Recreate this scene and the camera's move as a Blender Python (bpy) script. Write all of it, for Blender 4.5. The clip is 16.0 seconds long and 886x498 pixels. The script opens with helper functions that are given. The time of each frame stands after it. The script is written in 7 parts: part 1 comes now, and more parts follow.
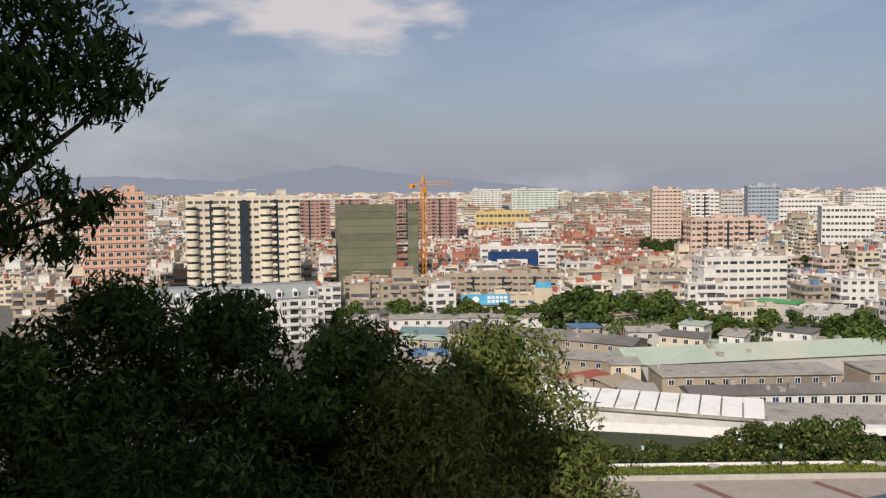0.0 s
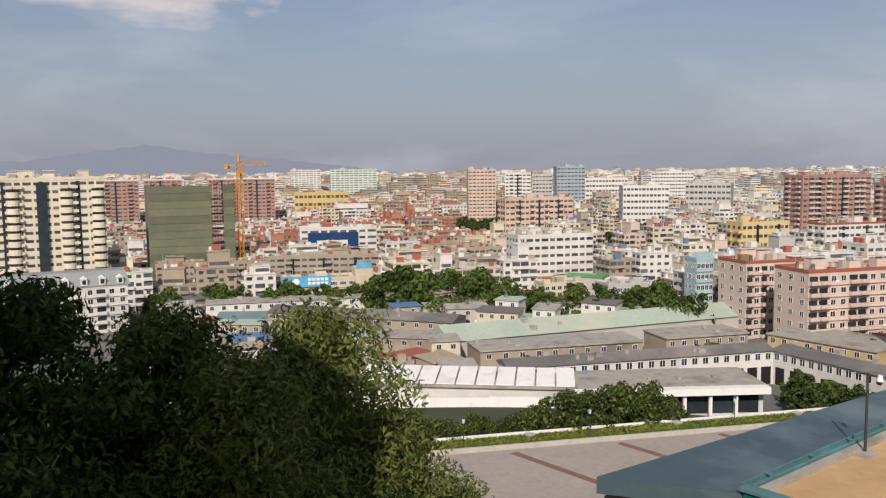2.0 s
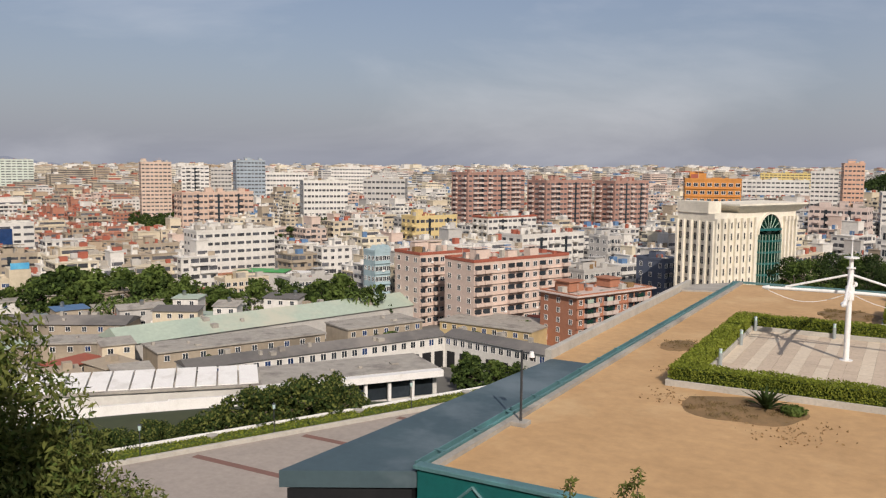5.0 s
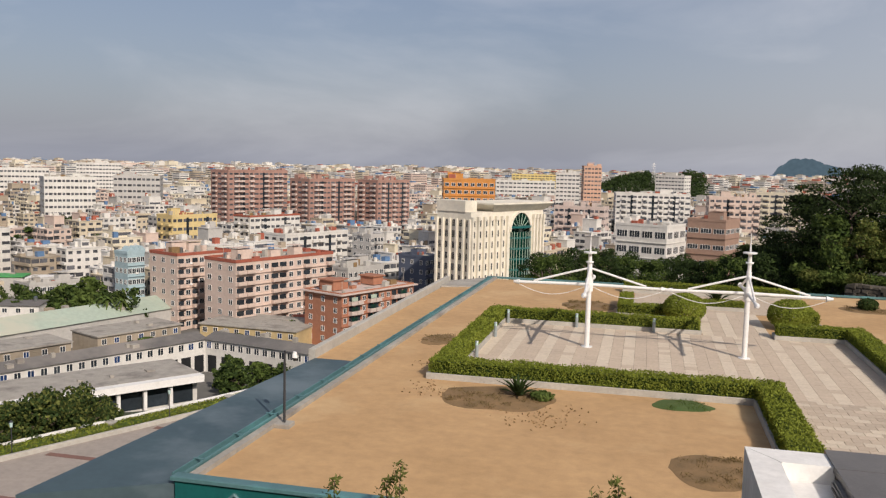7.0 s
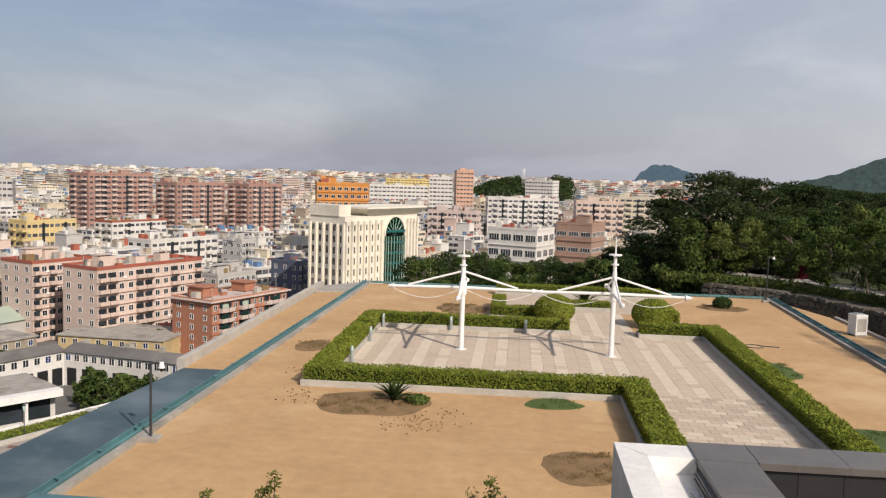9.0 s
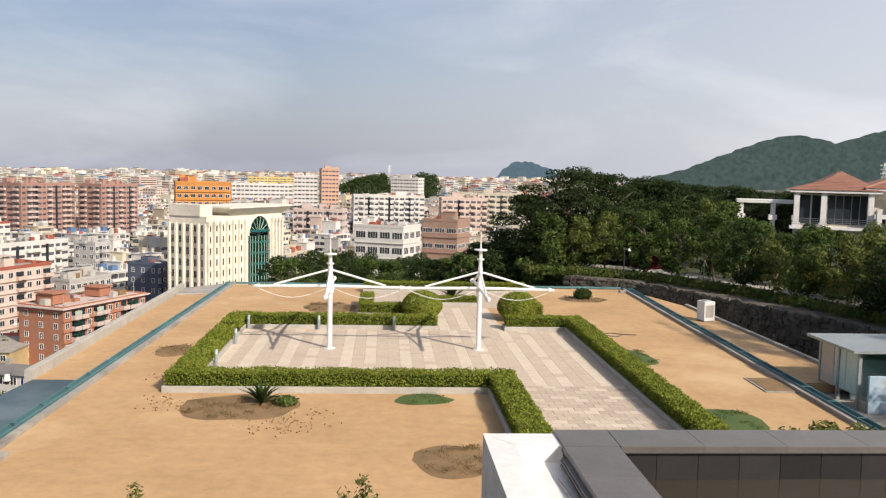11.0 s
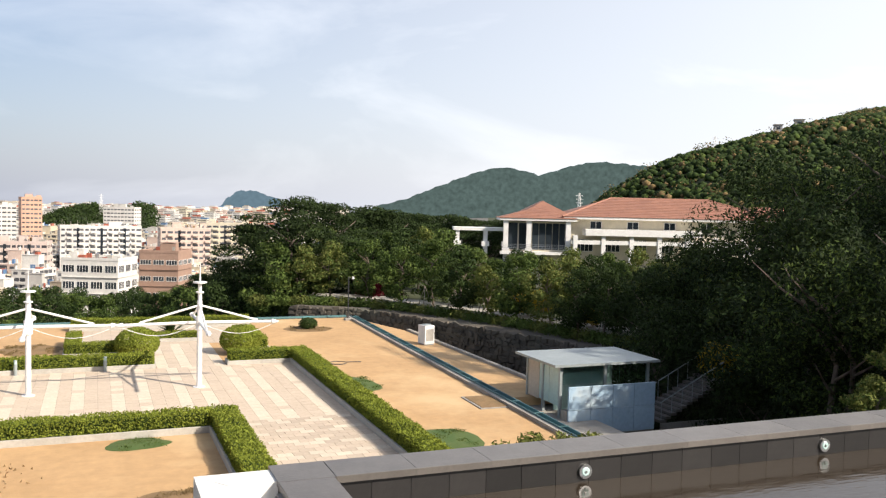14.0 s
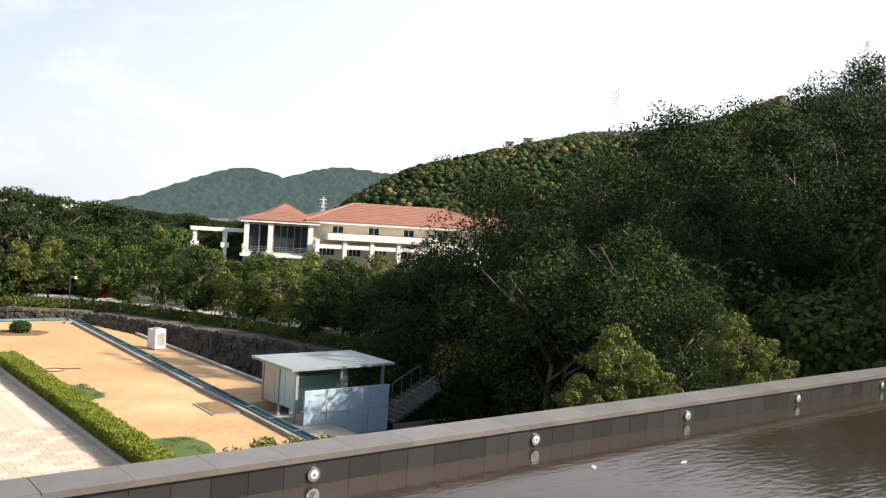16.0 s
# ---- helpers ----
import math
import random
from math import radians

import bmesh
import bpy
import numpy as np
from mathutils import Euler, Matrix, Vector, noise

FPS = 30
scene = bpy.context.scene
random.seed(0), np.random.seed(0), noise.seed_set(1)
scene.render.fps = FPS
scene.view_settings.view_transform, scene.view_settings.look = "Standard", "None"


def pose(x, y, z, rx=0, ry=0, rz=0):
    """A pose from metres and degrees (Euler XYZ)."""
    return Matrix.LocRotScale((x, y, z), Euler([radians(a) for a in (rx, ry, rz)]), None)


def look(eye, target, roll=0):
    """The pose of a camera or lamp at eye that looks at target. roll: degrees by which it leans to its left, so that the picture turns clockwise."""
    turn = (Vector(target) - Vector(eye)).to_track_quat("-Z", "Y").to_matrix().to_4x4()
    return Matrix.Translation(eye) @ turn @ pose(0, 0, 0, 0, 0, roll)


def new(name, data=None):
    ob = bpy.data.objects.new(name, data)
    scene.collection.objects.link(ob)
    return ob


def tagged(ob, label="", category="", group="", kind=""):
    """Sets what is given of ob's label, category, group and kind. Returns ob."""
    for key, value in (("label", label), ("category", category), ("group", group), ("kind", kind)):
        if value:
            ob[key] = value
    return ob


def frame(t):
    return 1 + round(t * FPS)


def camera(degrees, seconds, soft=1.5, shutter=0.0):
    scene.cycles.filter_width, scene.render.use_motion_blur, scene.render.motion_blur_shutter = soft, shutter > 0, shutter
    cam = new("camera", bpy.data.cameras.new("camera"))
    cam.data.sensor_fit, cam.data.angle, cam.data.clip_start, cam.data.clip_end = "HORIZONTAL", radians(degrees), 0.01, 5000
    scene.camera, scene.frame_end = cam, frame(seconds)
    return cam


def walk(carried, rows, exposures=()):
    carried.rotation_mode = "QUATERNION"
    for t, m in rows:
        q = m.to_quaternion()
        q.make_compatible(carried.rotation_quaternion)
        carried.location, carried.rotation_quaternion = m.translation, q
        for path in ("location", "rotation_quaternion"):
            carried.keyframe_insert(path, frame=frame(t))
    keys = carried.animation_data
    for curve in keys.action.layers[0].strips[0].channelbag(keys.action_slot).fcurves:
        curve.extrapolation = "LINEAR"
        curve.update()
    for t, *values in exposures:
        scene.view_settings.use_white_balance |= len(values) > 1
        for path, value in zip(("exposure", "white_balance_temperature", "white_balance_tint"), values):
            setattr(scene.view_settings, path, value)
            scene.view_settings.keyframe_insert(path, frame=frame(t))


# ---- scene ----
# seconds, eye x, y, z, heading clockwise from +y, pitch, lean
ROWS = [
    (0, 0.025, -0.232, 9.513, -62.137, -4.126, -0.602),
    (0.5, -0.008, -0.221, 9.499, -58.969, -4.710, -0.490),
    (1, -0.062, -0.209, 9.483, -56.701, -5.246, -0.407),
    (1.5, -0.121, -0.210, 9.469, -54.517, -5.361, -0.310),
    (2, -0.175, -0.162, 9.495, -50.147, -5.535, -0.598),
    (2.5, -0.203, -0.115, 9.452, -46.668, -5.188, -0.735),
    (3, -0.169, -0.110, 9.465, -43.008, -5.311, -1.282),
    (3.5, -0.168, -0.147, 9.479, -38.918, -5.577, -0.657),
    (4, -0.147, -0.133, 9.468, -35.678, -5.855, -0.186),
    (4.2, -0.134, -0.122, 9.467, -34.341, -5.949, 0.021),
    (6.3, -0.046, -0.047, 9.441, -18.883, -5.591, 1.008),
    (6.5, -0.046, -0.032, 9.449, -16.989, -5.627, 1.177),
    (7, -0.029, -0.025, 9.455, -13.309, -5.731, 1.383),
    (7.5, -0.034, -0.027, 9.450, -10.606, -5.751, 1.438),
    (8, -0.037, 0.017, 9.455, -8.208, -5.424, 1.808),
    (10.3, -0.068, 0.121, 9.401, 0.446, -5.158, 1.245),
    (10.5, -0.055, 0.143, 9.398, 1.739, -5.142, 1.308),
    (11, -0.047, 0.148, 9.409, 4.000, -5.146, 1.325),
    (11.5, -0.045, 0.156, 9.401, 4.806, -5.100, 1.361),
    (12, 0.015, 0.196, 9.387, 8.690, -5.128, 1.163),
    (12.5, 0.037, 0.200, 9.409, 11.957, -4.284, 1.050),
    (13, 0.089, 0.210, 9.398, 15.853, -4.033, 0.730),
    (13.5, 0.139, 0.170, 9.424, 18.868, -3.485, 1.058),
    (14, 0.182, 0.135, 9.442, 22.055, -2.789, 1.321),
    (14.5, 0.219, 0.128, 9.441, 26.231, -2.381, 1.896),
    (15, 0.262, 0.099, 9.452, 30.264, -2.343, 2.536),
    (15.5, 0.268, 0.075, 9.468, 34.643, -2.324, 3.462),
    (16, 0.271, 0.038, 9.450, 39.104, -1.808, 3.588),
]
cam = camera(54.62, 16.0, soft=1.25)
walk(cam, [(t, pose(x, y, z, 90 + p, 0, -h) @ pose(0, 0, 0, 0, 0, l)) for t, x, y, z, h, p, l in ROWS],
     exposures=[(0, 0.0, 6600, 14), (7, -0.05, 6700, 15), (8.2, 0.0, 6700, 15), (10.3, 0.31, 6700, 14), (12.5, 0.56, 6700, 13), (13.5, 0.74, 6700, 12), (14.5, 0.84, 6750, 12), (16, 1.03, 6800, 12)])

# ---- light ----
SUN_AZ, SUN_EL = 140.0, 35.0
world = bpy.data.worlds.new("sky")
scene.world = world
world.use_nodes = True
wn, wl = world.node_tree.nodes, world.node_tree.links
wn.clear()


def wnode(kind, **values):
    n = wn.new(kind)
    for k, v in values.items():
        n.inputs[k].default_value = v
    return n


sky = wn.new("ShaderNodeTexSky")
sky.sky_type = "NISHITA"
sky.sun_disc = False
sky.sun_elevation = radians(SUN_EL)
sky.sun_rotation = radians(SUN_AZ)
sky.altitude = 60
sky.air_density, sky.dust_density, sky.ozone_density = 1.0, 2.0, 3.0
coord = wn.new("ShaderNodeTexCoord")
split = wn.new("ShaderNodeSeparateXYZ")
wl.new(coord.outputs["Generated"], split.inputs[0])


def wmath(op, a, b, clamp=False):
    n = wn.new("ShaderNodeMath")
    n.operation, n.use_clamp = op, clamp
    for i, v in enumerate((a, b)):
        if isinstance(v, (int, float)):
            n.inputs[i].default_value = v
        else:
            wl.new(v, n.inputs[i])
    return n.outputs[0]


def wmix(fac, a, b):
    n = wn.new("ShaderNodeMix")
    n.data_type = "RGBA"
    for sock, v in ((n.inputs["Factor"], fac), (n.inputs["A"], a), (n.inputs["B"], b)):
        if isinstance(v, (tuple, float)):
            sock.default_value = v
        else:
            wl.new(v, sock)
    return n.outputs["Result"]


# summer haze lies low over the plain and whitens the air
haze = wmath("POWER", wmath("SUBTRACT", 1.0, wmath("ABSOLUTE", split.outputs[2], 0.0), True), 7.0)
hazy = wmix(wmath("ADD", wmath("MULTIPLY", haze, 0.6), 0.2), sky.outputs[0], (4.2, 4.55, 5.45, 1))
# thin high cloud and one heap of cumulus in the west
flat = wn.new("ShaderNodeMapping")
flat.inputs["Scale"].default_value = (1.0, 1.0, 3.2)
wl.new(coord.outputs["Generated"], flat.inputs[0])
veil = wnode("ShaderNodeTexNoise", Scale=2.6, Detail=7.0, Roughness=0.55, Distortion=0.4)
wl.new(flat.outputs[0], veil.inputs["Vector"])
thin = wmath("MULTIPLY", wmath("SUBTRACT", veil.outputs[0], 0.47, True), 1.6, True)
# the veil thickens towards the east
east = wmath("MULTIPLY", wmath("ADD", split.outputs[0], 0.10, True), 0.95, True)
thin = wmath("ADD", thin, east, True)
heap = wnode("ShaderNodeTexNoise", Scale=11.0, Detail=8.0, Roughness=0.5)
wl.new(flat.outputs[0], heap.inputs["Vector"])
heart = wn.new("ShaderNodeVectorMath")
heart.operation = "DISTANCE"
stretch = wn.new("ShaderNodeMapping")
stretch.inputs["Scale"].default_value = (1.0, 1.0, 5.5)
wl.new(coord.outputs["Generated"], stretch.inputs[0])
wl.new(stretch.outputs[0], heart.inputs[0])
CLOUD_AZ, CLOUD_EL = radians(-70.0), radians(10.9)
heart.inputs[1].default_value = (math.sin(CLOUD_AZ) * math.cos(CLOUD_EL), math.cos(CLOUD_AZ) * math.cos(CLOUD_EL), 5.5 * math.sin(CLOUD_EL))
near_heap = wmath("SUBTRACT", 1.0, wmath("MULTIPLY", heart.outputs["Value"], 3.0), True)
cumulus = wmath("MULTIPLY", wmath("SUBTRACT", wmath("ADD", wmath("MULTIPLY", near_heap, 0.75), heap.outputs[0]), 0.84, True), 5.0, True)
clouded = wmix(wmath("MULTIPLY", thin, 0.7), hazy, (9.3, 9.7, 10.1, 1))
clouded = wmix(wmath("MULTIPLY", cumulus, 0.8), clouded, (8.2, 7.7, 7.5, 1))
air = wnode("ShaderNodeBackground", Strength=0.085)
wl.new(clouded, air.inputs["Color"])
wout = wn.new("ShaderNodeOutputWorld")
wl.new(air.outputs[0], wout.inputs[0])

sun = new("sun", bpy.data.lights.new("sun", "SUN"))
sun.data.energy, sun.data.angle, sun.data.color = 4.2, radians(0.6), (1.0, 0.93, 0.82)
sun.matrix_world = look((0, 0, 100), (-math.sin(radians(SUN_AZ)) * math.cos(radians(SUN_EL)), -math.cos(radians(SUN_AZ)) * math.cos(radians(SUN_EL)), 100 - math.sin(radians(SUN_EL))))

# ---- materials ----
def mat(name, a, b=None, scale=1.0, rough=0.8, metal=0.0, bump=0.0, fine=0.0, island=0.0, piece=0.0, stain=None):
    """A surface between two colours by noise at two scales, with relief; island and piece vary it from piece to piece."""
    m = bpy.data.materials.new(name)
    m.use_nodes = True
    n, l = m.node_tree.nodes, m.node_tree.links
    bsdf = n["Principled BSDF"]
    bsdf.inputs["Roughness"].default_value, bsdf.inputs["Metallic"].default_value = rough, metal
    b = b or tuple(c * 0.75 for c in a)
    tc = n.new("ShaderNodeTexCoord")

    def noise_at(s, detail=5.0):
        t = n.new("ShaderNodeTexNoise")
        t.inputs["Scale"].default_value, t.inputs["Detail"].default_value, t.inputs["Roughness"].default_value = s, detail, 0.65
        l.new(tc.outputs["Object"], t.inputs["Vector"])
        return t.outputs[0]

    def mix(fac, p, q, kind="MIX"):
        t = n.new("ShaderNodeMix")
        t.data_type, t.blend_type = "RGBA", kind
        for sock, v in ((t.inputs["Factor"], fac), (t.inputs["A"], p), (t.inputs["B"], q)):
            if isinstance(v, (int, float)):
                sock.default_value = v
            elif isinstance(v, tuple):
                sock.default_value = (*v, 1)
            else:
                l.new(v, sock)
        return t.outputs["Result"]

    def ramp(v, lo, hi):
        t = n.new("ShaderNodeMapRange")
        t.inputs["From Min"].default_value, t.inputs["From Max"].default_value = lo, hi
        l.new(v, t.inputs["Value"])
        return t.outputs["Result"]

    big, small = noise_at(scale), noise_at(scale * 9, 3.0)
    col = mix(ramp(big, 0.3, 0.7), a, b)
    grain = mix(ramp(small, 0.25, 0.75), (0.86, 0.86, 0.86), (1.08, 1.08, 1.08))
    col = mix(1.0, col, grain, "MULTIPLY")
    if stain:
        col = mix(ramp(noise_at(scale * 0.37, 6.0), 0.52, 0.66), col, stain)
    if island or piece:
        if island:
            g = n.new("ShaderNodeNewGeometry").outputs["Random Per Island"]
        else:
            g = n.new("ShaderNodeObjectInfo").outputs["Random"]
        k = island or piece
        t = n.new("ShaderNodeMapRange")
        t.inputs["To Min"].default_value, t.inputs["To Max"].default_value = 1 - k, 1 + k
        l.new(g, t.inputs["Value"])
        h = n.new("ShaderNodeHueSaturation")
        l.new(t.outputs["Result"], h.inputs["Value"])
        l.new(col, h.inputs["Color"])
        col = h.outputs[0]
    l.new(col, bsdf.inputs["Base Color"])
    if bump:
        bp = n.new("ShaderNodeBump")
        bp.inputs["Strength"].default_value, bp.inputs["Distance"].default_value = bump, 0.02
        l.new(noise_at(fine or scale * 12, 4.0), bp.inputs["Height"])
        l.new(bp.outputs[0], bsdf.inputs["Normal"])
    return m


def leafy(name, a, b, light=0.25):
    """Leaves that differ one by one and let a little light through."""
    m = mat(name, a, b, 0.25, 0.8, island=0.28)
    m.node_tree.nodes["Principled BSDF"].inputs["Specular IOR Level"].default_value = 0.15
    n, l = m.node_tree.nodes, m.node_tree.links
    bsdf = n["Principled BSDF"]
    tr = n.new("ShaderNodeBsdfTranslucent")
    l.new(bsdf.inputs["Base Color"].links[0].from_socket, tr.inputs["Color"])
    mx = n.new("ShaderNodeMixShader")
    mx.inputs[0].default_value = light
    l.new(bsdf.outputs[0], mx.inputs[1])
    l.new(tr.outputs[0], mx.inputs[2])
    l.new(mx.outputs[0], n["Material Output"].inputs["Surface"])
    return m


M = {
    "sand": mat("sandy_soil", (0.53, 0.335, 0.165), (0.43, 0.265, 0.125), 0.22, 0.95, bump=0.6, fine=14, stain=(0.57, 0.395, 0.215)),
    "dry": mat("dry_grass", (0.27, 0.165, 0.075), (0.17, 0.11, 0.05), 1.2, 0.95, bump=0.7, fine=20),
    "grass": mat("short_grass", (0.05, 0.10, 0.02), (0.09, 0.12, 0.03), 1.5, 0.95, bump=0.8, fine=25),
    "soil": mat("wooded_soil", (0.035, 0.05, 0.018), (0.06, 0.065, 0.03), 0.05, 0.95, bump=0.4),
    "city_ground": mat("city_ground", (0.16, 0.15, 0.135), (0.10, 0.10, 0.09), 0.03, 0.95),
    "paver": mat("granite_paver", (0.53, 0.43, 0.33), (0.47, 0.38, 0.29), 0.8, 0.8, piece=0.10, bump=0.15),
    "paver_light": mat("pale_paver", (0.62, 0.53, 0.415), (0.56, 0.47, 0.365), 0.8, 0.8, piece=0.08, bump=0.15),
    "paver_dark": mat("greyish_paver", (0.50, 0.405, 0.31), (0.44, 0.355, 0.275), 0.8, 0.8, piece=0.12, bump=0.15),
    "joint": mat("mortar", (0.30, 0.25, 0.20), (0.24, 0.20, 0.17), 2.0, 0.95),
    "kerb": mat("concrete_kerb", (0.48, 0.45, 0.40), (0.36, 0.34, 0.30), 1.0, 0.85, bump=0.2),
    "concrete": mat("weathered_concrete", (0.40, 0.37, 0.32), (0.28, 0.26, 0.23), 0.6, 0.9, bump=0.3, stain=(0.20, 0.18, 0.16)),
    "teal": mat("teal_paint", (0.07, 0.155, 0.165), (0.09, 0.19, 0.20), 0.8, 0.45, bump=0.1, stain=(0.10, 0.26, 0.27)),
    "teal_dark": mat("dark_teal_panel", (0.01, 0.13, 0.12), (0.012, 0.10, 0.10), 0.6, 0.35),
    "slate": mat("blue_grey_sheet", (0.062, 0.10, 0.115), (0.05, 0.082, 0.098), 0.3, 0.55, bump=0.08, stain=(0.13, 0.17, 0.19)),
    "black": mat("black_fascia", (0.012, 0.013, 0.015), (0.02, 0.02, 0.022), 1.0, 0.4),
    "white": mat("white_paint", (0.80, 0.79, 0.76), (0.74, 0.72, 0.69), 0.7, 0.6, bump=0.1, stain=(0.62, 0.60, 0.56)),
    "steel_white": mat("white_enamel", (0.82, 0.81, 0.79), (0.74, 0.73, 0.71), 1.5, 0.35),
    "granite": mat("dark_granite", (0.016, 0.0145, 0.014), (0.026, 0.024, 0.0225), 2.2, 0.42, piece=0.4, bump=0.08, stain=(0.042, 0.039, 0.036)),
    "coping": mat("grey_granite_coping", (0.15, 0.135, 0.12), (0.11, 0.098, 0.088), 1.8, 0.35, piece=0.12, bump=0.15),
    "steel": mat("brushed_steel", (0.62, 0.62, 0.60), (0.5, 0.5, 0.5), 3.0, 0.3, metal=1.0),
    "pole": mat("dark_pole_paint", (0.03, 0.035, 0.04), (0.05, 0.05, 0.055), 2.0, 0.4),
    "zinc": mat("zinc_sheet", (0.36, 0.40, 0.40), (0.28, 0.32, 0.33), 0.6, 0.45, metal=0.3),
    "bark": mat("grey_bark", (0.16, 0.12, 0.09), (0.08, 0.06, 0.05), 2.0, 0.9, bump=0.6, fine=10),
    "bark_pale": mat("pale_bark", (0.36, 0.32, 0.26), (0.22, 0.18, 0.14), 2.0, 0.9, bump=0.4),
    "leaf_hedge": leafy("hedge_leaves", (0.165, 0.205, 0.028), (0.24, 0.275, 0.042)),
    # lowered to deepen trees in shade; also the plain dark leaf elsewhere
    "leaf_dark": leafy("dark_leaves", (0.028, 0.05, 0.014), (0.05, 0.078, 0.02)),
    "leaf_mid": leafy("green_leaves", (0.065, 0.11, 0.025), (0.11, 0.145, 0.035)),
    "leaf_olive": leafy("olive_leaves", (0.16, 0.175, 0.045), (0.11, 0.13, 0.035)),
    # darker leaf copy: the shade inside dense crowns is put into its colour
    "leaf_shaded": leafy("shade_darkened_leaves", (0.016, 0.027, 0.009), (0.026, 0.042, 0.012), 0.1),
    "blue_panel": mat("pale_blue_cladding", (0.36, 0.49, 0.60), (0.31, 0.44, 0.56), 0.6, 0.35, bump=0.03, stain=(0.5, 0.56, 0.58)),
    "leaf_dry": leafy("dry_leaves", (0.25, 0.165, 0.08), (0.17, 0.13, 0.055)),
    "leaf_yellow": leafy("yellow_leaves", (0.55, 0.36, 0.03), (0.35, 0.28, 0.04)),
    "leaf_red": leafy("red_leaves", (0.16, 0.012, 0.02), (0.10, 0.01, 0.02)),
    "stone": mat("rubble_stone", (0.125, 0.105, 0.08), (0.07, 0.062, 0.05), 0.7, 0.9, bump=0.5, island=0.35, stain=(0.09, 0.09, 0.07)),
    "rooftile": mat("terracotta_tile", (0.33, 0.155, 0.10), (0.24, 0.11, 0.075), 0.6, 0.75, bump=0.3, piece=0.15),
    "plaza": mat("plaza_paving", (0.36, 0.31, 0.27), (0.31, 0.27, 0.235), 0.15, 0.85, bump=0.15),
    "plaza_red": mat("red_paving", (0.22, 0.11, 0.09), (0.18, 0.10, 0.08), 0.4, 0.85),
    "asphalt": mat("asphalt", (0.05, 0.05, 0.052), (0.07, 0.07, 0.07), 0.2, 0.9),
}


def glassy(name, col, rough=0.08):
    m = mat(name, col, tuple(c * 0.6 for c in col), 0.4, rough, piece=0.3)
    m.node_tree.nodes["Principled BSDF"].inputs["IOR"].default_value = 1.5
    return m


M["pane"] = glassy("window_glass", (0.035, 0.045, 0.055))
M["pane_blue"] = glassy("blue_window_glass", (0.02, 0.05, 0.14))
M["pane_green"] = glassy("green_window_glass", (0.009, 0.05, 0.036))
M["pane_far"] = mat("far_window_glass", (0.05, 0.055, 0.065), (0.12, 0.12, 0.13), 0.3, 0.25, island=0.5)
clear = bpy.data.materials.new("clear_glass")
clear.use_nodes = True
cb = clear.node_tree.nodes["Principled BSDF"]
cb.inputs["Base Color"].default_value, cb.inputs["Roughness"].default_value = (0.80, 0.93, 0.90, 1), 0.03
cb.inputs["Transmission Weight"].default_value, cb.inputs["IOR"].default_value = 1.0, 1.05
M["clear"] = clear
frost = mat("milky_glass", (0.48, 0.64, 0.60), (0.42, 0.57, 0.55), 0.6, 0.25)
M["frost"] = frost
water = bpy.data.materials.new("pool_water")
water.use_nodes = True
wb = water.node_tree.nodes["Principled BSDF"]
wb.inputs["Base Color"].default_value, wb.inputs["Roughness"].default_value, wb.inputs["IOR"].default_value = (0.035, 0.026, 0.018, 1), 0.02, 1.33
wt, wx, wbp = (water.node_tree.nodes.new(k) for k in ("ShaderNodeTexNoise", "ShaderNodeTexCoord", "ShaderNodeBump"))
wt.inputs["Scale"].default_value, wt.inputs["Detail"].default_value = 5.0, 4.0
wbp.inputs["Strength"].default_value, wbp.inputs["Distance"].default_value = 0.35, 0.02
wmap = water.node_tree.nodes.new("ShaderNodeMapping")
wmap.inputs["Scale"].default_value = (0.5, 1.6, 1.0)
water.node_tree.links.new(wx.outputs["Object"], wmap.inputs[0])
water.node_tree.links.new(wmap.outputs[0], wt.inputs["Vector"])
water.node_tree.links.new(wt.outputs[0], wbp.inputs["Height"])
water.node_tree.links.new(wbp.outputs[0], wb.inputs["Normal"])
M["water"] = water
PAINTS = {}


def paint(r, g, b, stain=0.7):
    """A weathered house paint of that colour."""
    key = (round(r, 2), round(g, 2), round(b, 2))
    if key not in PAINTS:
        PAINTS[key] = mat("house_paint", (r, g, b), (r * 0.86, g * 0.85, b * 0.83), 0.12, 0.85, piece=0.0, bump=0.1, stain=(r * stain, g * stain, b * stain))
    return PAINTS[key]


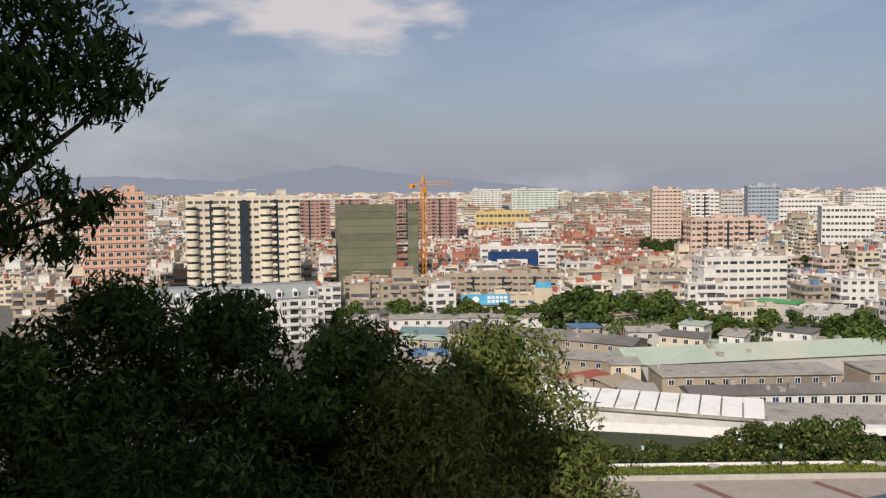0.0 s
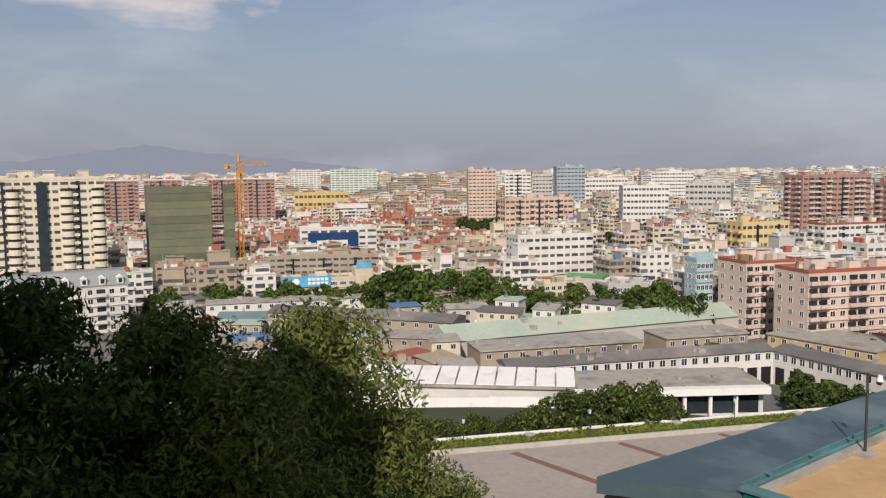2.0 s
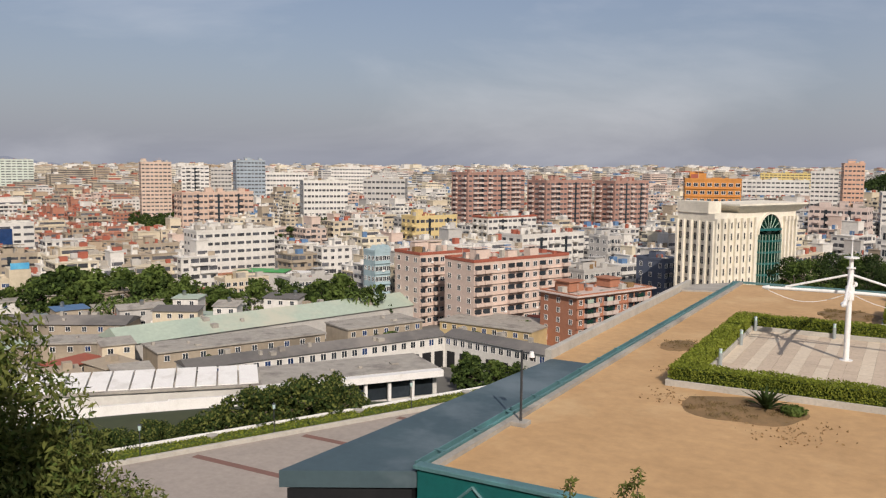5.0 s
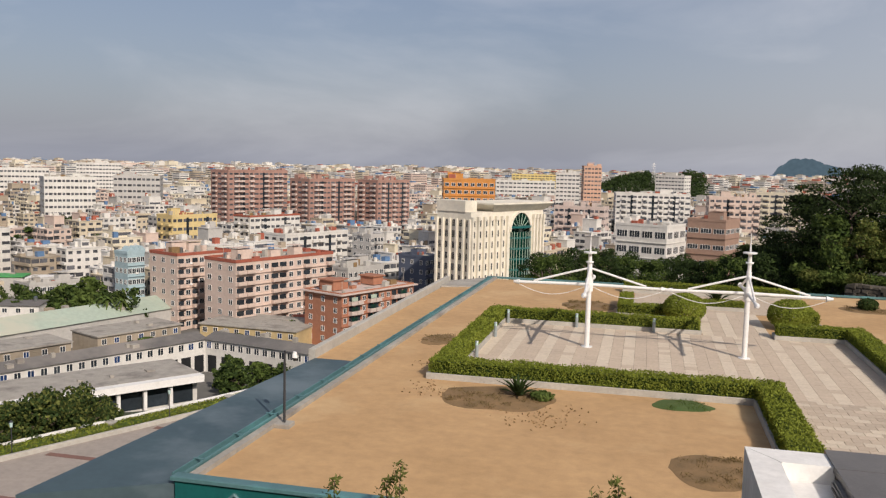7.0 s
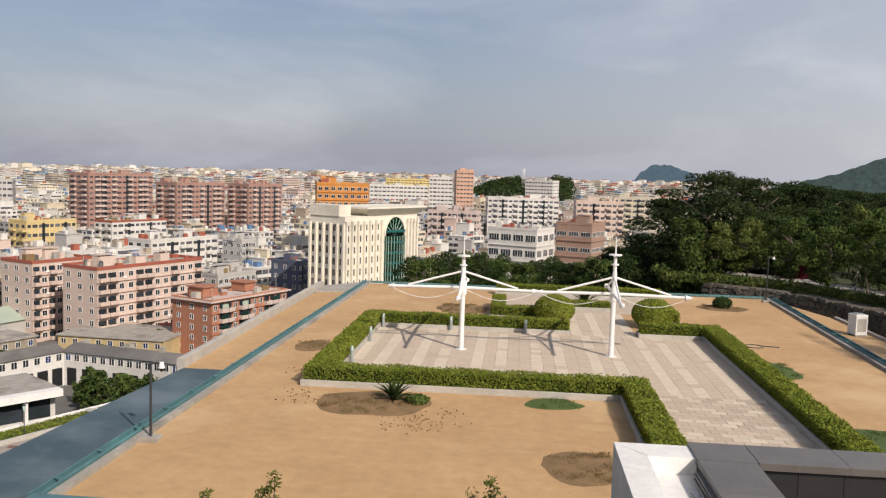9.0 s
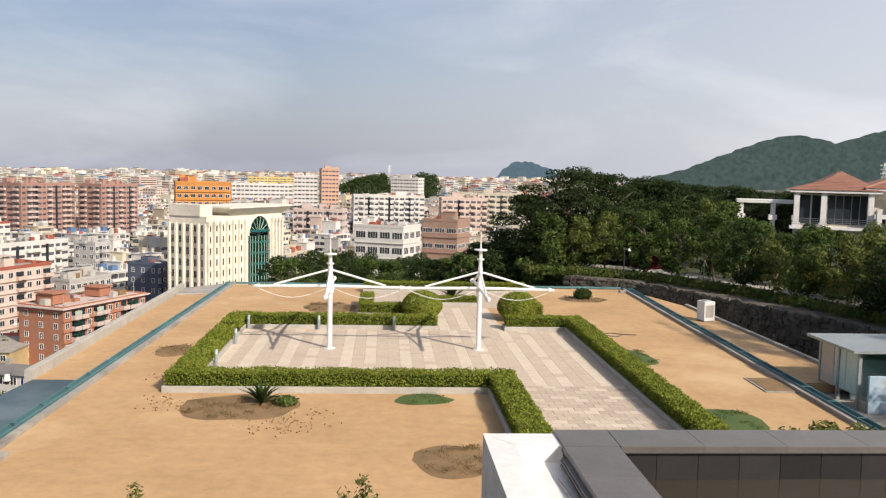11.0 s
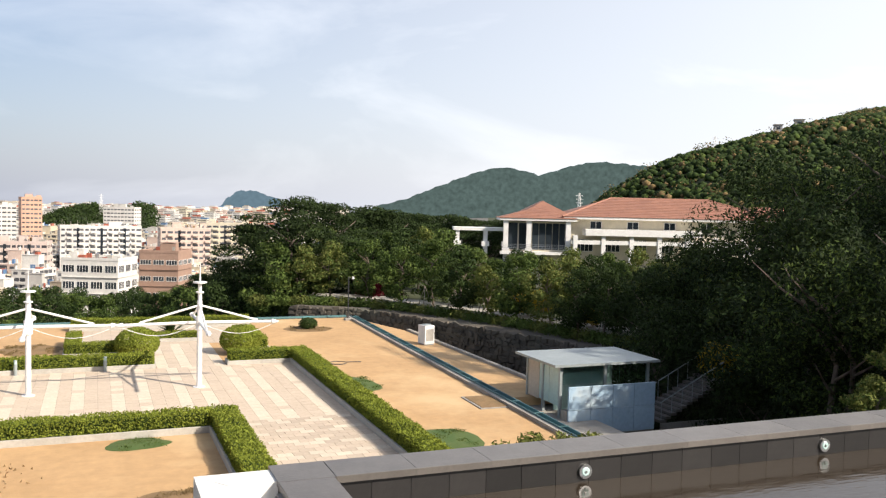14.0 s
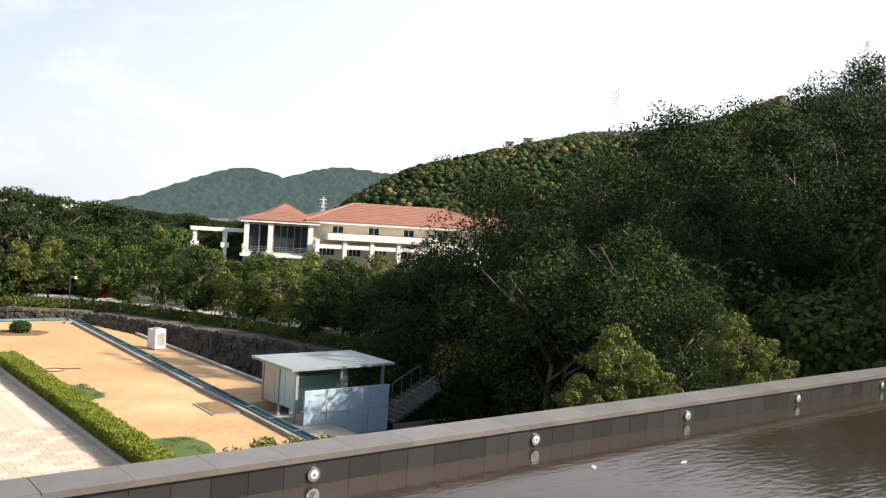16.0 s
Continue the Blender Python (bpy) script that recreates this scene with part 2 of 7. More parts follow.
# ---- mesh tools ----
class Shape:
    """Vertices, faces and a material for each face, made up from boxes, prisms, tubes and sheets."""

    def __init__(self):
        self.v, self.f, self.m = [], [], []

    def add(self, verts, faces, k=0):
        n = len(self.v)
        self.v += [tuple(p) for p in verts]
        self.f += [tuple(i + n for i in face) for face in faces]
        self.m += [k] * len(faces)
        return self

    def box(self, x0, x1, y0, y1, z0, z1, k=0, bevel=0.0):
        if bevel:
            b = bevel
            ring = lambda z, i: [(x0 + i, y0 + i, z), (x1 - i, y0 + i, z), (x1 - i, y1 - i, z), (x0 + i, y1 - i, z)]
            vs = ring(z0, 0) + ring(z1 - b, 0) + ring(z1, b)
            fs = [(3, 2, 1, 0), (8, 9, 10, 11)] + [(a + i, a + (i + 1) % 4, a + 4 + (i + 1) % 4, a + 4 + i) for a in (0, 4) for i in range(4)]
            return self.add(vs, fs, k)
        return self.add([(x0, y0, z0), (x1, y0, z0), (x1, y1, z0), (x0, y1, z0), (x0, y0, z1), (x1, y0, z1), (x1, y1, z1), (x0, y1, z1)],
                        [(3, 2, 1, 0), (4, 5, 6, 7), (0, 1, 5, 4), (1, 2, 6, 5), (2, 3, 7, 6), (3, 0, 4, 7)], k)

    def prism(self, poly, z0, z1, k=0, top=None):
        n = len(poly)
        self.add([(x, y, z0) for x, y in poly] + [(x, y, z1) for x, y in poly],
                 [tuple(range(n))[::-1]] + [(i, (i + 1) % n, n + (i + 1) % n, n + i) for i in range(n)], k)
        return self.add([(x, y, z1) for x, y in poly], [tuple(range(n))], k if top is None else top)

    def tube(self, a, b, r0, r1=None, n=10, k=0):
        a, b = Vector(a), Vector(b)
        r1 = r0 if r1 is None else r1
        q = (b - a).to_track_quat("Z", "Y")
        ring = [q @ Vector((math.cos(math.tau * i / n), math.sin(math.tau * i / n), 0)) for i in range(n)]
        return self.add([a + p * r0 for p in ring] + [b + p * r1 for p in ring],
                        [tuple(range(n))[::-1], tuple(range(n, 2 * n))] + [(i, (i + 1) % n, n + (i + 1) % n, n + i) for i in range(n)], k)

    def mesh(self, name, mats, smooth=False):
        me = bpy.data.meshes.new(name)
        me.from_pydata(self.v, [], self.f)
        for m in mats:
            me.materials.append(m)
        if len(mats) > 1:
            me.polygons.foreach_set("material_index", self.m)
        if smooth:
            me.polygons.foreach_set("use_smooth", [True] * len(me.polygons))
        me.update()
        return me


def thing(name, label, category, at=None, group="", kind=""):
    """An Empty at the base of a thing, which its parts hang from."""
    ob = new(name)
    ob.matrix_basis = at or Matrix()
    return tagged(ob, label, category, group, kind)


def part(name, shape, material, parent, label="", at=None, smooth=False):
    """One mesh under a thing or a part; shape is a Shape or a mesh that alike parts share."""
    mats = material if isinstance(material, (list, tuple)) else [material]
    ob = new(name, shape.mesh(name, mats, smooth) if isinstance(shape, Shape) else shape)
    ob.parent = parent
    if at is not None:
        ob.matrix_basis = at
    return tagged(ob, label)


def solid(name, shape, material, label, category="", kind="structure", at=None, group="", smooth=False):
    """A thing, or a piece of the setting, that is one mesh."""
    mats = material if isinstance(material, (list, tuple)) else [material]
    ob = new(name, shape.mesh(name, mats, smooth) if isinstance(shape, Shape) else shape)
    if at is not None:
        ob.matrix_basis = at
    return tagged(ob, label, category, group, kind)


def polar(bearing, reach, z=0.0):
    """A place by its bearing clockwise from +y and its reach from the lookout."""
    return Vector((reach * math.sin(radians(bearing)), reach * math.cos(radians(bearing)), z))


def facing(bearing, reach, z=0.0, turn=0.0):
    """A pose there whose front (-y) looks back at the lookout, turned by some degrees."""
    p = polar(bearing, reach, z)
    return pose(p.x, p.y, p.z, 0, 0, turn - bearing)


CITY = -42.5

# ---- ground ----
def ramp_of(x, xs, ys):
    return np.interp(x, xs, ys)


def ground_height(x, y):
    """Height of the land: wooded lookout hill, plain with the city, the hills in the east, and knolls added for shade.
    """
    az, r = np.degrees(np.arctan2(x, y)), np.hypot(x, y)
    west = ramp_of(r, [0, 8, 16, 30, 58, 118, 123, 150], [3, 2, -2, -9, -24.1, -24.1, -27, CITY])
    mid = ramp_of(r, [0, 12, 74, 90, 130, 180, 240], [2, -4, -7, -6, -11, -26, CITY])
    east = ramp_of(r, [0, 18, 26, 46, 50, 80, 130, 190, 260], [2, -3, -6.2, -6.2, -5.5, 0.3, 1.2, 1.0, 2])
    slip = np.clip((25 - az) / 8, 0, 1)
    east = east - slip * ramp_of(r, [0, 105, 160, 230], [0, 0, 16, 44])
    wall_r = ramp_of(az, [12, 17, 24, 31, 38, 60], [78, 76, 68, 60, 53, 40])
    east = np.where(r < wall_r + 0.6, np.minimum(east, -5.5 + 0 * r), np.where(r < 100, np.maximum(east, 0.2), east))
    east = np.where(r < 20, np.maximum(east, ramp_of(r, [0, 14, 20], [2, 1, -6])), east)
    # wooded flank beside the pool
    flank = np.clip((az - 41) / 8, 0, 1)
    east = east * (1 - flank) + flank * ramp_of(r, [0, 14, 24, 34, 60, 110, 260], [2, 1, 0, 0.5, 3, 6, 12])
    b1 = np.clip((az + 22) / 12, 0, 1)
    b2 = np.clip((az - 8) / 5, 0, 1)
    z = west * (1 - b1) + mid * b1
    fade = np.clip((r - 190) / 120, 0, 1)
    rise = np.clip((az - 24) / 12, 0, 1)
    far_e = CITY * (1 - rise) + np.where(rise > 0, east, CITY) * rise
    z = z * (1 - b2) + b2 * (east * (1 - fade) + far_e * fade)
    # ridges
    deg = lambda a, pts: ramp_of(a, [p[0] for p in pts], [p[1] for p in pts])
    def ridge(reach, width, pts):
        top = 9.5 + reach * np.tan(np.radians(deg(az, pts)))
        k = np.exp(-((r - reach) / width) ** 2)
        return CITY + (top - CITY) * k
    near = ridge(760, 330, [(26, -6), (30, -2.0), (33, 0.6), (35.6, 2.2), (37.4, 3.0), (41, 4.0), (44, 4.9), (47.8, 5.8), (51.4, 6.5), (60, 8.5), (80, 9), (100, 6), (130, 0), (150, -4)])
    low = ridge(1150, 120, [(-4.2, -2.4), (-2.8, -1.0), (-1.6, -0.72), (0.0, -0.75), (0.8, -1.3), (1.6, -1.4), (2.6, -0.85), (3.3, -1.0), (4.0, -2.4)])
    # two rises added out of view to keep sun off the wooded flank
    shade_bulge = np.exp(-(((x - 62) / 14.5) ** 2 + ((y - 5) / 16) ** 2))
    knoll = np.where(shade_bulge > 0.04, 40 * shade_bulge - 1, -99.0)
    shade_shoulder = np.exp(-(((x - 97) / 20) ** 2 + ((y + 6) / 19) ** 2))
    knoll = np.maximum(knoll, np.where(shade_shoulder > 0.04, 47 * shade_shoulder - 1, -99.0))
    for h in (near, low, knoll):
        z = np.maximum(z, h)
    rough = np.clip((r - 200) / 400, 0, 1) * np.clip((z - CITY - 4) / 20, 0, 1)
    return z + rough * (6 * np.sin(x * 0.021 + 1.3 * np.sin(y * 0.013)) + 5 * np.sin(y * 0.027 + 1.1 * np.sin(x * 0.017)))


def ground_at(x, y):
    return float(ground_height(np.array([x]), np.array([y]))[0])


def build_ground():
    rs = np.concatenate([[0.01], np.linspace(6, 150, 70), np.geomspace(156, 4900, 70)])
    azs = np.radians(np.linspace(-180, 180, 361)[:-1])
    R, A = np.meshgrid(rs, azs, indexing="ij")
    X, Y = R * np.sin(A), R * np.cos(A)
    Zs = ground_height(X, Y)
    V = np.stack([X, Y, Zs], -1).reshape(-1, 3)
    n = len(azs)
    i, j = np.meshgrid(np.arange(len(rs) - 1), np.arange(n), indexing="ij")
    a, b = i * n + j, i * n + (j + 1) % n
    F = np.stack([a, a + n, b + n, b], -1).reshape(-1, 4)
    centre = V[F].mean(1)
    flat = (np.abs(centre[:, 2] - CITY) < 3)
    me = bpy.data.meshes.new("ground")
    me.from_pydata(V.tolist(), [], F.tolist())
    me.materials.append(M["soil"])
    me.materials.append(M["city_ground"])
    me.polygons.foreach_set("material_index", flat.astype(np.int32))
    me.polygons.foreach_set("use_smooth", np.ones(len(F), bool))
    tagged(new("ground", me), "wooded hill falling to the flat city plain, with hills behind", "ground", kind="structure")


build_ground()


def distant_ridge(name, label, reach, profile, colour, seed, vary):
    """A plain backdrop of far mountains: an uneven crest line whose glowing colour carries the haze of miles of bright
    air.
    """
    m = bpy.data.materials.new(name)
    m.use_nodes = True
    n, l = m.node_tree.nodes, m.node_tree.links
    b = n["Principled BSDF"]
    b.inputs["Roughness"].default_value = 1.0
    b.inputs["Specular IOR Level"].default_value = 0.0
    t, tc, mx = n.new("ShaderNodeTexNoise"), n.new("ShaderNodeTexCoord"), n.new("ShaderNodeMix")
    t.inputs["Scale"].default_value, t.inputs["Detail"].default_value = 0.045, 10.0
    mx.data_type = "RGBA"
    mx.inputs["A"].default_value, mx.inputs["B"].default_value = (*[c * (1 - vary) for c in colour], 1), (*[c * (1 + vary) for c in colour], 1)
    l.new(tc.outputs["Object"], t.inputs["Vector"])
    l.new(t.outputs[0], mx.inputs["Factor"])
    # emission paints the airlight; the ridge itself takes no sun
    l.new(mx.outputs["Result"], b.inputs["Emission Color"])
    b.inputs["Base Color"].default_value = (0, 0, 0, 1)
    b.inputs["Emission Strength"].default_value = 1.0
    rng = random.Random(seed)
    az = np.linspace(profile[0][0], profile[-1][0], 260)
    el = np.interp(az, [p[0] for p in profile], [p[1] for p in profile])
    s = Shape()
    top, foot = [], []
    for a, e in zip(az, el):
        e += 0.035 * math.sin(a * 5.1 + seed) + 0.02 * math.sin(a * 13.7) + rng.uniform(-0.025, 0.025)
        top.append(polar(a, reach, 9.5 + reach * math.tan(radians(max(e, -1.6)))))
        foot.append(polar(a, reach - 120, CITY - 30))
    k = len(top)
    s.add(foot + top, [(i, i + 1, k + i + 1, k + i) for i in range(k - 1)])
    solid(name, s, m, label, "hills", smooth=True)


# each tint already holds the haze of its distance
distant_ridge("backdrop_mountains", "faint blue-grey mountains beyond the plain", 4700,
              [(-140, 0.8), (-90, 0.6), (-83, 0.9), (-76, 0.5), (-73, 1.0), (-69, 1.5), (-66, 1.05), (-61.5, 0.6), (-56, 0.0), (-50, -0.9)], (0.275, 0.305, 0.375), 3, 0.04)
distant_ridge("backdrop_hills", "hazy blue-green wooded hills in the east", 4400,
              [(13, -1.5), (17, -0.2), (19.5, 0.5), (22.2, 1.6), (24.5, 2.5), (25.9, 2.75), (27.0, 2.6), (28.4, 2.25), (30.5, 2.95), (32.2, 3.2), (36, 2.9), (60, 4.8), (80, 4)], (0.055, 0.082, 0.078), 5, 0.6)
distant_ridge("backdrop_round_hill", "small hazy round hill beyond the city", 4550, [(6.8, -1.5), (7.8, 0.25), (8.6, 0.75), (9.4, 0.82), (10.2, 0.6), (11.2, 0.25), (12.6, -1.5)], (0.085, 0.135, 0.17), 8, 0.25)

# ---- foliage ----
def leaf_cloud(name, clumps, count, size, material, seed, droop=0.0, slim=0.42, shell=0.55, material2=None):
    """Leaves, each a small bent blade, scattered through clumps given as (x, y, z, radius across, radius up)."""
    rng = np.random.default_rng(seed)
    c = np.array(clumps, float)
    weight = c[:, 3] ** 2
    pick = rng.choice(len(c), count, p=weight / weight.sum())
    d = rng.normal(size=(count, 3))
    d /= np.linalg.norm(d, axis=1, keepdims=True)
    rad = rng.uniform(shell, 1.08, count) ** 0.6
    p = c[pick, :3] + d * rad[:, None] * np.stack([c[pick, 3], c[pick, 3], c[pick, 4]], -1)
    face = rng.normal(size=(count, 3)) * 0.5 + d
    along = rng.normal(size=(count, 3))
    along[:, 2] -= droop
    along -= face * ((along * face).sum(1) / (face * face).sum(1))[:, None] * 0.85
    along /= np.linalg.norm(along, axis=1, keepdims=True)
    side = np.cross(face, along)
    side /= np.linalg.norm(side, axis=1, keepdims=True) + 1e-9
    s = size * rng.uniform(0.6, 1.35, count)[:, None]
    v = np.stack([p - along * s * 0.5, p + side * s * slim * 0.5, p + along * s * 0.5, p - side * s * slim * 0.5], 1).reshape(-1, 3)
    me = bpy.data.meshes.new(name)
    me.vertices.add(4 * count)
    me.vertices.foreach_set("co", v.ravel())
    me.loops.add(4 * count)
    me.loops.foreach_set("vertex_index", np.arange(4 * count))
    me.polygons.add(count)
    me.polygons.foreach_set("loop_start", np.arange(count) * 4)
    me.polygons.foreach_set("loop_total", np.full(count, 4))
    me.materials.append(material)
    if material2:
        me.materials.append(material2)
        me.polygons.foreach_set("material_index", (rng.random(count) < 0.3).astype(np.int32))
    me.update()
    me.validate()
    return me


def branches(name, top, spread, radius, seed, limbs=7, fork=0.4):
    """A tapered, slightly bent trunk with limbs that rise out of it."""
    rng = random.Random(seed)
    s = Shape()
    bend = [(0, 0, 0)]
    for i in range(1, 6):
        bend.append((rng.uniform(-1, 1) * spread * 0.05 * i, rng.uniform(-1, 1) * spread * 0.05 * i, top * i / 5))
    for i in range(5):
        s.tube(bend[i], bend[i + 1], radius * (1 - 0.16 * i), radius * (1 - 0.16 * (i + 1)), 9)
    for i in range(limbs):
        k = rng.uniform(fork, 0.95)
        j = min(4, int(k * 5))
        a = Vector(bend[j]).lerp(Vector(bend[j + 1]), k * 5 - j)
        turn, reach = math.tau * i / limbs + rng.uniform(-0.4, 0.4), spread * rng.uniform(0.35, 0.58)
        b = a + Vector((math.cos(turn) * reach * 0.5, math.sin(turn) * reach * 0.5, reach * 0.35))
        c = b + Vector((math.cos(turn) * reach * 0.5, math.sin(turn) * reach * 0.5, reach * rng.uniform(0.15, 0.5)))
        s.tube(a, b, radius * 0.45, radius * 0.28, 6)
        s.tube(b, c, radius * 0.28, radius * 0.1, 6)
    return s.mesh(name, [M["bark"]], True)


def crown_clumps(radius, low, high, n, seed, cone=0.0, full=1.0, lay=1.0):
    """Clumps that fill a crown between two heights: wide in the middle, or tapering upwards with cone; lay flattens them to tiers."""
    rng = random.Random(seed)
    out = []
    for _ in range(n):
        k = rng.random()
        z = low + (high - low) * k
        wide = radius * ((1 - cone) * math.sqrt(max(0.08, 1 - (2 * k - 0.9) ** 2)) + cone * (1.02 - 0.85 * k))
        a, q = rng.uniform(0, math.tau), math.sqrt(rng.random())
        size = full * radius * rng.uniform(0.16, 0.31) * (1 - 0.4 * cone * k)
        out.append((math.cos(a) * q * wide, math.sin(a) * q * wide, z, size, size * rng.uniform(0.55, 0.9) * lay))
    return out


TREES = {}


def tree_kind(key, radius, low, high, clumps, leaves, size, material, seed, trunk=0.22, cone=0.0, droop=0.2, material2=None, slim=0.42, full=1.0, lay=1.0):
    TREES[key] = (branches("trunk", low + (high - low) * 0.75, radius, trunk, seed),
                  leaf_cloud("crown", crown_clumps(radius, low, high, clumps, seed, cone, full, lay), leaves, size, material, seed, droop, slim, material2=material2))


def plant(key, x, y, z, scale, turn, label, group="", name="tree", flat=1.0):
    ob = thing(name, label, "tree" if "tree" in name else "plant", pose(x, y, z, 0, 0, turn) @ Matrix.Diagonal((scale, scale, scale * flat, 1)), group)
    part("trunk", TREES[key][0], None, ob)
    part("crown", TREES[key][1], None, ob)
    return ob


# leaf tones carry the lighting too: darker near trees, brighter sunlit one
for i in range(3):
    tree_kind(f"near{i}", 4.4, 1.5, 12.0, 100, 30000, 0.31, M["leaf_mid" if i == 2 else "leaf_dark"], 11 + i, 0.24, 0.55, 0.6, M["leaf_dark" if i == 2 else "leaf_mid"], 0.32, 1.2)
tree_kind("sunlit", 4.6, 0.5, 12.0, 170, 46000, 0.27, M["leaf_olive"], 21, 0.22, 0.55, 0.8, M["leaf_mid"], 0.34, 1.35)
for i in range(3):
    tree_kind(f"bank{i}", 3.2, 1.6, 7.0, 40, 4600, 0.34, (M["leaf_dark"], M["leaf_mid"], M["leaf_olive"])[i], 31 + i, 0.14, 0.0, 0.2, (M["leaf_shaded"], M["leaf_dark"], M["leaf_mid"])[i])
for i in range(2):
    tree_kind(f"big{i}", 6.6, 2.5, 13.0, 60, 17000, 0.34, M["leaf_shaded"], 41 + i, 0.3, 0.25, 0.1, M["leaf_dark"], full=1.15, lay=0.42)
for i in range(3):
    tree_kind(f"slope{i}", 4.6, 0.8, 9.5, 52, 12500, 0.27, M["leaf_shaded"], 51 + i, 0.2, 0.15, 0.2, M["leaf_dark" if i else "leaf_mid"], 0.34, 1.25)
for i in range(2):
    tree_kind(f"town{i}", 5.0, 1.5, 9.0, 34, 1200, 1.0, (M["leaf_dark"], M["leaf_mid"])[i], 61 + i, 0.3, 0.0, 0.1, M["leaf_mid"], 0.6)
tree_kind("plaza_tree", 2.6, 0.4, 4.6, 40, 4200, 0.26, M["leaf_dark"], 72, 0.15, 0.0, 0.1, M["leaf_olive"], 0.55)
tree_kind("town_small", 2.6, 0.6, 5.0, 20, 900, 0.6, M["leaf_dark"], 71, 0.15, 0.0, 0.1, M["leaf_mid"], 0.6)


def hedge(label, x0, x1, y0, y1, z=0.0, h=0.82, kerb=True, name="hedge"):
    """A clipped box hedge of small leaves, with a stone kerb along its foot."""
    ob = thing(name, label, "hedge", pose((x0 + x1) / 2, (y0 + y1) / 2, z), "clipped hedges of the roof garden")
    hx, hy = (x1 - x0) / 2, (y1 - y0) / 2
    # core far darker than the leaves: paints the shade seen between them
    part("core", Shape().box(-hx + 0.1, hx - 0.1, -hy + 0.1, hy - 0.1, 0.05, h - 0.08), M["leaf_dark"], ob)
    rng = np.random.default_rng(int(abs(x0 * 31 + y0 * 7)) + 5)
    area = 2 * hx * 2 * hy + 4 * (hx + hy) * h
    n = int(area * 470)
    p = np.empty((n, 3))
    side = rng.random(n) * area
    top = side < 4 * hx * hy
    u, v = rng.uniform(-1, 1, n), rng.uniform(-1, 1, n)
    p[:, 0], p[:, 1], p[:, 2] = u * hx, v * hy, h
    rest = ~top
    lon = rest & (rng.random(n) < hx / (hx + hy))
    lat = rest & ~lon
    p[lon, 1] = np.where(v[lon] > 0, hy, -hy)
    p[lat, 0] = np.where(u[lat] > 0, hx, -hx)
    p[rest, 2] = rng.uniform(0.12, h, rest.sum())
    p += rng.normal(scale=0.035, size=(n, 3))
    p[:, 2] += 0.03 * np.sin(p[:, 0] * 2.3 + p[:, 1] * 3.1)
    a = rng.normal(size=(n, 3))
    a /= np.linalg.norm(a, axis=1, keepdims=True)
    b = np.cross(a, rng.normal(size=(n, 3)))
    b /= np.linalg.norm(b, axis=1, keepdims=True)
    s = rng.uniform(0.03, 0.062, n)[:, None]
    verts = np.stack([p - a * s, p + b * s * 0.6, p + a * s, p - b * s * 0.6], 1).reshape(-1, 3)
    me = bpy.data.meshes.new("leaves")
    me.from_pydata(verts.tolist(), [], np.arange(4 * n).reshape(-1, 4).tolist())
    me.materials.append(M["leaf_hedge"])
    part("leaves", me, None, ob)
    if kerb:
        k = Shape()
        k.box(-hx - 0.14, hx + 0.14, -hy - 0.14, -hy - 0.02, 0, 0.27, bevel=0.015).box(-hx - 0.14, hx + 0.14, hy + 0.02, hy + 0.14, 0, 0.27, bevel=0.015)
        k.box(-hx - 0.14, -hx - 0.02, -hy - 0.02, hy + 0.02, 0, 0.27, bevel=0.015).box(hx + 0.02, hx + 0.14, -hy - 0.02, hy + 0.02, 0, 0.27, bevel=0.015)
        part("kerb", k, M["kerb"], ob, "pale concrete kerb")
    return ob


def round_bush(x, y, r, label):
    ob = thing("clipped_bush", label, "bush", pose(x, y, 0), "clipped round bushes")
    part("crown", leaf_cloud("leaves", [(0, 0, r * 0.72, r, r * 0.72)], 7000, 0.13, M["leaf_hedge"], int(abs(x * 10)) + 3, 0, 0.6, 0.86), None, ob)
    part("stem", Shape().tube((0, 0, 0), (0, 0, r), 0.07, 0.05), M["bark"], ob)


def blade_plant(x, y, z, r, n, label, material, name="agave"):
    """A rosette of long stiff leaves."""
    ob = thing(name, label, "plant", pose(x, y, z))
    rng = random.Random(int(x * 9) + n)
    for i in range(n):
        a, up = i * 2.4, rng.uniform(0.25, 1.3)
        d = Vector((math.cos(a) * math.cos(up), math.sin(a) * math.cos(up), math.sin(up)))
        w = Vector((-math.sin(a), math.cos(a), 0)) * r * 0.07
        L = r * rng.uniform(0.8, 1.15)
        tip = d * L + Vector((d.x, d.y, 0)) * L * 0.15 - Vector((0, 0, L * 0.12))
        s = Shape().add([w * 0.6, -w * 0.6, d * L * 0.55 - w, d * L * 0.55 + w, tip, d * L * 0.5 - Vector((0, 0, 0.02))],
                        [(0, 1, 2, 3), (3, 2, 4), (0, 5, 1), (1, 5, 2), (0, 3, 5), (2, 5, 4), (3, 4, 5)])
        part("leaf", s, material, ob)
    return ob


# ---- roof garden ----
deck = Shape().prism([(-12.75, 22.3), (18.1, 22.3), (20.0, 69.6), (-12.0, 69.6)], -0.5, 0.0)
solid("floor", deck, M["sand"], "sandy soil of the roof garden, bare and dry", "ground")
block = Shape().prism([(-12.8, 21.95), (22.3, 21.95), (22.3, 69.9), (-12.7, 69.9)], -26, -0.52)
solid("wall_block", block, M["concrete"], "concrete body of the building under the roof garden", "wall")
left_roof = Shape().prism([(-15.3, 38.0), (-12.72, 38.0), (-12.2, 69.6), (-15.1, 67.0)], -0.6, -0.06)
solid("roof_strip_west", left_roof, M["sand"], "narrow sandy strip outside the garden's edge", "ground")
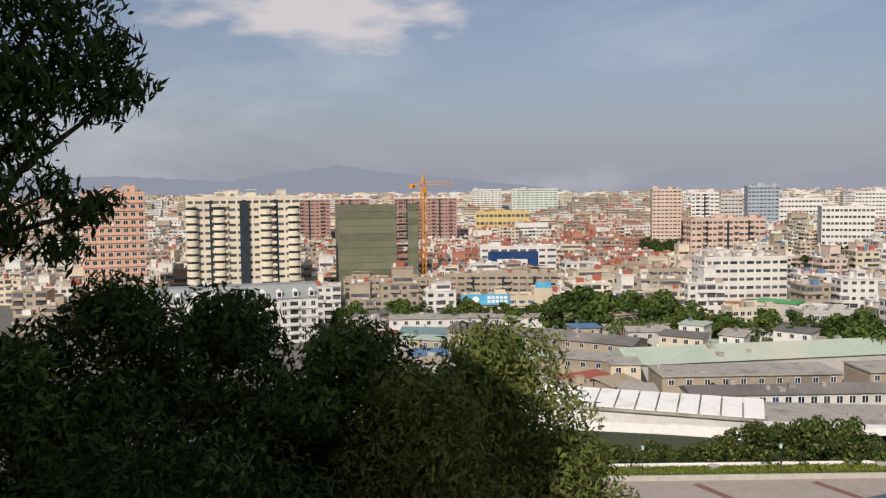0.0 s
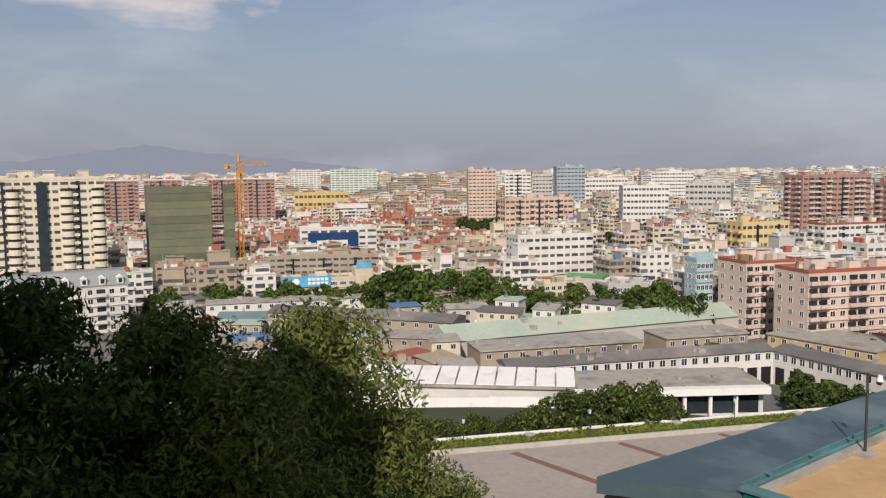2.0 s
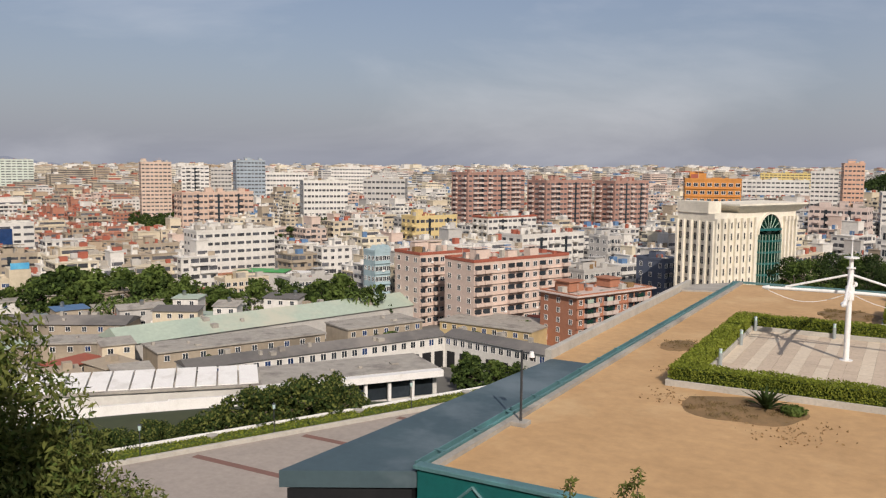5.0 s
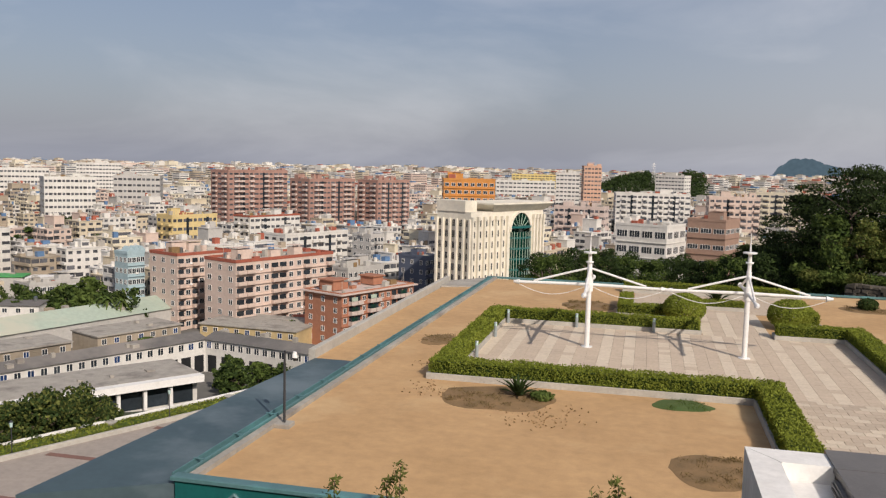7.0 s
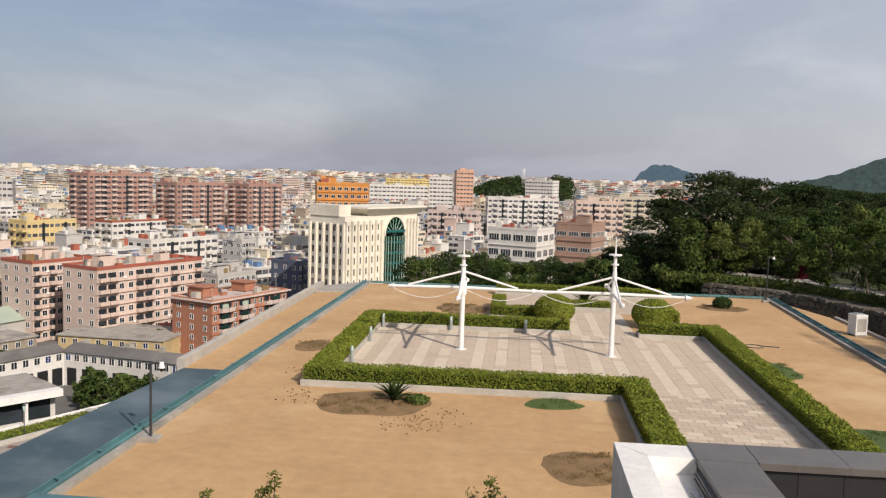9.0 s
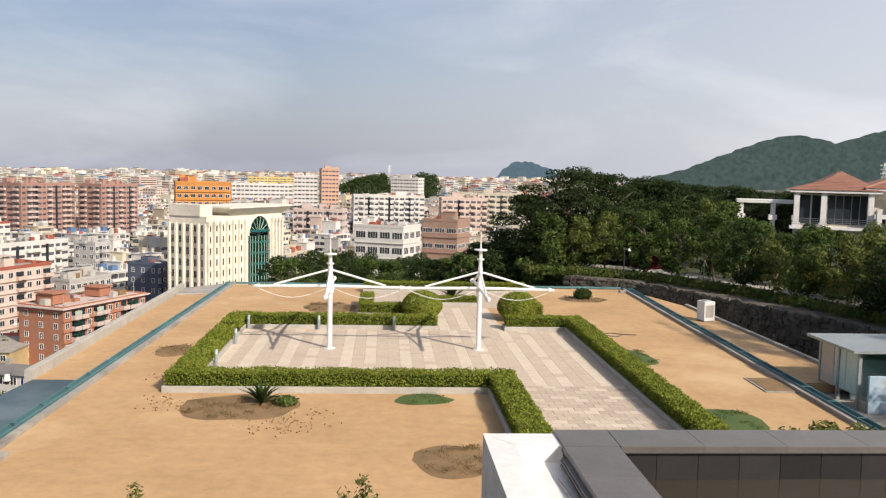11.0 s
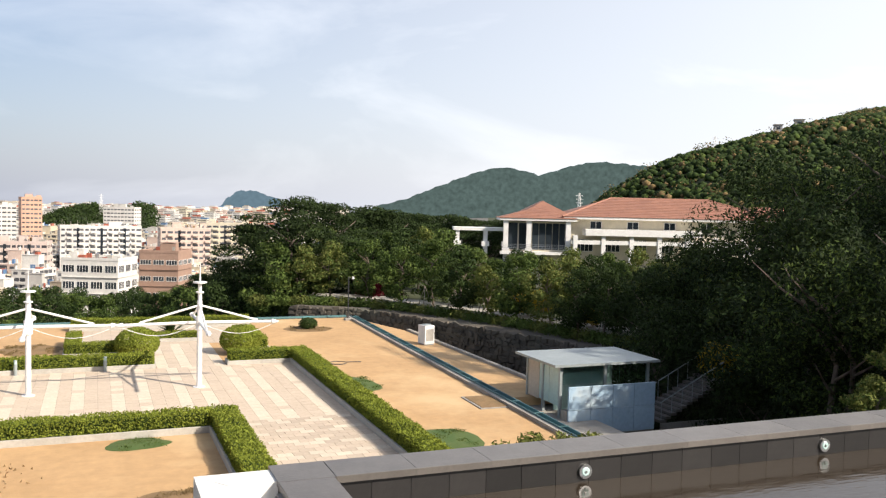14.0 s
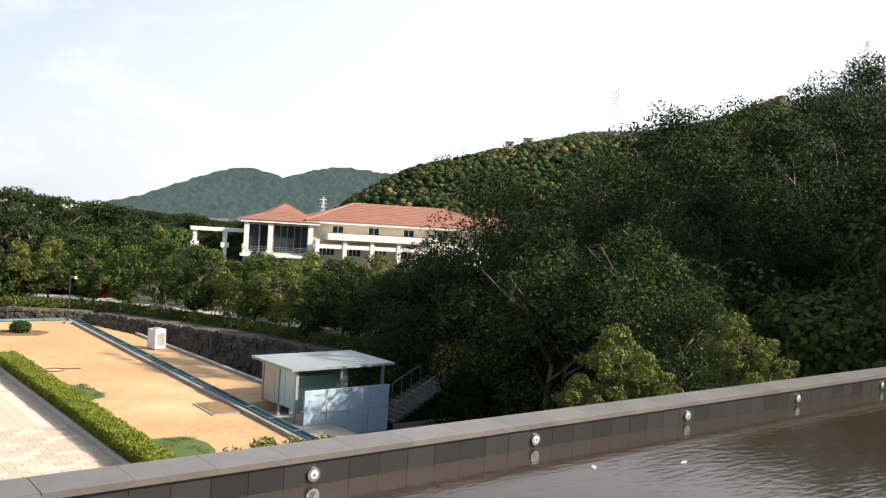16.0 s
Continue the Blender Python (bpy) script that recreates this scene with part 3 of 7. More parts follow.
slate = Shape().prism([(-16.75, 19.7), (-13.2, 21.7), (-12.95, 21.95), (-12.72, 38.0), (-15.2, 38.0)], -0.55, -0.02)
solid("roof_sheet", slate, [M["slate"]], "blue-grey painted sheet roof along the garden", "roof")
solid("wall_under_sheet", Shape().prism([(-16.6, 19.9), (-13.25, 21.75), (-12.75, 38), (-15.1, 66.9), (-15.25, 38.0)], -26, -0.62), M["black"], "black wall below the sheet roof", "wall")
solid("wall_garden_west", Shape().prism([(-12.82, 21.9), (-12.55, 21.9), (-11.85, 69.6), (-12.12, 69.6)], -0.02, 0.16), M["concrete"], "weathered concrete kerb along the garden", "wall")


def rail_run(label, x0, y0, x1, y1, width=0.2, z0=0.0, z1=0.2):
    d = (Vector((x1, y1, 0)) - Vector((x0, y0, 0)))
    L = d.length
    at = Matrix.Translation((x0, y0, 0)) @ Matrix.Rotation(math.atan2(d.y, d.x), 4, "Z")
    ob = thing("edge_trough", label, "gutter", at, "teal edge troughs")
    part("base", Shape().box(0, L, -width / 2, width / 2, z0, z0 + 0.08), M["teal"], ob)
    part("flange", Shape().box(0, L, width / 2 - 0.05, width / 2, z0 + 0.08, z1, bevel=0.01), M["teal"], ob)
    part("flange", Shape().box(0, L, -width / 2, -width / 2 + 0.05, z0 + 0.08, z1, bevel=0.01), M["teal"], ob)
    n = int(L / 2.4)
    for i in range(n):
        part("bracket", Shape().box((i + 0.5) * L / n - 0.04, (i + 0.5) * L / n + 0.04, -width / 2 - 0.03, width / 2 + 0.03, z1, z1 + 0.02), M["teal"], ob)
    return ob


rail_run("teal painted steel trough along the western garden edge", -13.05, 21.9, -12.3, 69.6, 0.36, 0.0, 0.24)
rail_run("teal painted steel trough along the eastern garden edge", 18.3, 23.0, 20.15, 69.4, 0.42, 0.0, 0.26)
rail_run("teal painted steel edge along the far side of the garden", -12.7, 69.75, 19.7, 69.75, 0.3, 0.04, 0.18)
solid("trim_east", Shape().prism([(17.85, 22.3), (18.09, 22.3), (19.94, 69.4), (19.7, 69.4)], -0.3, 0.17), M["concrete"], "dark concrete strip beside the trough", "wall")
solid("roof_strip_east", Shape().prism([(19.1, 38.4), (22.5, 38.4), (22.2, 61.5), (20.35, 69.0)], -0.5, -0.05), M["sand"], "narrow sandy strip on the east side", "ground")
solid("kerb_east", Shape().prism([(22.5, 38.4), (22.75, 38.4), (22.45, 61.5), (22.2, 61.5)], -1.2, 0.1), M["concrete"], "low concrete kerb at the strip's rim", "kerb")
# parapet in lengths along the west rim
for i in range(9):
    y0 = 38.0 + i * 3.2
    solid("parapet_west", Shape().box(-15.55 + 0.0, -15.22, y0, y0 + 3.19, -1.2, 0.42, bevel=0.03), M["kerb"], "weathered pale concrete parapet block", "parapet", group="parapet blocks on the west rim")
solid("slab_corner", Shape().prism([(-15.2, 63.5), (-12.75, 64.5), (-12.75, 69.6), (-15.2, 66.9)], -0.05, 0.06), M["concrete"], "stained concrete corner slab", "slab")
# teal front with crossed battens
front = thing("garden_front", "dark teal panelled front below the roof garden", "facade", pose(-13.0, 21.8, 0), kind="structure")
part("panel", Shape().box(0, 33, -0.12, 0.1, -3.2, 0.12), M["teal_dark"], front)
part("cap", Shape().box(-0.1, 33, -0.22, 0.2, 0.12, 0.24, bevel=0.02), M["teal"], front)
for i in range(11):
    x = 0.4 + i * 3.0
    part("batten", Shape().tube((x, -0.16, -1.5), (x + 1.5, -0.16, -0.1), 0.05, n=6), M["teal"], front)
    part("batten", Shape().tube((x + 3.0, -0.16, -1.5), (x + 1.5, -0.16, -0.1), 0.05, n=6), M["teal"], front)

# bare and grassy patches, slightly proud of the sand
def patch(x, y, rx, ry, material, label, seed):
    rng = random.Random(seed)
    n = 26
    w = [rng.uniform(0.78, 1.12) for _ in range(n)]
    w = [(w[i] + w[i - 1] + w[(i + 1) % n]) / 3 for i in range(n)]
    s = Shape()
    ring = [(x + rx * w[i] * math.cos(math.tau * i / n), y + ry * w[i] * math.sin(math.tau * i / n), 0.004) for i in range(n)]
    inner = [(x + 0.8 * rx * w[i] * math.cos(math.tau * i / n), y + 0.8 * ry * w[i] * math.sin(math.tau * i / n), 0.045) for i in range(n)]
    s.add(ring + inner + [(x, y, 0.07)], [(i, (i + 1) % n, n + (i + 1) % n, n + i) for i in range(n)] + [(n + i, n + (i + 1) % n, 2 * n) for i in range(n)])
    solid("ground_patch", s, material, label, "ground", smooth=True)
    k = int(rx * ry * 420)
    tuft = leaf_cloud("tuft", [(x + rng.uniform(-0.75, 0.75) * rx, y + rng.uniform(-0.75, 0.75) * ry, 0.06, 0.3, 0.05) for _ in range(26)], k, 0.13, M["leaf_dry"] if material is M["dry"] else M["leaf_mid"], seed, -1.2, 0.16, 0.1)
    tagged(new("grass_tufts", tuft), "sparse grass tufts on the patch", "grass", kind="stuff")


patch(-5.6, 33.7, 2.5, 2.0, M["dry"], "round patch of dry brown grass and litter", 1)
patch(1.7, 34.9, 1.2, 0.95, M["grass"], "small patch of green ground cover", 2)
patch(2.4, 27.4, 1.4, 1.75, M["dry"], "oval patch of withered brown grass", 3)
patch(12.9, 43.5, 1.35, 2.1, M["grass"], "patch of green ground cover beside the hedge", 4)
patch(13.2, 31.6, 1.7, 2.2, M["grass"], "patch of dark green ground cover in shade", 5)
patch(15.1, 63.8, 1.9, 1.6, M["dry"], "round brown bed with a small shrub", 6)
patch(-10.6, 44.2, 1.0, 1.6, M["dry"], "brown withered patch near the edge", 7)
patch(-3.6, 58.5, 2.0, 2.4, M["dry"], "round brown bed behind the hedge", 8)
blade_plant(-4.8, 34.1, 0.05, 1.0, 46, "dark green agave with stiff narrow leaves", M["leaf_dark"])
blade_plant(4.9, 61.0, 0.3, 1.3, 34, "spiky dark green agave behind the clipped bushes", M["leaf_dark"])
sh = thing("shrub", "small dark round shrub in the brown bed", "bush", pose(15.1, 63.8, 0))
part("crown", leaf_cloud("leaves", [(0, 0, 0.4, 0.7, 0.45)], 1500, 0.16, M["leaf_dark"], 77, 0, 0.5, 0.5), None, sh)
sh = thing("shrub", "low grey-green weed beside the agave", "bush", pose(-3.8, 33.9, 0))
part("crown", leaf_cloud("leaves", [(0, 0, 0.2, 0.5, 0.2)], 500, 0.14, M["leaf_mid"], 78, 0, 0.5, 0.3), None, sh)
litter = leaf_cloud("fallen_leaves", [(-8.6, 34.2, 0.02, 1.5, 0.01), (-3.5, 31.8, 0.02, 2.0, 0.01), (-9.5, 38.5, 0.02, 1.2, 0.01)], 260, 0.12, M["dry"], 79, 0, 0.6, 0.0)
tagged(new("fallen_leaves", litter), "brown fallen leaves scattered on the sand", "leaves", kind="stuff")

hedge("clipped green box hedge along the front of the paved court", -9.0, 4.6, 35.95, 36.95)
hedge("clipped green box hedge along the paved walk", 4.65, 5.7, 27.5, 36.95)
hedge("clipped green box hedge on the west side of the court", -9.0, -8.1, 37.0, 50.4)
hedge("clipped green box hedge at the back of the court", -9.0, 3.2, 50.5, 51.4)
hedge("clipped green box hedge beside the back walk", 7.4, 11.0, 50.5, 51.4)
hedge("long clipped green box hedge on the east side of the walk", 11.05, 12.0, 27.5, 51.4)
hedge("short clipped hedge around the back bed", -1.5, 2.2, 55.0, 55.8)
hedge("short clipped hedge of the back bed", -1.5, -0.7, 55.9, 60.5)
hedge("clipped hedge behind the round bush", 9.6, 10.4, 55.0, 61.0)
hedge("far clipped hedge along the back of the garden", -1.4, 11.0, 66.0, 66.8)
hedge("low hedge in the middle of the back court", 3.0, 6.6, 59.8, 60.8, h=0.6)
round_bush(2.5, 54.4, 1.25, "round clipped green bush at the back walk")
round_bush(8.6, 54.2, 1.25, "round clipped green bush beside the back walk")


def paving():
    """Stone plates of the court in pale and darker courses, over mortar, and brick-like courses on the walk."""
    bed = Shape().box(-8.0, 10.95, 37.1, 50.4, -0.02, 0.012).box(5.85, 10.95, 24.0, 37.1, -0.02, 0.012).box(3.4, 7.2, 50.4, 58.8, -0.02, 0.012).box(-0.6, 9.4, 58.8, 65.8, -0.02, 0.012)
    floor = solid("pavement", bed, M["joint"], "paved court of stone plates with pale stripes", "pavement")
    rng = random.Random(4)
    kinds = [M["paver"], M["paver_light"], M["paver_dark"]]
    plates = {}

    def plate(w, d, k):
        if (w, d, k) not in plates:
            plates[w, d, k] = Shape().box(0.006, w - 0.006, 0.006, d - 0.006, 0.01, 0.032, bevel=0.004).mesh("paver", [kinds[k]])
        return plates[w, d, k]

    count = 0
    y = 24.0
    row = 0
    while y < 36.9:
        off = 0.0 if row % 2 else -0.31
        x = 5.85 + off
        while x < 10.9:
            x0, x1 = max(x, 5.85), min(x + 0.62, 10.95)
            if x1 - x0 > 0.1 and count < 290:
                k = 0 if (row // 2) % 2 else rng.choice((0, 1, 1, 2))
                part("paver", plate(round(x1 - x0, 2), 0.44, k), None, floor, at=pose(x0, y, 0))
                count += 1
            x += 0.62
        y += 0.44
        row += 1
    rest = Shape()
    areas = [(-8.0, 10.95, 37.1, 50.4), (3.4, 7.2, 50.4, 58.8), (-0.6, 9.4, 58.8, 65.8)]
    for n, (x0, x1, y0, y1) in enumerate(areas):
        nx, ny = round((x1 - x0) / 0.6), round((y1 - y0) / 0.6)
        wx, wy = (x1 - x0) / nx, (y1 - y0) / ny
        for i in range(nx):
            stripe = i % 5 in (0, 2)
            for j in range(ny):
                if n == 2:
                    k = 2
                elif stripe:
                    k = 1 if rng.random() < 0.88 else 0
                else:
                    k = 0 if rng.random() < 0.9 else 2
                a, b = x0 + i * wx, y0 + j * wy
                rest.box(a + 0.006, a + wx - 0.006, b + 0.006, b + wy - 0.006, 0.01, 0.030 + rng.uniform(0, 0.004), k)
    ob = part("pavers", rest, kinds, floor, "stone plates with pale stripes")
    ob["kind"] = "stuff"


def mast(x, y, top, at_hub, label):
    """A white steel mast with four booms, their stays, two collars and a thin spike."""
    ob = thing("shade_mast", label, "mast", pose(x, y, 0.03), "white steel masts")
    part("pole", Shape().tube((0, 0, 0), (0, 0, 4.4), 0.135, 0.125, 16), M["steel_white"], ob, smooth=False)
    part("foot_plate", Shape().tube((0, 0, 0), (0, 0, 0.03), 0.3, 0.3, 16), M["steel_white"], ob)
    part("upper_pole", Shape().tube((0, 0, 4.4), (0, 0, top - 1.0), 0.1, 0.09, 14), M["steel_white"], ob)
    part("spike", Shape().tube((0, 0, top - 1.0), (0, 0, top), 0.05, 0.01, 8), M["steel_white"], ob)
    part("collar", Shape().tube((0, 0, top - 1.05), (0, 0, top - 0.98), 0.34, 0.34, 18), M["steel_white"], ob)
    part("collar", Shape().tube((0, 0, top - 1.55), (0, 0, top - 1.48), 0.2, 0.2, 18), M["steel_white"], ob)
    part("hub", Shape().tube((0, 0, at_hub - 0.35), (0, 0, at_hub + 0.3), 0.2, 0.2, 14), M["steel_white"], ob)
    for n, (dx, dy) in enumerate(((1, 0), (-1, 0), (0, 1), (0, -1))):
        e = Vector((dx * 3.85, dy * 3.85, at_hub - 0.05))
        boom = part("boom", Shape().tube((dx * 0.15, dy * 0.15, at_hub), e, 0.085, 0.075, 12), M["steel_white"], ob)
        part("end_fitting", Shape().tube(e - Vector((dx * 0.2, dy * 0.2, 0)), e + Vector((dx * 0.12, dy * 0.12, 0)), 0.14, 0.06, 10), M["steel_white"], boom)
        part("stay", Shape().tube((dx * 0.1, dy * 0.1, at_hub + 0.85), (dx * 2.9, dy * 2.9, at_hub + 0.05), 0.055, 0.055, 10), M["steel_white"], ob)
        if dx == 0:
            continue
        rope = Shape()
        pts = [Vector((dx * (3.8 - 3.6 * k / 8), dy * (3.8 - 3.6 * k / 8), at_hub - 0.12 - 0.5 * math.sin(math.pi * k / 8))) for k in range(9)]
        for p, q in zip(pts, pts[1:]):
            rope.tube(p, q, 0.016, n=5)
        part("slack_rope", rope, M["steel_white"], ob)
    return ob


mast(-2.78, 44.9, 6.0, 3.3, "white steel mast with four booms and slack ropes")
mast(5.07, 44.8, 6.35, 3.3, "taller white steel mast with four booms and slack ropes")


def bollard(x, y):
    ob = thing("bollard_light", "grey metal bollard light beside the hedge", "lamp", pose(x, y, 0.03), "bollard lights")
    part("post", Shape().tube((0, 0, 0), (0, 0, 0.62), 0.09, n=14), M["zinc"], ob)
    part("lens", Shape().tube((0, 0, 0.62), (0, 0, 0.76), 0.075, n=14), M["frost"], ob)
    part("cap", Shape().tube((0, 0, 0.76), (0, 0, 0.82), 0.1, 0.07, 14), M["zinc"], ob)


for x, y in ((-7.8, 50.2), (-3.74, 50.2), (0.67, 50.2), (-7.8, 45.8), (-7.8, 40.5)):
    bollard(x, y)


def camera_pole(x, y, h, label, dome=True, material="pole"):
    ob = thing("camera_pole", label, "pole", pose(x, y, 0), "poles with surveillance cameras")
    part("base", Shape().box(-0.28, 0.28, -0.28, 0.28, 0, 0.16, bevel=0.02), M["concrete"], ob)
    part("post", Shape().tube((0, 0, 0.16), (0, 0, h), 0.05, 0.04, 10), M[material], ob)
    part("arm", Shape().tube((0, 0, h - 0.08), (0.38, 0, h - 0.08), 0.025, n=8), M[material], ob)
    part("housing", Shape().tube((0.38, 0, h - 0.22), (0.38, 0, h - 0.02), 0.11, 0.07, 14), M["steel_white"], ob)
    part("lens_dome", Shape().tube((0.38, 0, h - 0.34), (0.38, 0, h - 0.22), 0.05, 0.1, 14), M["black"], ob)


camera_pole(-12.2, 27.6, 2.75, "dark slim pole with a white dome camera on the garden's edge")
camera_pole(19.4, 68.0, 3.6, "grey slim pole with a white camera at the far corner")

ac = thing("air_conditioner", "white outdoor air conditioning unit on the sandy strip", "air conditioner", pose(21.35, 55.1, -0.05, 0, 0, 12) @ Matrix.Diagonal((0.7, 0.8, 1.0, 1)))
part("casing", Shape().box(-0.55, 0.55, -0.55, 0.55, 0.08, 1.35, bevel=0.03), M["steel_white"], ac)
part("foot", Shape().box(-0.5, 0.5, -0.5, -0.4, 0, 0.08), M["zinc"], ac)
part("foot", Shape().box(-0.5, 0.5, 0.4, 0.5, 0, 0.08), M["zinc"], ac)
part("fan_guard", Shape().tube((0, 0, 1.35), (0, 0, 1.40), 0.42, 0.40, 20), M["zinc"], ac)
part("grille", Shape().box(-0.42, 0.42, -0.57, -0.55, 0.3, 1.1), M["kerb"], ac)

# hose loop and hatch on the sand
hose = Shape()
pts = [Vector((13.6 + 0.5 * math.cos(a) + (0.9 if a < 0.2 else 0), 49.5 + 0.5 * math.sin(a), 0.03)) for a in np.linspace(0, 5.8, 22)]
for p, q in zip(pts, pts[1:]):
    hose.tube(p, q, 0.025, n=6)
solid("garden_hose", hose, M["pole"], "dark garden hose lying in a loop on sand", "hose", kind="")
hatch = thing("floor_hatch", "flat grey metal hatch lying in the sand", "hatch", pose(18.1, 37.6, 0, 0, 0, -2))
part("frame", Shape().box(-1.1, 1.1, -1.3, 1.3, 0.0, 0.05, bevel=0.01), M["concrete"], hatch)
part("cover", Shape().box(-0.98, 0.98, -1.18, 1.18, 0.05, 0.07), M["dry"], hatch)

# ---- glass lift house on the east side ----
lift = thing("glass_pavilion", "small glass stair pavilion with flat grey metal roof", "pavilion", pose(0, 0, 0))
X0, X1, Y0, Y1, ZR = 20.75, 25.7, 35.6, 38.9, 2.0
part("roof", Shape().prism([(X0 - 0.5, Y0 - 0.35), (X1 + 0.5, Y0 - 0.35), (X1 + 0.5, Y1 + 0.5), (X0 - 0.5, Y1 + 0.5)], ZR, ZR + 0.12), M["zinc"], lift, "flat grey metal roof")
for x, y in ((X0, Y0), (X1, Y0), (X0, Y1), (X1, Y1), (X0, (Y0 + Y1) / 2), ((X0 + X1) / 2, Y0)):
    part("post", Shape().box(x - 0.07, x + 0.07, y - 0.07, y + 0.07, -2.5, ZR), M["zinc"], lift)
part("end_wall", Shape().box(X0 - 0.02, X0 + 0.06, Y1 - 1.2, Y1, 0.0, ZR - 0.04), M["paver_light"], lift, "beige end wall")
part("back_wall", Shape().box(X0 + 0.1, X1, Y1 - 0.15, Y1 - 0.05, -2, ZR - 0.3), M["frost"], lift, "pale green milky glass wall")
for i in range(2):
    part("pane", Shape().box(X0 - 0.01, X0 + 0.01, Y0 + 0.1 + i * 1.0, Y0 + 1.05 + i * 1.0, 0.05, ZR - 0.05), M["frost"], lift, "pale green milky pane")
for i in range(3):
    part("pane", Shape().box(X0 + 0.1 + i * 1.63, X0 + 1.68 + i * 1.63, Y0 - 0.01, Y0 + 0.01, 1.1, ZR - 0.05), M["clear"], lift, "clear glass pane")
part("inner_panel", Shape().box(X0 + 0.6, X0 + 3.2, Y0 + 1.6, Y0 + 1.7, -1.0, 1.3), M["frost"], lift, "white inner panel")
for i in range(4):
    part("cladding_panel", Shape().box(X0 + 0.05 + i * 1.22, X0 + 1.25 + i * 1.22, Y0 - 0.75, Y0 - 0.65, 0.02, 1.12, bevel=0.01), M["blue_panel"], lift, "pale blue cladding panel")
    part("cladding_panel", Shape().box(X0 + 0.05 + i * 1.22, X0 + 1.25 + i * 1.22, Y0 - 0.75, Y0 - 0.65, -1.2, 0.0, bevel=0.01), M["blue_panel"], lift, "pale blue cladding panel")
part("plinth", Shape().box(X0, X1, Y0 - 0.64, Y0 - 0.1, -6, -0.05), M["concrete"], lift)
# stair behind the pavilion
stair = thing("outdoor_stair", "grey outdoor stair with thin metal railing", "stairs", pose(27.6, 37.0, -1.6))
for i in range(12):
    part("step", Shape().box(i * 0.34, i * 0.34 + 0.36, 0, 2.2, i * 0.17, i * 0.17 + 0.15, bevel=0.01), M["coping"], stair)
part("string", Shape().prism([(0, -0.1), (4.4, -0.1), (4.4, 0), (0, 0)], -0.35, 0.0), M["concrete"], stair)
for y in (0.05, 2.15):
    part("handrail", Shape().tube((0, y, 1.05), (4.1, y, 3.05), 0.03, n=8), M["zinc"], stair)
    for i in range(7):
        part("baluster", Shape().tube((0.1 + i * 0.65, y, i * 0.325), (0.1 + i * 0.65, y, 1.05 + i * 0.325), 0.02, n=6), M["zinc"], stair)

# ---- pool and lookout ----

WATER = 5.15
solid("pool_floor", Shape().box(3.3, 38, -20, 11.7, 4.2, 4.3), M["granite"], "dark floor of the pool", "floor")
solid("water", Shape().add([(3.25, -20, WATER), (38, -20, WATER), (38, 11.68, WATER), (3.25, 11.68, WATER)], [(0, 1, 2, 3)]), M["water"], "still brown pool water with faint ripples", "water")
solid("wall_pool_north", Shape().box(2.6, 38, 11.72, 12.3, -8, 5.55), M["concrete"], "concrete wall of the pool", "wall")
solid("wall_pool_west", Shape().box(2.6, 3.2, -3.5, 11.72, -8, 5.55), M["concrete"], "concrete side wall of the pool", "wall")
ledge = thing("white_ledge", "white painted concrete ledge with a shallow tray", "ledge", pose(0, 0, 0), kind="structure")
part("outer_rim", Shape().prism([(1.45, -3.5), (1.85, -3.5), (1.85, 11.75), (1.45, 12.3)], 4.6, 5.62), M["white"], ledge)
part("front_rim", Shape().prism([(1.45, 12.302), (1.86, 11.76), (2.52, 11.76), (2.52, 12.302)], 4.6, 5.62), M["white"], ledge)
part("tray", Shape().box(1.86, 2.56, -3.5, 11.75, 4.6, 5.38), M["white"], ledge)
part("stripped_cable", Shape().tube((2.3, 11.0, 5.4), (2.45, 8.4, 5.46), 0.02, n=6), M["kerb"], ledge)
for i in range(5):
    part("slate_strip", Shape().box(2.44 - 0.02 * (i % 2), 2.56, 8.0 + 0.1 * i, 11.45, 5.40 + 0.032 * i, 5.425 + 0.032 * i), M["coping"], ledge)
solid("lookout_deck", Shape().box(-3.0, 2.4, -3.5, 1.4, 7.6, 7.9), M["concrete"], "concrete lookout floor", "floor")
solid("wall_lookout", Shape().box(-3.0, 2.4, -3.5, 1.3, -6, 7.58), M["concrete"], "plain wall under the lookout", "wall")
# unseen mass, added and sized so its shadow covers the western trees
solid("wall_hall", Shape().box(-46, -6, -24, -3.8, -10, 20.0), M["concrete"], "unseen block added behind the lookout to cast shade", "wall")


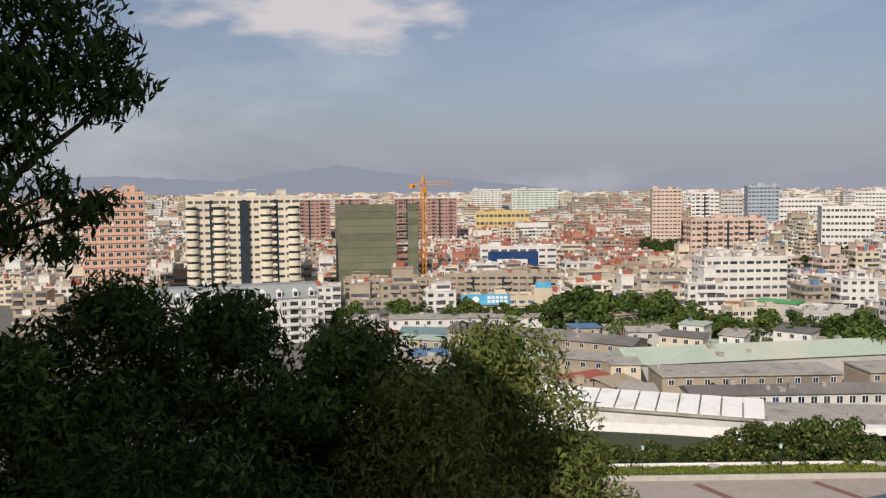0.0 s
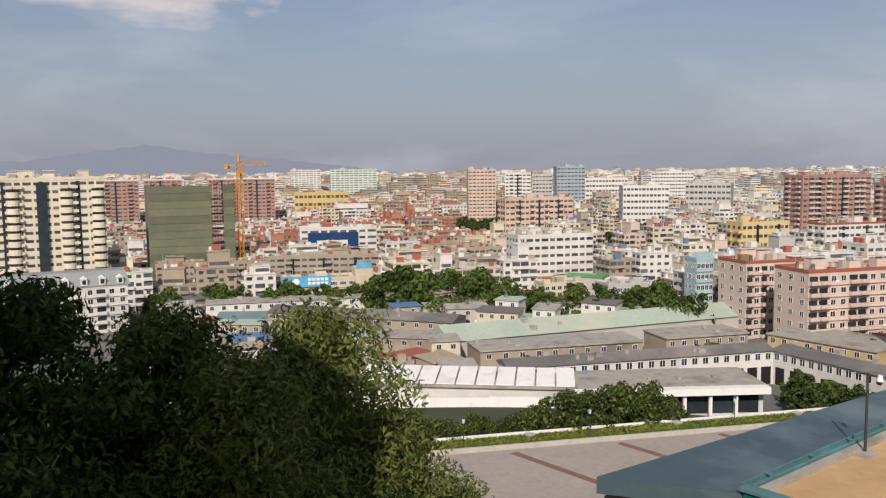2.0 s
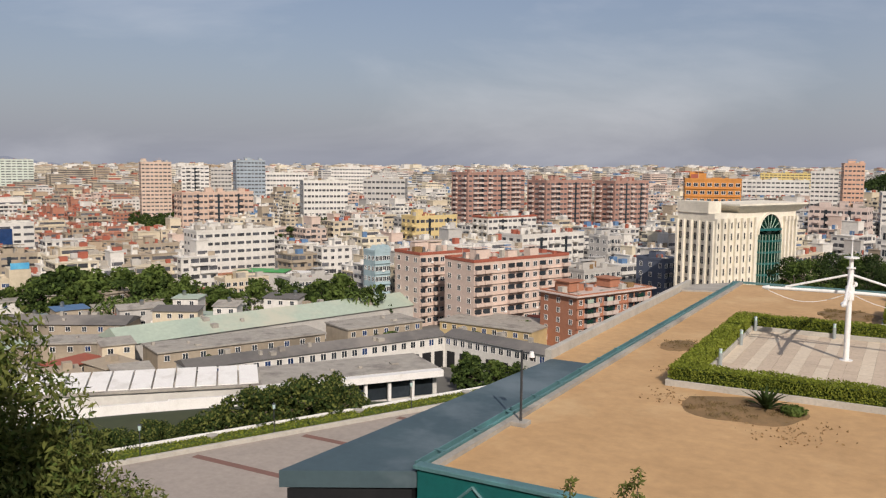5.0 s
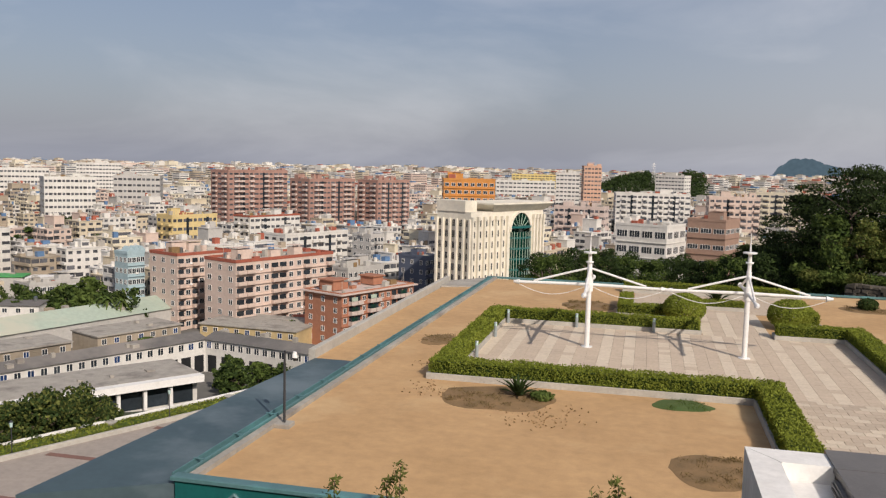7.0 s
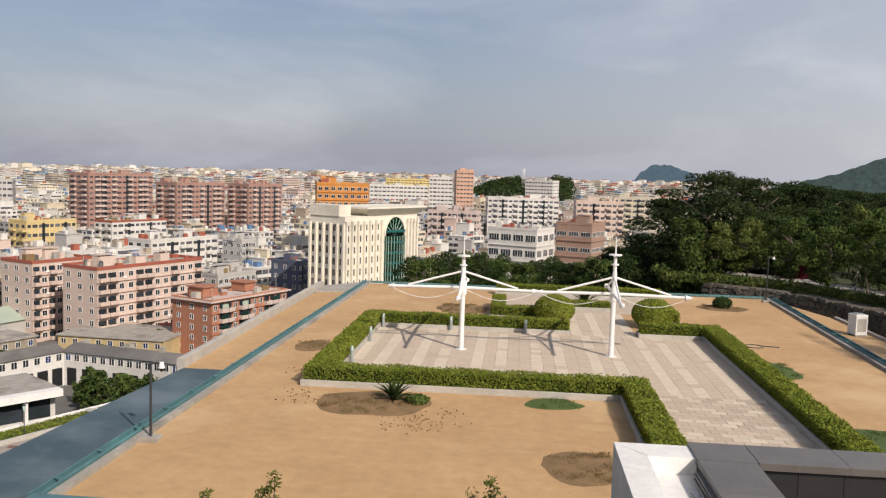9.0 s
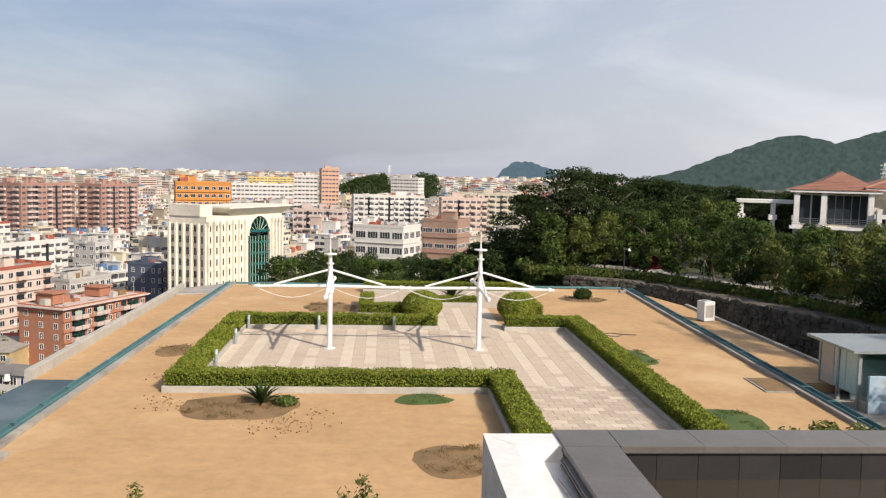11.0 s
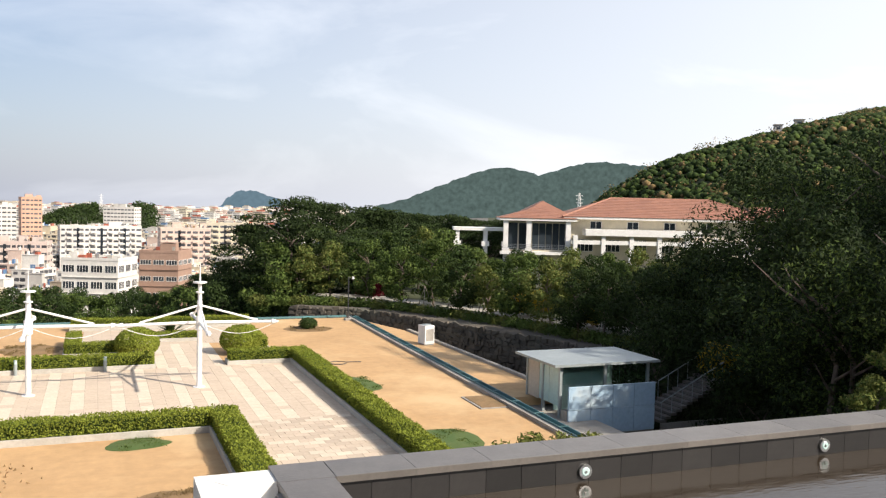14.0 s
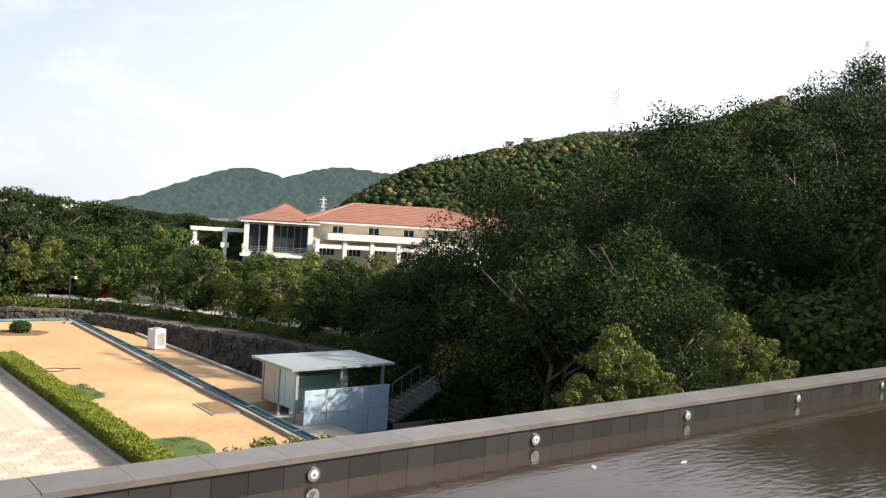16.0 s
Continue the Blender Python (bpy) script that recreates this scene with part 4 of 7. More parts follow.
def pool_edge():
    north = thing("pool_coping", "grey granite coping stones around the pool", "coping", pose(0, 0, 0), kind="structure")
    x = 3.26
    stone_mesh = Shape().box(0.001, 1.199, 0, 0.78, 0, 0.1, bevel=0.004).mesh("coping_stone", [M["coping"]])
    part("coping_stone", Shape().prism([(2.5, 12.4), (2.5, 11.62), (3.3, 11.62), (3.3, 12.4)], 5.551, 5.65), M["coping"], north)
    for i in range(28):
        part("coping_stone", stone_mesh, None, north, at=pose(3.31 + i * 1.2, 11.62, 5.551))
    side = Shape().box(0, 0.78, 0.001, 1.199, 0, 0.1, bevel=0.004).mesh("coping_stone", [M["coping"]])
    for i in range(12):
        part("coping_stone", side, None, north, at=pose(2.5, 11.61 - 1.2 * (i + 1), 5.551))
    tiles = thing("pool_wall_tiles", "dark polished granite tiles on the pool wall", "tiles", pose(0, 0, 0), kind="structure")
    tile = Shape().box(0.004, 0.596, 0, 0.03, -0.35, 0.545, bevel=0.004).mesh("tile", [M["granite"]])
    for i in range(58):
        part("tile", tile, None, tiles, at=pose(3.25 + i * 0.6, 11.69, 5.0))
    tile2 = Shape().box(0, 0.03, 0.004, 0.596, -0.35, 0.545, bevel=0.004).mesh("tile", [M["granite"]])
    for i in range(20):
        part("tile", tile2, None, tiles, at=pose(3.2, 11.68 - 0.6 * (i + 1), 5.0))
    for i in range(6):
        ob = thing("pool_lamp", "round steel pool lamp set in granite wall", "lamp", pose(2.35 + 0.02 + i * 4.98 + 5.0, 11.69, 5.32), "pool lamps")
        part("ring", Shape().tube((0, 0.0, 0), (0, -0.04, 0), 0.12, 0.115, 24), M["steel"], ob)
        part("lens", Shape().tube((0, -0.04, 0), (0, -0.05, 0), 0.075, 0.06, 20), M["frost"], ob)
        part("hub", Shape().tube((0, -0.05, 0), (0, -0.065, 0), 0.025, 0.02, 12), M["steel"], ob)
        for k in range(3):
            a = k * 2.094
            part("screw", Shape().tube((0.1 * math.cos(a), -0.04, 0.1 * math.sin(a)), (0.1 * math.cos(a), -0.047, 0.1 * math.sin(a)), 0.01, n=8), M["steel"], ob)


for x, y, L, a in ((8.9, 8.6, 0.35, 20), (12.4, 10.2, 0.3, 40), (14.3, 9.6, 0.28, 10), (22.0, 7.8, 0.3, 0)):
    solid("floating_leaf", Shape().prism([(-L / 2, 0), (0, -0.05), (L / 2, 0.01), (0.02, 0.06)], 0.0, 0.012), M["kerb"], "pale dry leaf floating on the water", "leaf", kind="", at=pose(x, y, WATER + 0.001, 0, 0, a))

# ---- city ----
WINDOWS = {}


def window_mesh(w, h, glass="pane", frame_mat="white", bars=1, hood=False):
    """A window: sill, raised frame with bars, and the glass behind it. It looks along -y from the wall's face."""
    key = (round(w, 2), round(h, 2), glass, frame_mat, bars, hood)
    if key not in WINDOWS:
        s = Shape()
        t = 0.08
        xs = [-w / 2 - t, -w / 2]
        for i in range(bars):
            x = -w / 2 + w * (i + 1) / (bars + 1)
            xs += [x - 0.035, x + 0.035]
        xs += [w / 2, w / 2 + t]
        zs = [-t, 0, h, h + t]
        n = len(xs)
        verts = [(x, -0.09, z) for z in zs for x in xs] + [(x, -0.02, z) for z in zs[1:3] for x in xs] + [(x, 0.03, z) for z in (zs[0], zs[3]) for x in (xs[0], xs[-1])]
        frame_faces, glass_faces = [], []
        for i in range(n - 1):
            for j in range(3):
                q = (j * n + i, j * n + i + 1, (j + 1) * n + i + 1, (j + 1) * n + i)
                if j == 1 and i % 2 == 1:
                    g = (4 * n + i, 4 * n + i + 1, 5 * n + i + 1, 5 * n + i)
                    glass_faces.append(g)
                    frame_faces += [(q[k], q[(k + 1) % 4], g[(k + 1) % 4], g[k]) for k in range(4)]
                else:
                    frame_faces.append(q)
        e = 6 * n
        frame_faces += [(0, e, e + 1, n - 1), (3 * n, 4 * n - 1, e + 3, e + 2), (0, 3 * n, e + 2, e), (n - 1, e + 1, e + 3, 4 * n - 1)]
        s.add(verts, frame_faces, 1)
        s.f += glass_faces
        s.m += [0] * len(glass_faces)
        WINDOWS[key] = s.mesh("window", [M[glass], M[frame_mat] if isinstance(frame_mat, str) else frame_mat])
    return WINDOWS[key]


BALCONIES = {}


def balcony_mesh(w, d, wall, roofed=False):
    key = (round(w, 2), d, wall.name, roofed)
    if key not in BALCONIES:
        s = Shape()
        x, i = w / 2, w / 2 - 0.12
        outer = [(-x, 0), (-x, -d), (x, -d), (x, 0)]
        inner = [(-i, 0), (-i, -d + 0.12), (i, -d + 0.12), (i, 0)]
        verts = [(*p, -0.14) for p in outer] + [(*p, 0.95) for p in outer] + [(*p, 0.95) for p in inner] + [(*p, 0.0) for p in inner]
        faces = [(3, 2, 1, 0), (12, 13, 14, 15)] + [(k, k + 1, 5 + k, 4 + k) for k in range(3)] + [(4 + k, 5 + k, 9 + k, 8 + k) for k in range(3)] + [(8 + k, 9 + k, 13 + k, 12 + k) for k in range(3)]
        s.add(verts, faces, 0)
        s.add([(-i, -0.02, 0.06), (i, -0.02, 0.06), (i, -0.02, 2.15), (-i, -0.02, 2.15)], [(0, 1, 2, 3)], 1)
        BALCONIES[key] = s.mesh("balcony", [wall, M["pane"]])
    return BALCONIES[key]


def window_rows(s, hx, hy, h, floors, bays, sides, k):
    fh = h / floors
    for f in range(floors):
        z0, z1 = f * fh + fh * 0.38, f * fh + fh * 0.74
        for i in range(bays):
            x = -hx + 2 * hx * (i + 0.5) / bays
            q = hx / bays * (0.62 + 0.25 * (i % 2))
            s.add([(x - q, -hy - 0.05, z0), (x + q, -hy - 0.05, z0), (x + q, -hy - 0.05, z1), (x - q, -hy - 0.05, z1)], [(0, 1, 2, 3)], k)
        for j in range(sides):
            y = -hy + 2 * hy * (j + 0.5) / sides
            q = hy / sides * 0.5
            s.add([(hx + 0.05, y - q, z0), (hx + 0.05, y + q, z0), (hx + 0.05, y + q, z1), (hx + 0.05, y - q, z1)], [(0, 1, 2, 3)], k)
            s.add([(-hx - 0.05, y + q, z0), (-hx - 0.05, y - q, z0), (-hx - 0.05, y - q, z1), (-hx - 0.05, y + q, z1)], [(0, 1, 2, 3)], k)


TANK = Shape().tube((0, 0, 0), (0, 0, 1.5), 0.6, 0.6, 10).tube((0, 0, 1.5), (0, 0, 1.8), 0.6, 0.1, 10).mesh("water_tank", [M["steel"]])
ACBOX = Shape().box(-0.42, 0.42, -0.35, 0.0, 0, 0.6).mesh("air_conditioner_box", [M["steel_white"]])
SITES = []
GRID = 66.0  # the streets run this way, degrees from +x


def apartment(label, b0, b1, reach, top, floors, bays, wall, depth=12.0, turn=0.0, roof=None, balconies=(), win=(1.5, 1.4), side_bays=3,
              glass="pane", trim=None, hood=False, name="apartment_house", base=CITY, clutter=3, bands=None, rails=None, gable=None, frame_mat="white", shops=False):
    """A block of flats whose front spans two bearings at some reach: walls, flat roof with parapet, floor bands, each window and balcony."""
    mid = (b0 + b1) / 2
    if -50 < mid < -14 and reach < 600:
        turn = GRID + mid
    span = 2 * reach * math.tan(radians(abs(b1 - b0) / 2))
    if span < depth:
        depth = span * 0.8
    w = max(5.0, (span - depth * math.sin(radians(abs(turn)))) / math.cos(radians(turn)))
    p = polar(mid, reach + depth / 2)
    SITES.append((p.x, p.y, max(w, depth) * 0.55 + 4))
    h = top - base
    ob = thing(name, label, "building", facing(mid, reach + depth / 2, base, turn))
    hx, hy = w / 2, depth / 2
    part("wall", Shape().box(-hx, hx, -hy, hy, 0, h - 0.9), wall, ob)
    rim = Shape()
    rim.box(-hx - 0.12, hx + 0.12, -hy - 0.12, -hy + 0.15, h - 0.9, h).box(-hx - 0.12, hx + 0.12, hy - 0.15, hy + 0.12, h - 0.9, h)
    rim.box(-hx - 0.12, -hx + 0.15, -hy + 0.15, hy - 0.15, h - 0.9, h).box(hx - 0.15, hx + 0.12, -hy + 0.15, hy - 0.15, h - 0.9, h)
    part("parapet", rim, trim or wall, ob)
    part("roof", Shape().box(-hx + 0.16, hx - 0.16, -hy + 0.16, hy - 0.16, h - 0.898, h - 0.75), roof or M["concrete"], ob)
    fh = (h - 1.0) / floors
    ww, wh = win
    step = w / bays
    wm = window_mesh(min(ww, step * 0.8), min(wh, fh * 0.62), glass, frame_mat, 1 if ww < 2 else 3, hood)
    rng = random.Random(int(abs(b0 * 100)) + floors)
    if reach > 345:
        s = Shape()
        window_rows(s, hx, hy, h - 1, floors, bays, side_bays, 0)
        part("window_band", s, M["pane_far"], ob)["kind"] = "stuff"
        if balconies:
            s = Shape()
            for f in range(1, floors):
                for i in balconies:
                    x = -hx + step * (i + 0.5)
                    s.box(x - step * 0.45, x + step * 0.45, -hy - 1.2, -hy - 0.06, f * fh - 0.1, f * fh + 0.9)
                if turn > 15:
                    for y in (-0.6, 0.45):
                        s.box(-hx - 1.2, -hx - 0.06, y * hy - 1.6, y * hy + 1.6, f * fh - 0.1, f * fh + 0.9)
            part("balcony_stack", s, rails or wall, ob)["kind"] = "stuff"
            # dark strips on the wall face paint the shade of gaps between flats
            shade_strips = Shape()
            for i in range(3, bays - 1, 4):
                shade_strips.box(-hx + step * i - 0.7, -hx + step * i + 0.7, -hy - 0.1, -hy - 0.02, 0, h - 1.5)
            part("light_shaft", shade_strips, M["pane"], ob, "dark flat strips painting the shade between flats")["kind"] = "stuff"
    for f in range(floors if reach <= 345 else 0):
        z = f * fh + fh * 0.3
        for i in range(bays):
            x = -hx + step * (i + 0.5)
            if i % bays in balconies or -1 in balconies:
                part("balcony", balcony_mesh(round(step * 0.9, 1), 1.25, rails or wall, rng.random() < 0.35), None, ob, at=pose(x, -hy, f * fh + 0.25))
            else:
                part("window", wm, None, ob, at=pose(x, -hy, z))
                if rng.random() < 0.06:
                    part("air_conditioner_box", ACBOX, None, ob, at=pose(x + min(ww, step * 0.8) / 2 + 0.3, -hy, z - 0.4))
        for i in range(side_bays):
            y = -hy + depth * (i + 0.5) / side_bays
            if turn <= 2:
                part("window", wm, None, ob, at=pose(hx, y, z, 0, 0, 90))
            if turn >= -2:
                part("window", wm, None, ob, at=pose(-hx, y, z, 0, 0, -90))
        if f and name == "apartment_house":
            part("floor_band", Shape().box(-hx - 0.25, hx + 0.25, -hy - 0.42, -hy, f * fh - 0.1, f * fh + 0.08).box(hx + 0.001, hx + 0.3, -hy, hy, f * fh - 0.1, f * fh + 0.08) if turn <= 2 else Shape().box(-hx - 0.25, hx + 0.25, -hy - 0.42, -hy, f * fh - 0.1, f * fh + 0.08), bands or wall, ob)
    for i in range(clutter):
        x, y = rng.uniform(-hx * 0.8, hx * 0.8), rng.uniform(-hy * 0.6, hy * 0.6)
        if i % 2 == 0:
            cw = rng.uniform(1.6, 3.0)
            part("stair_head", Shape().box(x - cw, x + cw, y - 1.5, y + 1.5, h - 0.75, h + rng.uniform(1.2, 2.4)).box(x - cw - 0.2, x + cw + 0.2, y - 1.7, y + 1.7, h + 2.4, h + 2.55), wall, ob)
        else:
            part("water_tank", TANK, None, ob, at=pose(x, y, h - 0.75))
    junk = Shape()
    for _ in range(int(w / 2.2)):
        x, y, q = rng.uniform(-hx * 0.92, hx * 0.92), rng.uniform(-hy * 0.85, hy * 0.8), rng.uniform(0.4, 1.5)
        junk.box(x - q, x + q, y - q * 0.6, y + q * 0.6, h - 0.75, h + rng.uniform(-0.3, 1.5), rng.randrange(4))
    for _ in range(int(w / 5)):
        x, y = rng.uniform(-hx * 0.9, hx * 0.9), rng.uniform(-hy * 0.8, hy * 0.8)
        junk.tube((x, y, h - 0.75), (x, y, h + rng.uniform(1.5, 3.2)), 0.07, n=4, k=3)
    part("roof_clutter", junk, [wall, M["concrete"], M["dry"] if rng.random() < 0.5 else REDROOF, M["kerb"]], ob)["kind"] = "stuff"
    if gable:
        for x in (-hx * 0.6, hx * 0.1, hx * 0.7):
            part("dormer", Shape().add([(x - 1.3, -hy - 0.2, h), (x + 1.3, -hy - 0.2, h), (x, -hy - 0.2, h + 1.6), (x - 1.3, 0, h), (x + 1.3, 0, h), (x, 0, h + 1.6)],
                                       [(0, 1, 2), (4, 3, 5), (0, 2, 5, 3), (1, 4, 5, 2), (3, 4, 1, 0)]), gable, ob)
    return ob


WHITE, CREAM, IVORY = paint(0.66, 0.64, 0.60), paint(0.60, 0.52, 0.39), paint(0.70, 0.63, 0.49)
GREYW, TAN, OLD = paint(0.47, 0.455, 0.43), paint(0.40, 0.31, 0.22), paint(0.37, 0.31, 0.235, 0.5)
PINK, BRICK, BROWN = paint(0.62, 0.49, 0.42), paint(0.40, 0.175, 0.105), paint(0.39, 0.23, 0.185)
PALE = paint(0.60, 0.49, 0.44)
SALMON, YELLOW, ORANGE = paint(0.62, 0.38, 0.27), paint(0.58, 0.44, 0.18), paint(0.58, 0.25, 0.06)
CYAN, NAVY, BLUEG = paint(0.36, 0.48, 0.52), paint(0.09, 0.11, 0.16), paint(0.32, 0.38, 0.43)
REDROOF = mat("red_roof_tile", (0.36, 0.10, 0.06), (0.28, 0.08, 0.05), 0.3, 0.8, bump=0.3)
DARKROOF = mat("dark_felt_roof", (0.11, 0.105, 0.10), (0.16, 0.15, 0.14), 0.1, 0.9, stain=(0.22, 0.2, 0.18))
GREENROOF = mat("pale_green_sheet_roof", (0.40, 0.47, 0.38), (0.34, 0.41, 0.34), 0.1, 0.6, stain=(0.45, 0.45, 0.36))
BLUEROOF = mat("blue_sheet_roof", (0.10, 0.19, 0.33), (0.08, 0.16, 0.29), 0.2, 0.5)

# high blocks in the west
apartment("salmon high-rise with rows of small windows", -85.03, -81.3, 340, 9.0, 17, 8, SALMON, 22, 0, clutter=5, side_bays=5, bands=SALMON)
tow = apartment("pale yellow twin high-rise with rounded balcony fronts", -78.99, -71.6, 350, 6.8, 16, 14, IVORY, 18, 4, balconies=(0, 3, 4, 9, 10, 13), clutter=7, side_bays=4, bands=IVORY, win=(2.0, 1.5))
# dark box on the front, painted as the shade of a stair recess
part("recess", Shape().box(-1.8, 1.8, -9.9, -9.0, 0, 47.5), M["pane"], tow, "dark strip painting the shade of a stair recess")


def rounded_bay(ob, x, y, r, floors, fh, wall):
    for f in range(floors):
        part("bay_ring", Shape().tube((x, y, f * fh + 0.0), (x, y, f * fh + 2.05), r, r, 14), wall, ob)
    part("bay_glass", Shape().tube((x, y, 0), (x, y, floors * fh), r - 0.2, r - 0.2, 14), M["pane"], ob)


for x in (-20, -9.5, 8.5, 19.5):
    rounded_bay(tow, x, -9.0, 2.4, 15, 3.0, IVORY)


def netted_tower():
    """A tower under construction: slabs and posts wrapped in green debris netting, with scaffold tubes."""
    net = mat("green_debris_net", (0.10, 0.125, 0.075), (0.16, 0.155, 0.10), 0.12, 0.9, bump=0.3, piece=0.25, stain=(0.14, 0.13, 0.10))
    ob = thing("unfinished_tower", "unfinished tower wrapped in dark green netting", "building", facing(-66.6, 388, CITY, 6))
    p = polar(-66.6, 392)
    SITES.append((p.x, p.y, 26))
    for i in range(14):
        part("net_sheet", Shape().box(-17.6, 8.0, -9.1, -8.9, i * 3.2 + 0.05, i * 3.2 + 3.14), net, ob)
        part("net_sheet", Shape().box(13.0, 17.6, -9.1, -8.9, i * 3.2 + 0.05, i * 3.2 + 3.14), net, ob)
        part("slab", Shape().box(-17.3, 17.3, -8.8, 8.8, i * 3.2 - 0.15, i * 3.2 + 0.1), M["concrete"], ob)
    part("side_net", Shape().box(17.6, 17.8, -9, 9, 0, 45), net, ob)
    part("side_net", Shape().box(-17.8, -17.6, -9, 9, 0, 45), net, ob)
    for i in range(5):
        part("scaffold_pole", Shape().tube((8.2 + i * 1.15, -9.0, 0), (8.2 + i * 1.15, -9.0, 46.5), 0.09, n=6), M["pole"], ob)
    for i in range(15):
        part("scaffold_ledger", Shape().tube((8.0, -9.0, i * 3.2 + 1), (13.0, -9.0, i * 3.2 + 1), 0.08, n=6), BRICK if i % 2 else M["pole"], ob)
    for i in range(8):
        part("starter_bar", Shape().tube((-16 + i * 4.5, -8.6, 44.8), (-16 + i * 4.5, -8.6, 46.4), 0.12, n=6), M["pole"], ob)


def tower_crane():
    yellow = mat("crane_yellow", (0.62, 0.26, 0.02), (0.55, 0.22, 0.02), 0.3, 0.5)
    ob = thing("tower_crane", "orange-yellow lattice tower crane beside the green tower", "crane", facing(-63.45, 385, CITY, 20))
    for i in range(23):
        s = Shape()
        z = i * 2.4
        for x, y in ((-0.9, -0.9), (0.9, -0.9), (0.9, 0.9), (-0.9, 0.9)):
            s.tube((x, y, z), (x, y, z + 2.38), 0.16, n=5)
        s.tube((-0.9, -0.9, z), (0.9, -0.9, z + 2.3), 0.1, n=5).tube((0.9, -0.9, z), (0.9, 0.9, z + 2.3), 0.1, n=5).tube((-0.9, 0.9, z), (-0.9, -0.9, z + 2.3), 0.1, n=5)
        part("mast_section", s, yellow, ob)
    part("cab", Shape().box(-0.9, 0.9, -2.4, -0.9, 49.5, 51.6), yellow, ob)
    part("cat_head", Shape().tube((0, 0, 55), (0, 0, 58.6), 0.7, 0.15, 4), yellow, ob)
    jib = Shape()
    for i in range(9):
        y = 1 + i * 1.6
        jib.tube((-0.6, y, 53.2), (-0.6, y + 1.6, 53.2), 0.12, n=5).tube((0.6, y, 53.2), (0.6, y + 1.6, 53.2), 0.12, n=5)
        jib.tube((0, y, 54.4), (0, y + 1.6, 54.4), 0.12, n=5).tube((-0.6, y, 53.2), (0, y + 0.8, 54.4), 0.08, n=5).tube((0, y + 0.8, 54.4), (0.6, y + 1.6, 53.2), 0.08, n=5)
    part("jib", jib, yellow, ob, at=pose(0, 0, 0, 0, 0, 215))
    part("counter_jib", Shape().box(-0.7, 0.7, -7, -0.9, 53.0, 53.5).box(-0.8, 0.8, -7, -5.2, 51.6, 53.0), yellow, ob, at=pose(0, 0, 0, 0, 0, 215))


netted_tower()
tower_crane()
man = apartment("white terrace block with grey mansard roof and dormers", -82.14, -70.53, 290, -27.0, 5, 18, WHITE, 14, 3, roof=DARKROOF, balconies=(2, 3, 9, 10, 15), clutter=0, win=(1.4, 1.5))
MANS = mat("grey_mansard_slate", (0.27, 0.29, 0.29), (0.22, 0.24, 0.24), 0.2, 0.7, bump=0.2)
part("mansard", Shape().add([(-30, -7.5, 15.2), (30, -7.5, 15.2), (29, -4.0, 19.6), (-29, -4.0, 19.6), (-30, 7.5, 15.2), (30, 7.5, 15.2), (29, 4, 19.6), (-29, 4, 19.6)],
                            [(0, 1, 2, 3), (5, 4, 7, 6), (3, 2, 6, 7), (4, 0, 3, 7), (1, 5, 6, 2)]), MANS, man)
for i in range(11):
    x = -27 + i * 5.4
    d = part("dormer", Shape().box(x - 0.9, x + 0.9, -7.6, -4.5, 15.6, 17.6).add([(x - 1.1, -7.8, 17.6), (x + 1.1, -7.8, 17.6), (x, -7.8, 18.5), (x - 1.1, -4.5, 17.6), (x + 1.1, -4.5, 17.6), (x, -4.5, 18.5)], [(0, 1, 2), (0, 2, 5, 3), (1, 4, 5, 2)]), M["white"], man)
    part("pane", Shape().box(x - 0.6, x + 0.6, -7.64, -7.605, 15.9, 17.3), M["pane"], d)

# middle distance in the west and north-west
apartment("old beige flats with dark stained balconies", -68.92, -62.77, 365, -28.8, 5, 12, OLD, 11, 3, roof=REDROOF, balconies=(1, 2, 5, 6, 9, 10), clutter=6)
apartment("old grey-beige flats with water stains", -61.74, -54.5, 372, -28.0, 5, 14, OLD, 11, 0, balconies=(2, 7, 12), clutter=7)
apartment("long old ochre flats with caged balconies", -54.0, -50.2, 380, -27.6, 5, 9, TAN, 11, 5, balconies=(1, 3, 5, 7), clutter=5)
apartment("long old ochre flats with laundry balconies", -50.1, -46.2, 388, -27.2, 5, 9, OLD, 11, -3, balconies=(0, 2, 4, 6, 8), clutter=5)
blue = apartment("white office block with blue glass inset", -59.83, -54.6, 480, -23.6, 5, 8, WHITE, 14, 6, glass="pane_blue", win=(2.6, 1.8), clutter=2)
part("glass_band", Shape().box(-17, 11, -7.5, -7.05, 3.5, 15.8), M["pane_blue"], blue)
part("white_portal", Shape().box(-12, 5, -8.0, -7.5, 3.0, 11.5), WHITE, blue)
for i in range(5):
    for j in range(2):
        part("window", window_mesh(1.8, 1.6, "pane", "white", 1), None, blue, at=pose(-10 + i * 3.3, -8.0, 4.5 + j * 3.4))
w7 = apartment("white seven-storey block with dark ribbon windows", -46.0, -40.15, 377, -20.6, 6, 10, WHITE, 15, 14, win=(3.0, 1.9), clutter=4, bands=WHITE, side_bays=4)
part("shop_front", Shape().box(-20, 20, -9.5, -7.6, 0, 3.4), BRICK, w7)
apartment("small cream building with arched white lattice roof", -44.13, -40.6, 317, -33.6, 3, 7, CREAM, 10, 12, clutter=1)
apartment("low white three-storey office", -40.1, -36.4, 305, -32.0, 3, 6, GREYW, 10, 4, win=(2.4, 1.4), clutter=1)
apartment("cyan and white narrow house with pointed top", -34.39, -32.6, 285, -20.5, 6, 4, CYAN, 9, 10, clutter=0, gable=CYAN)


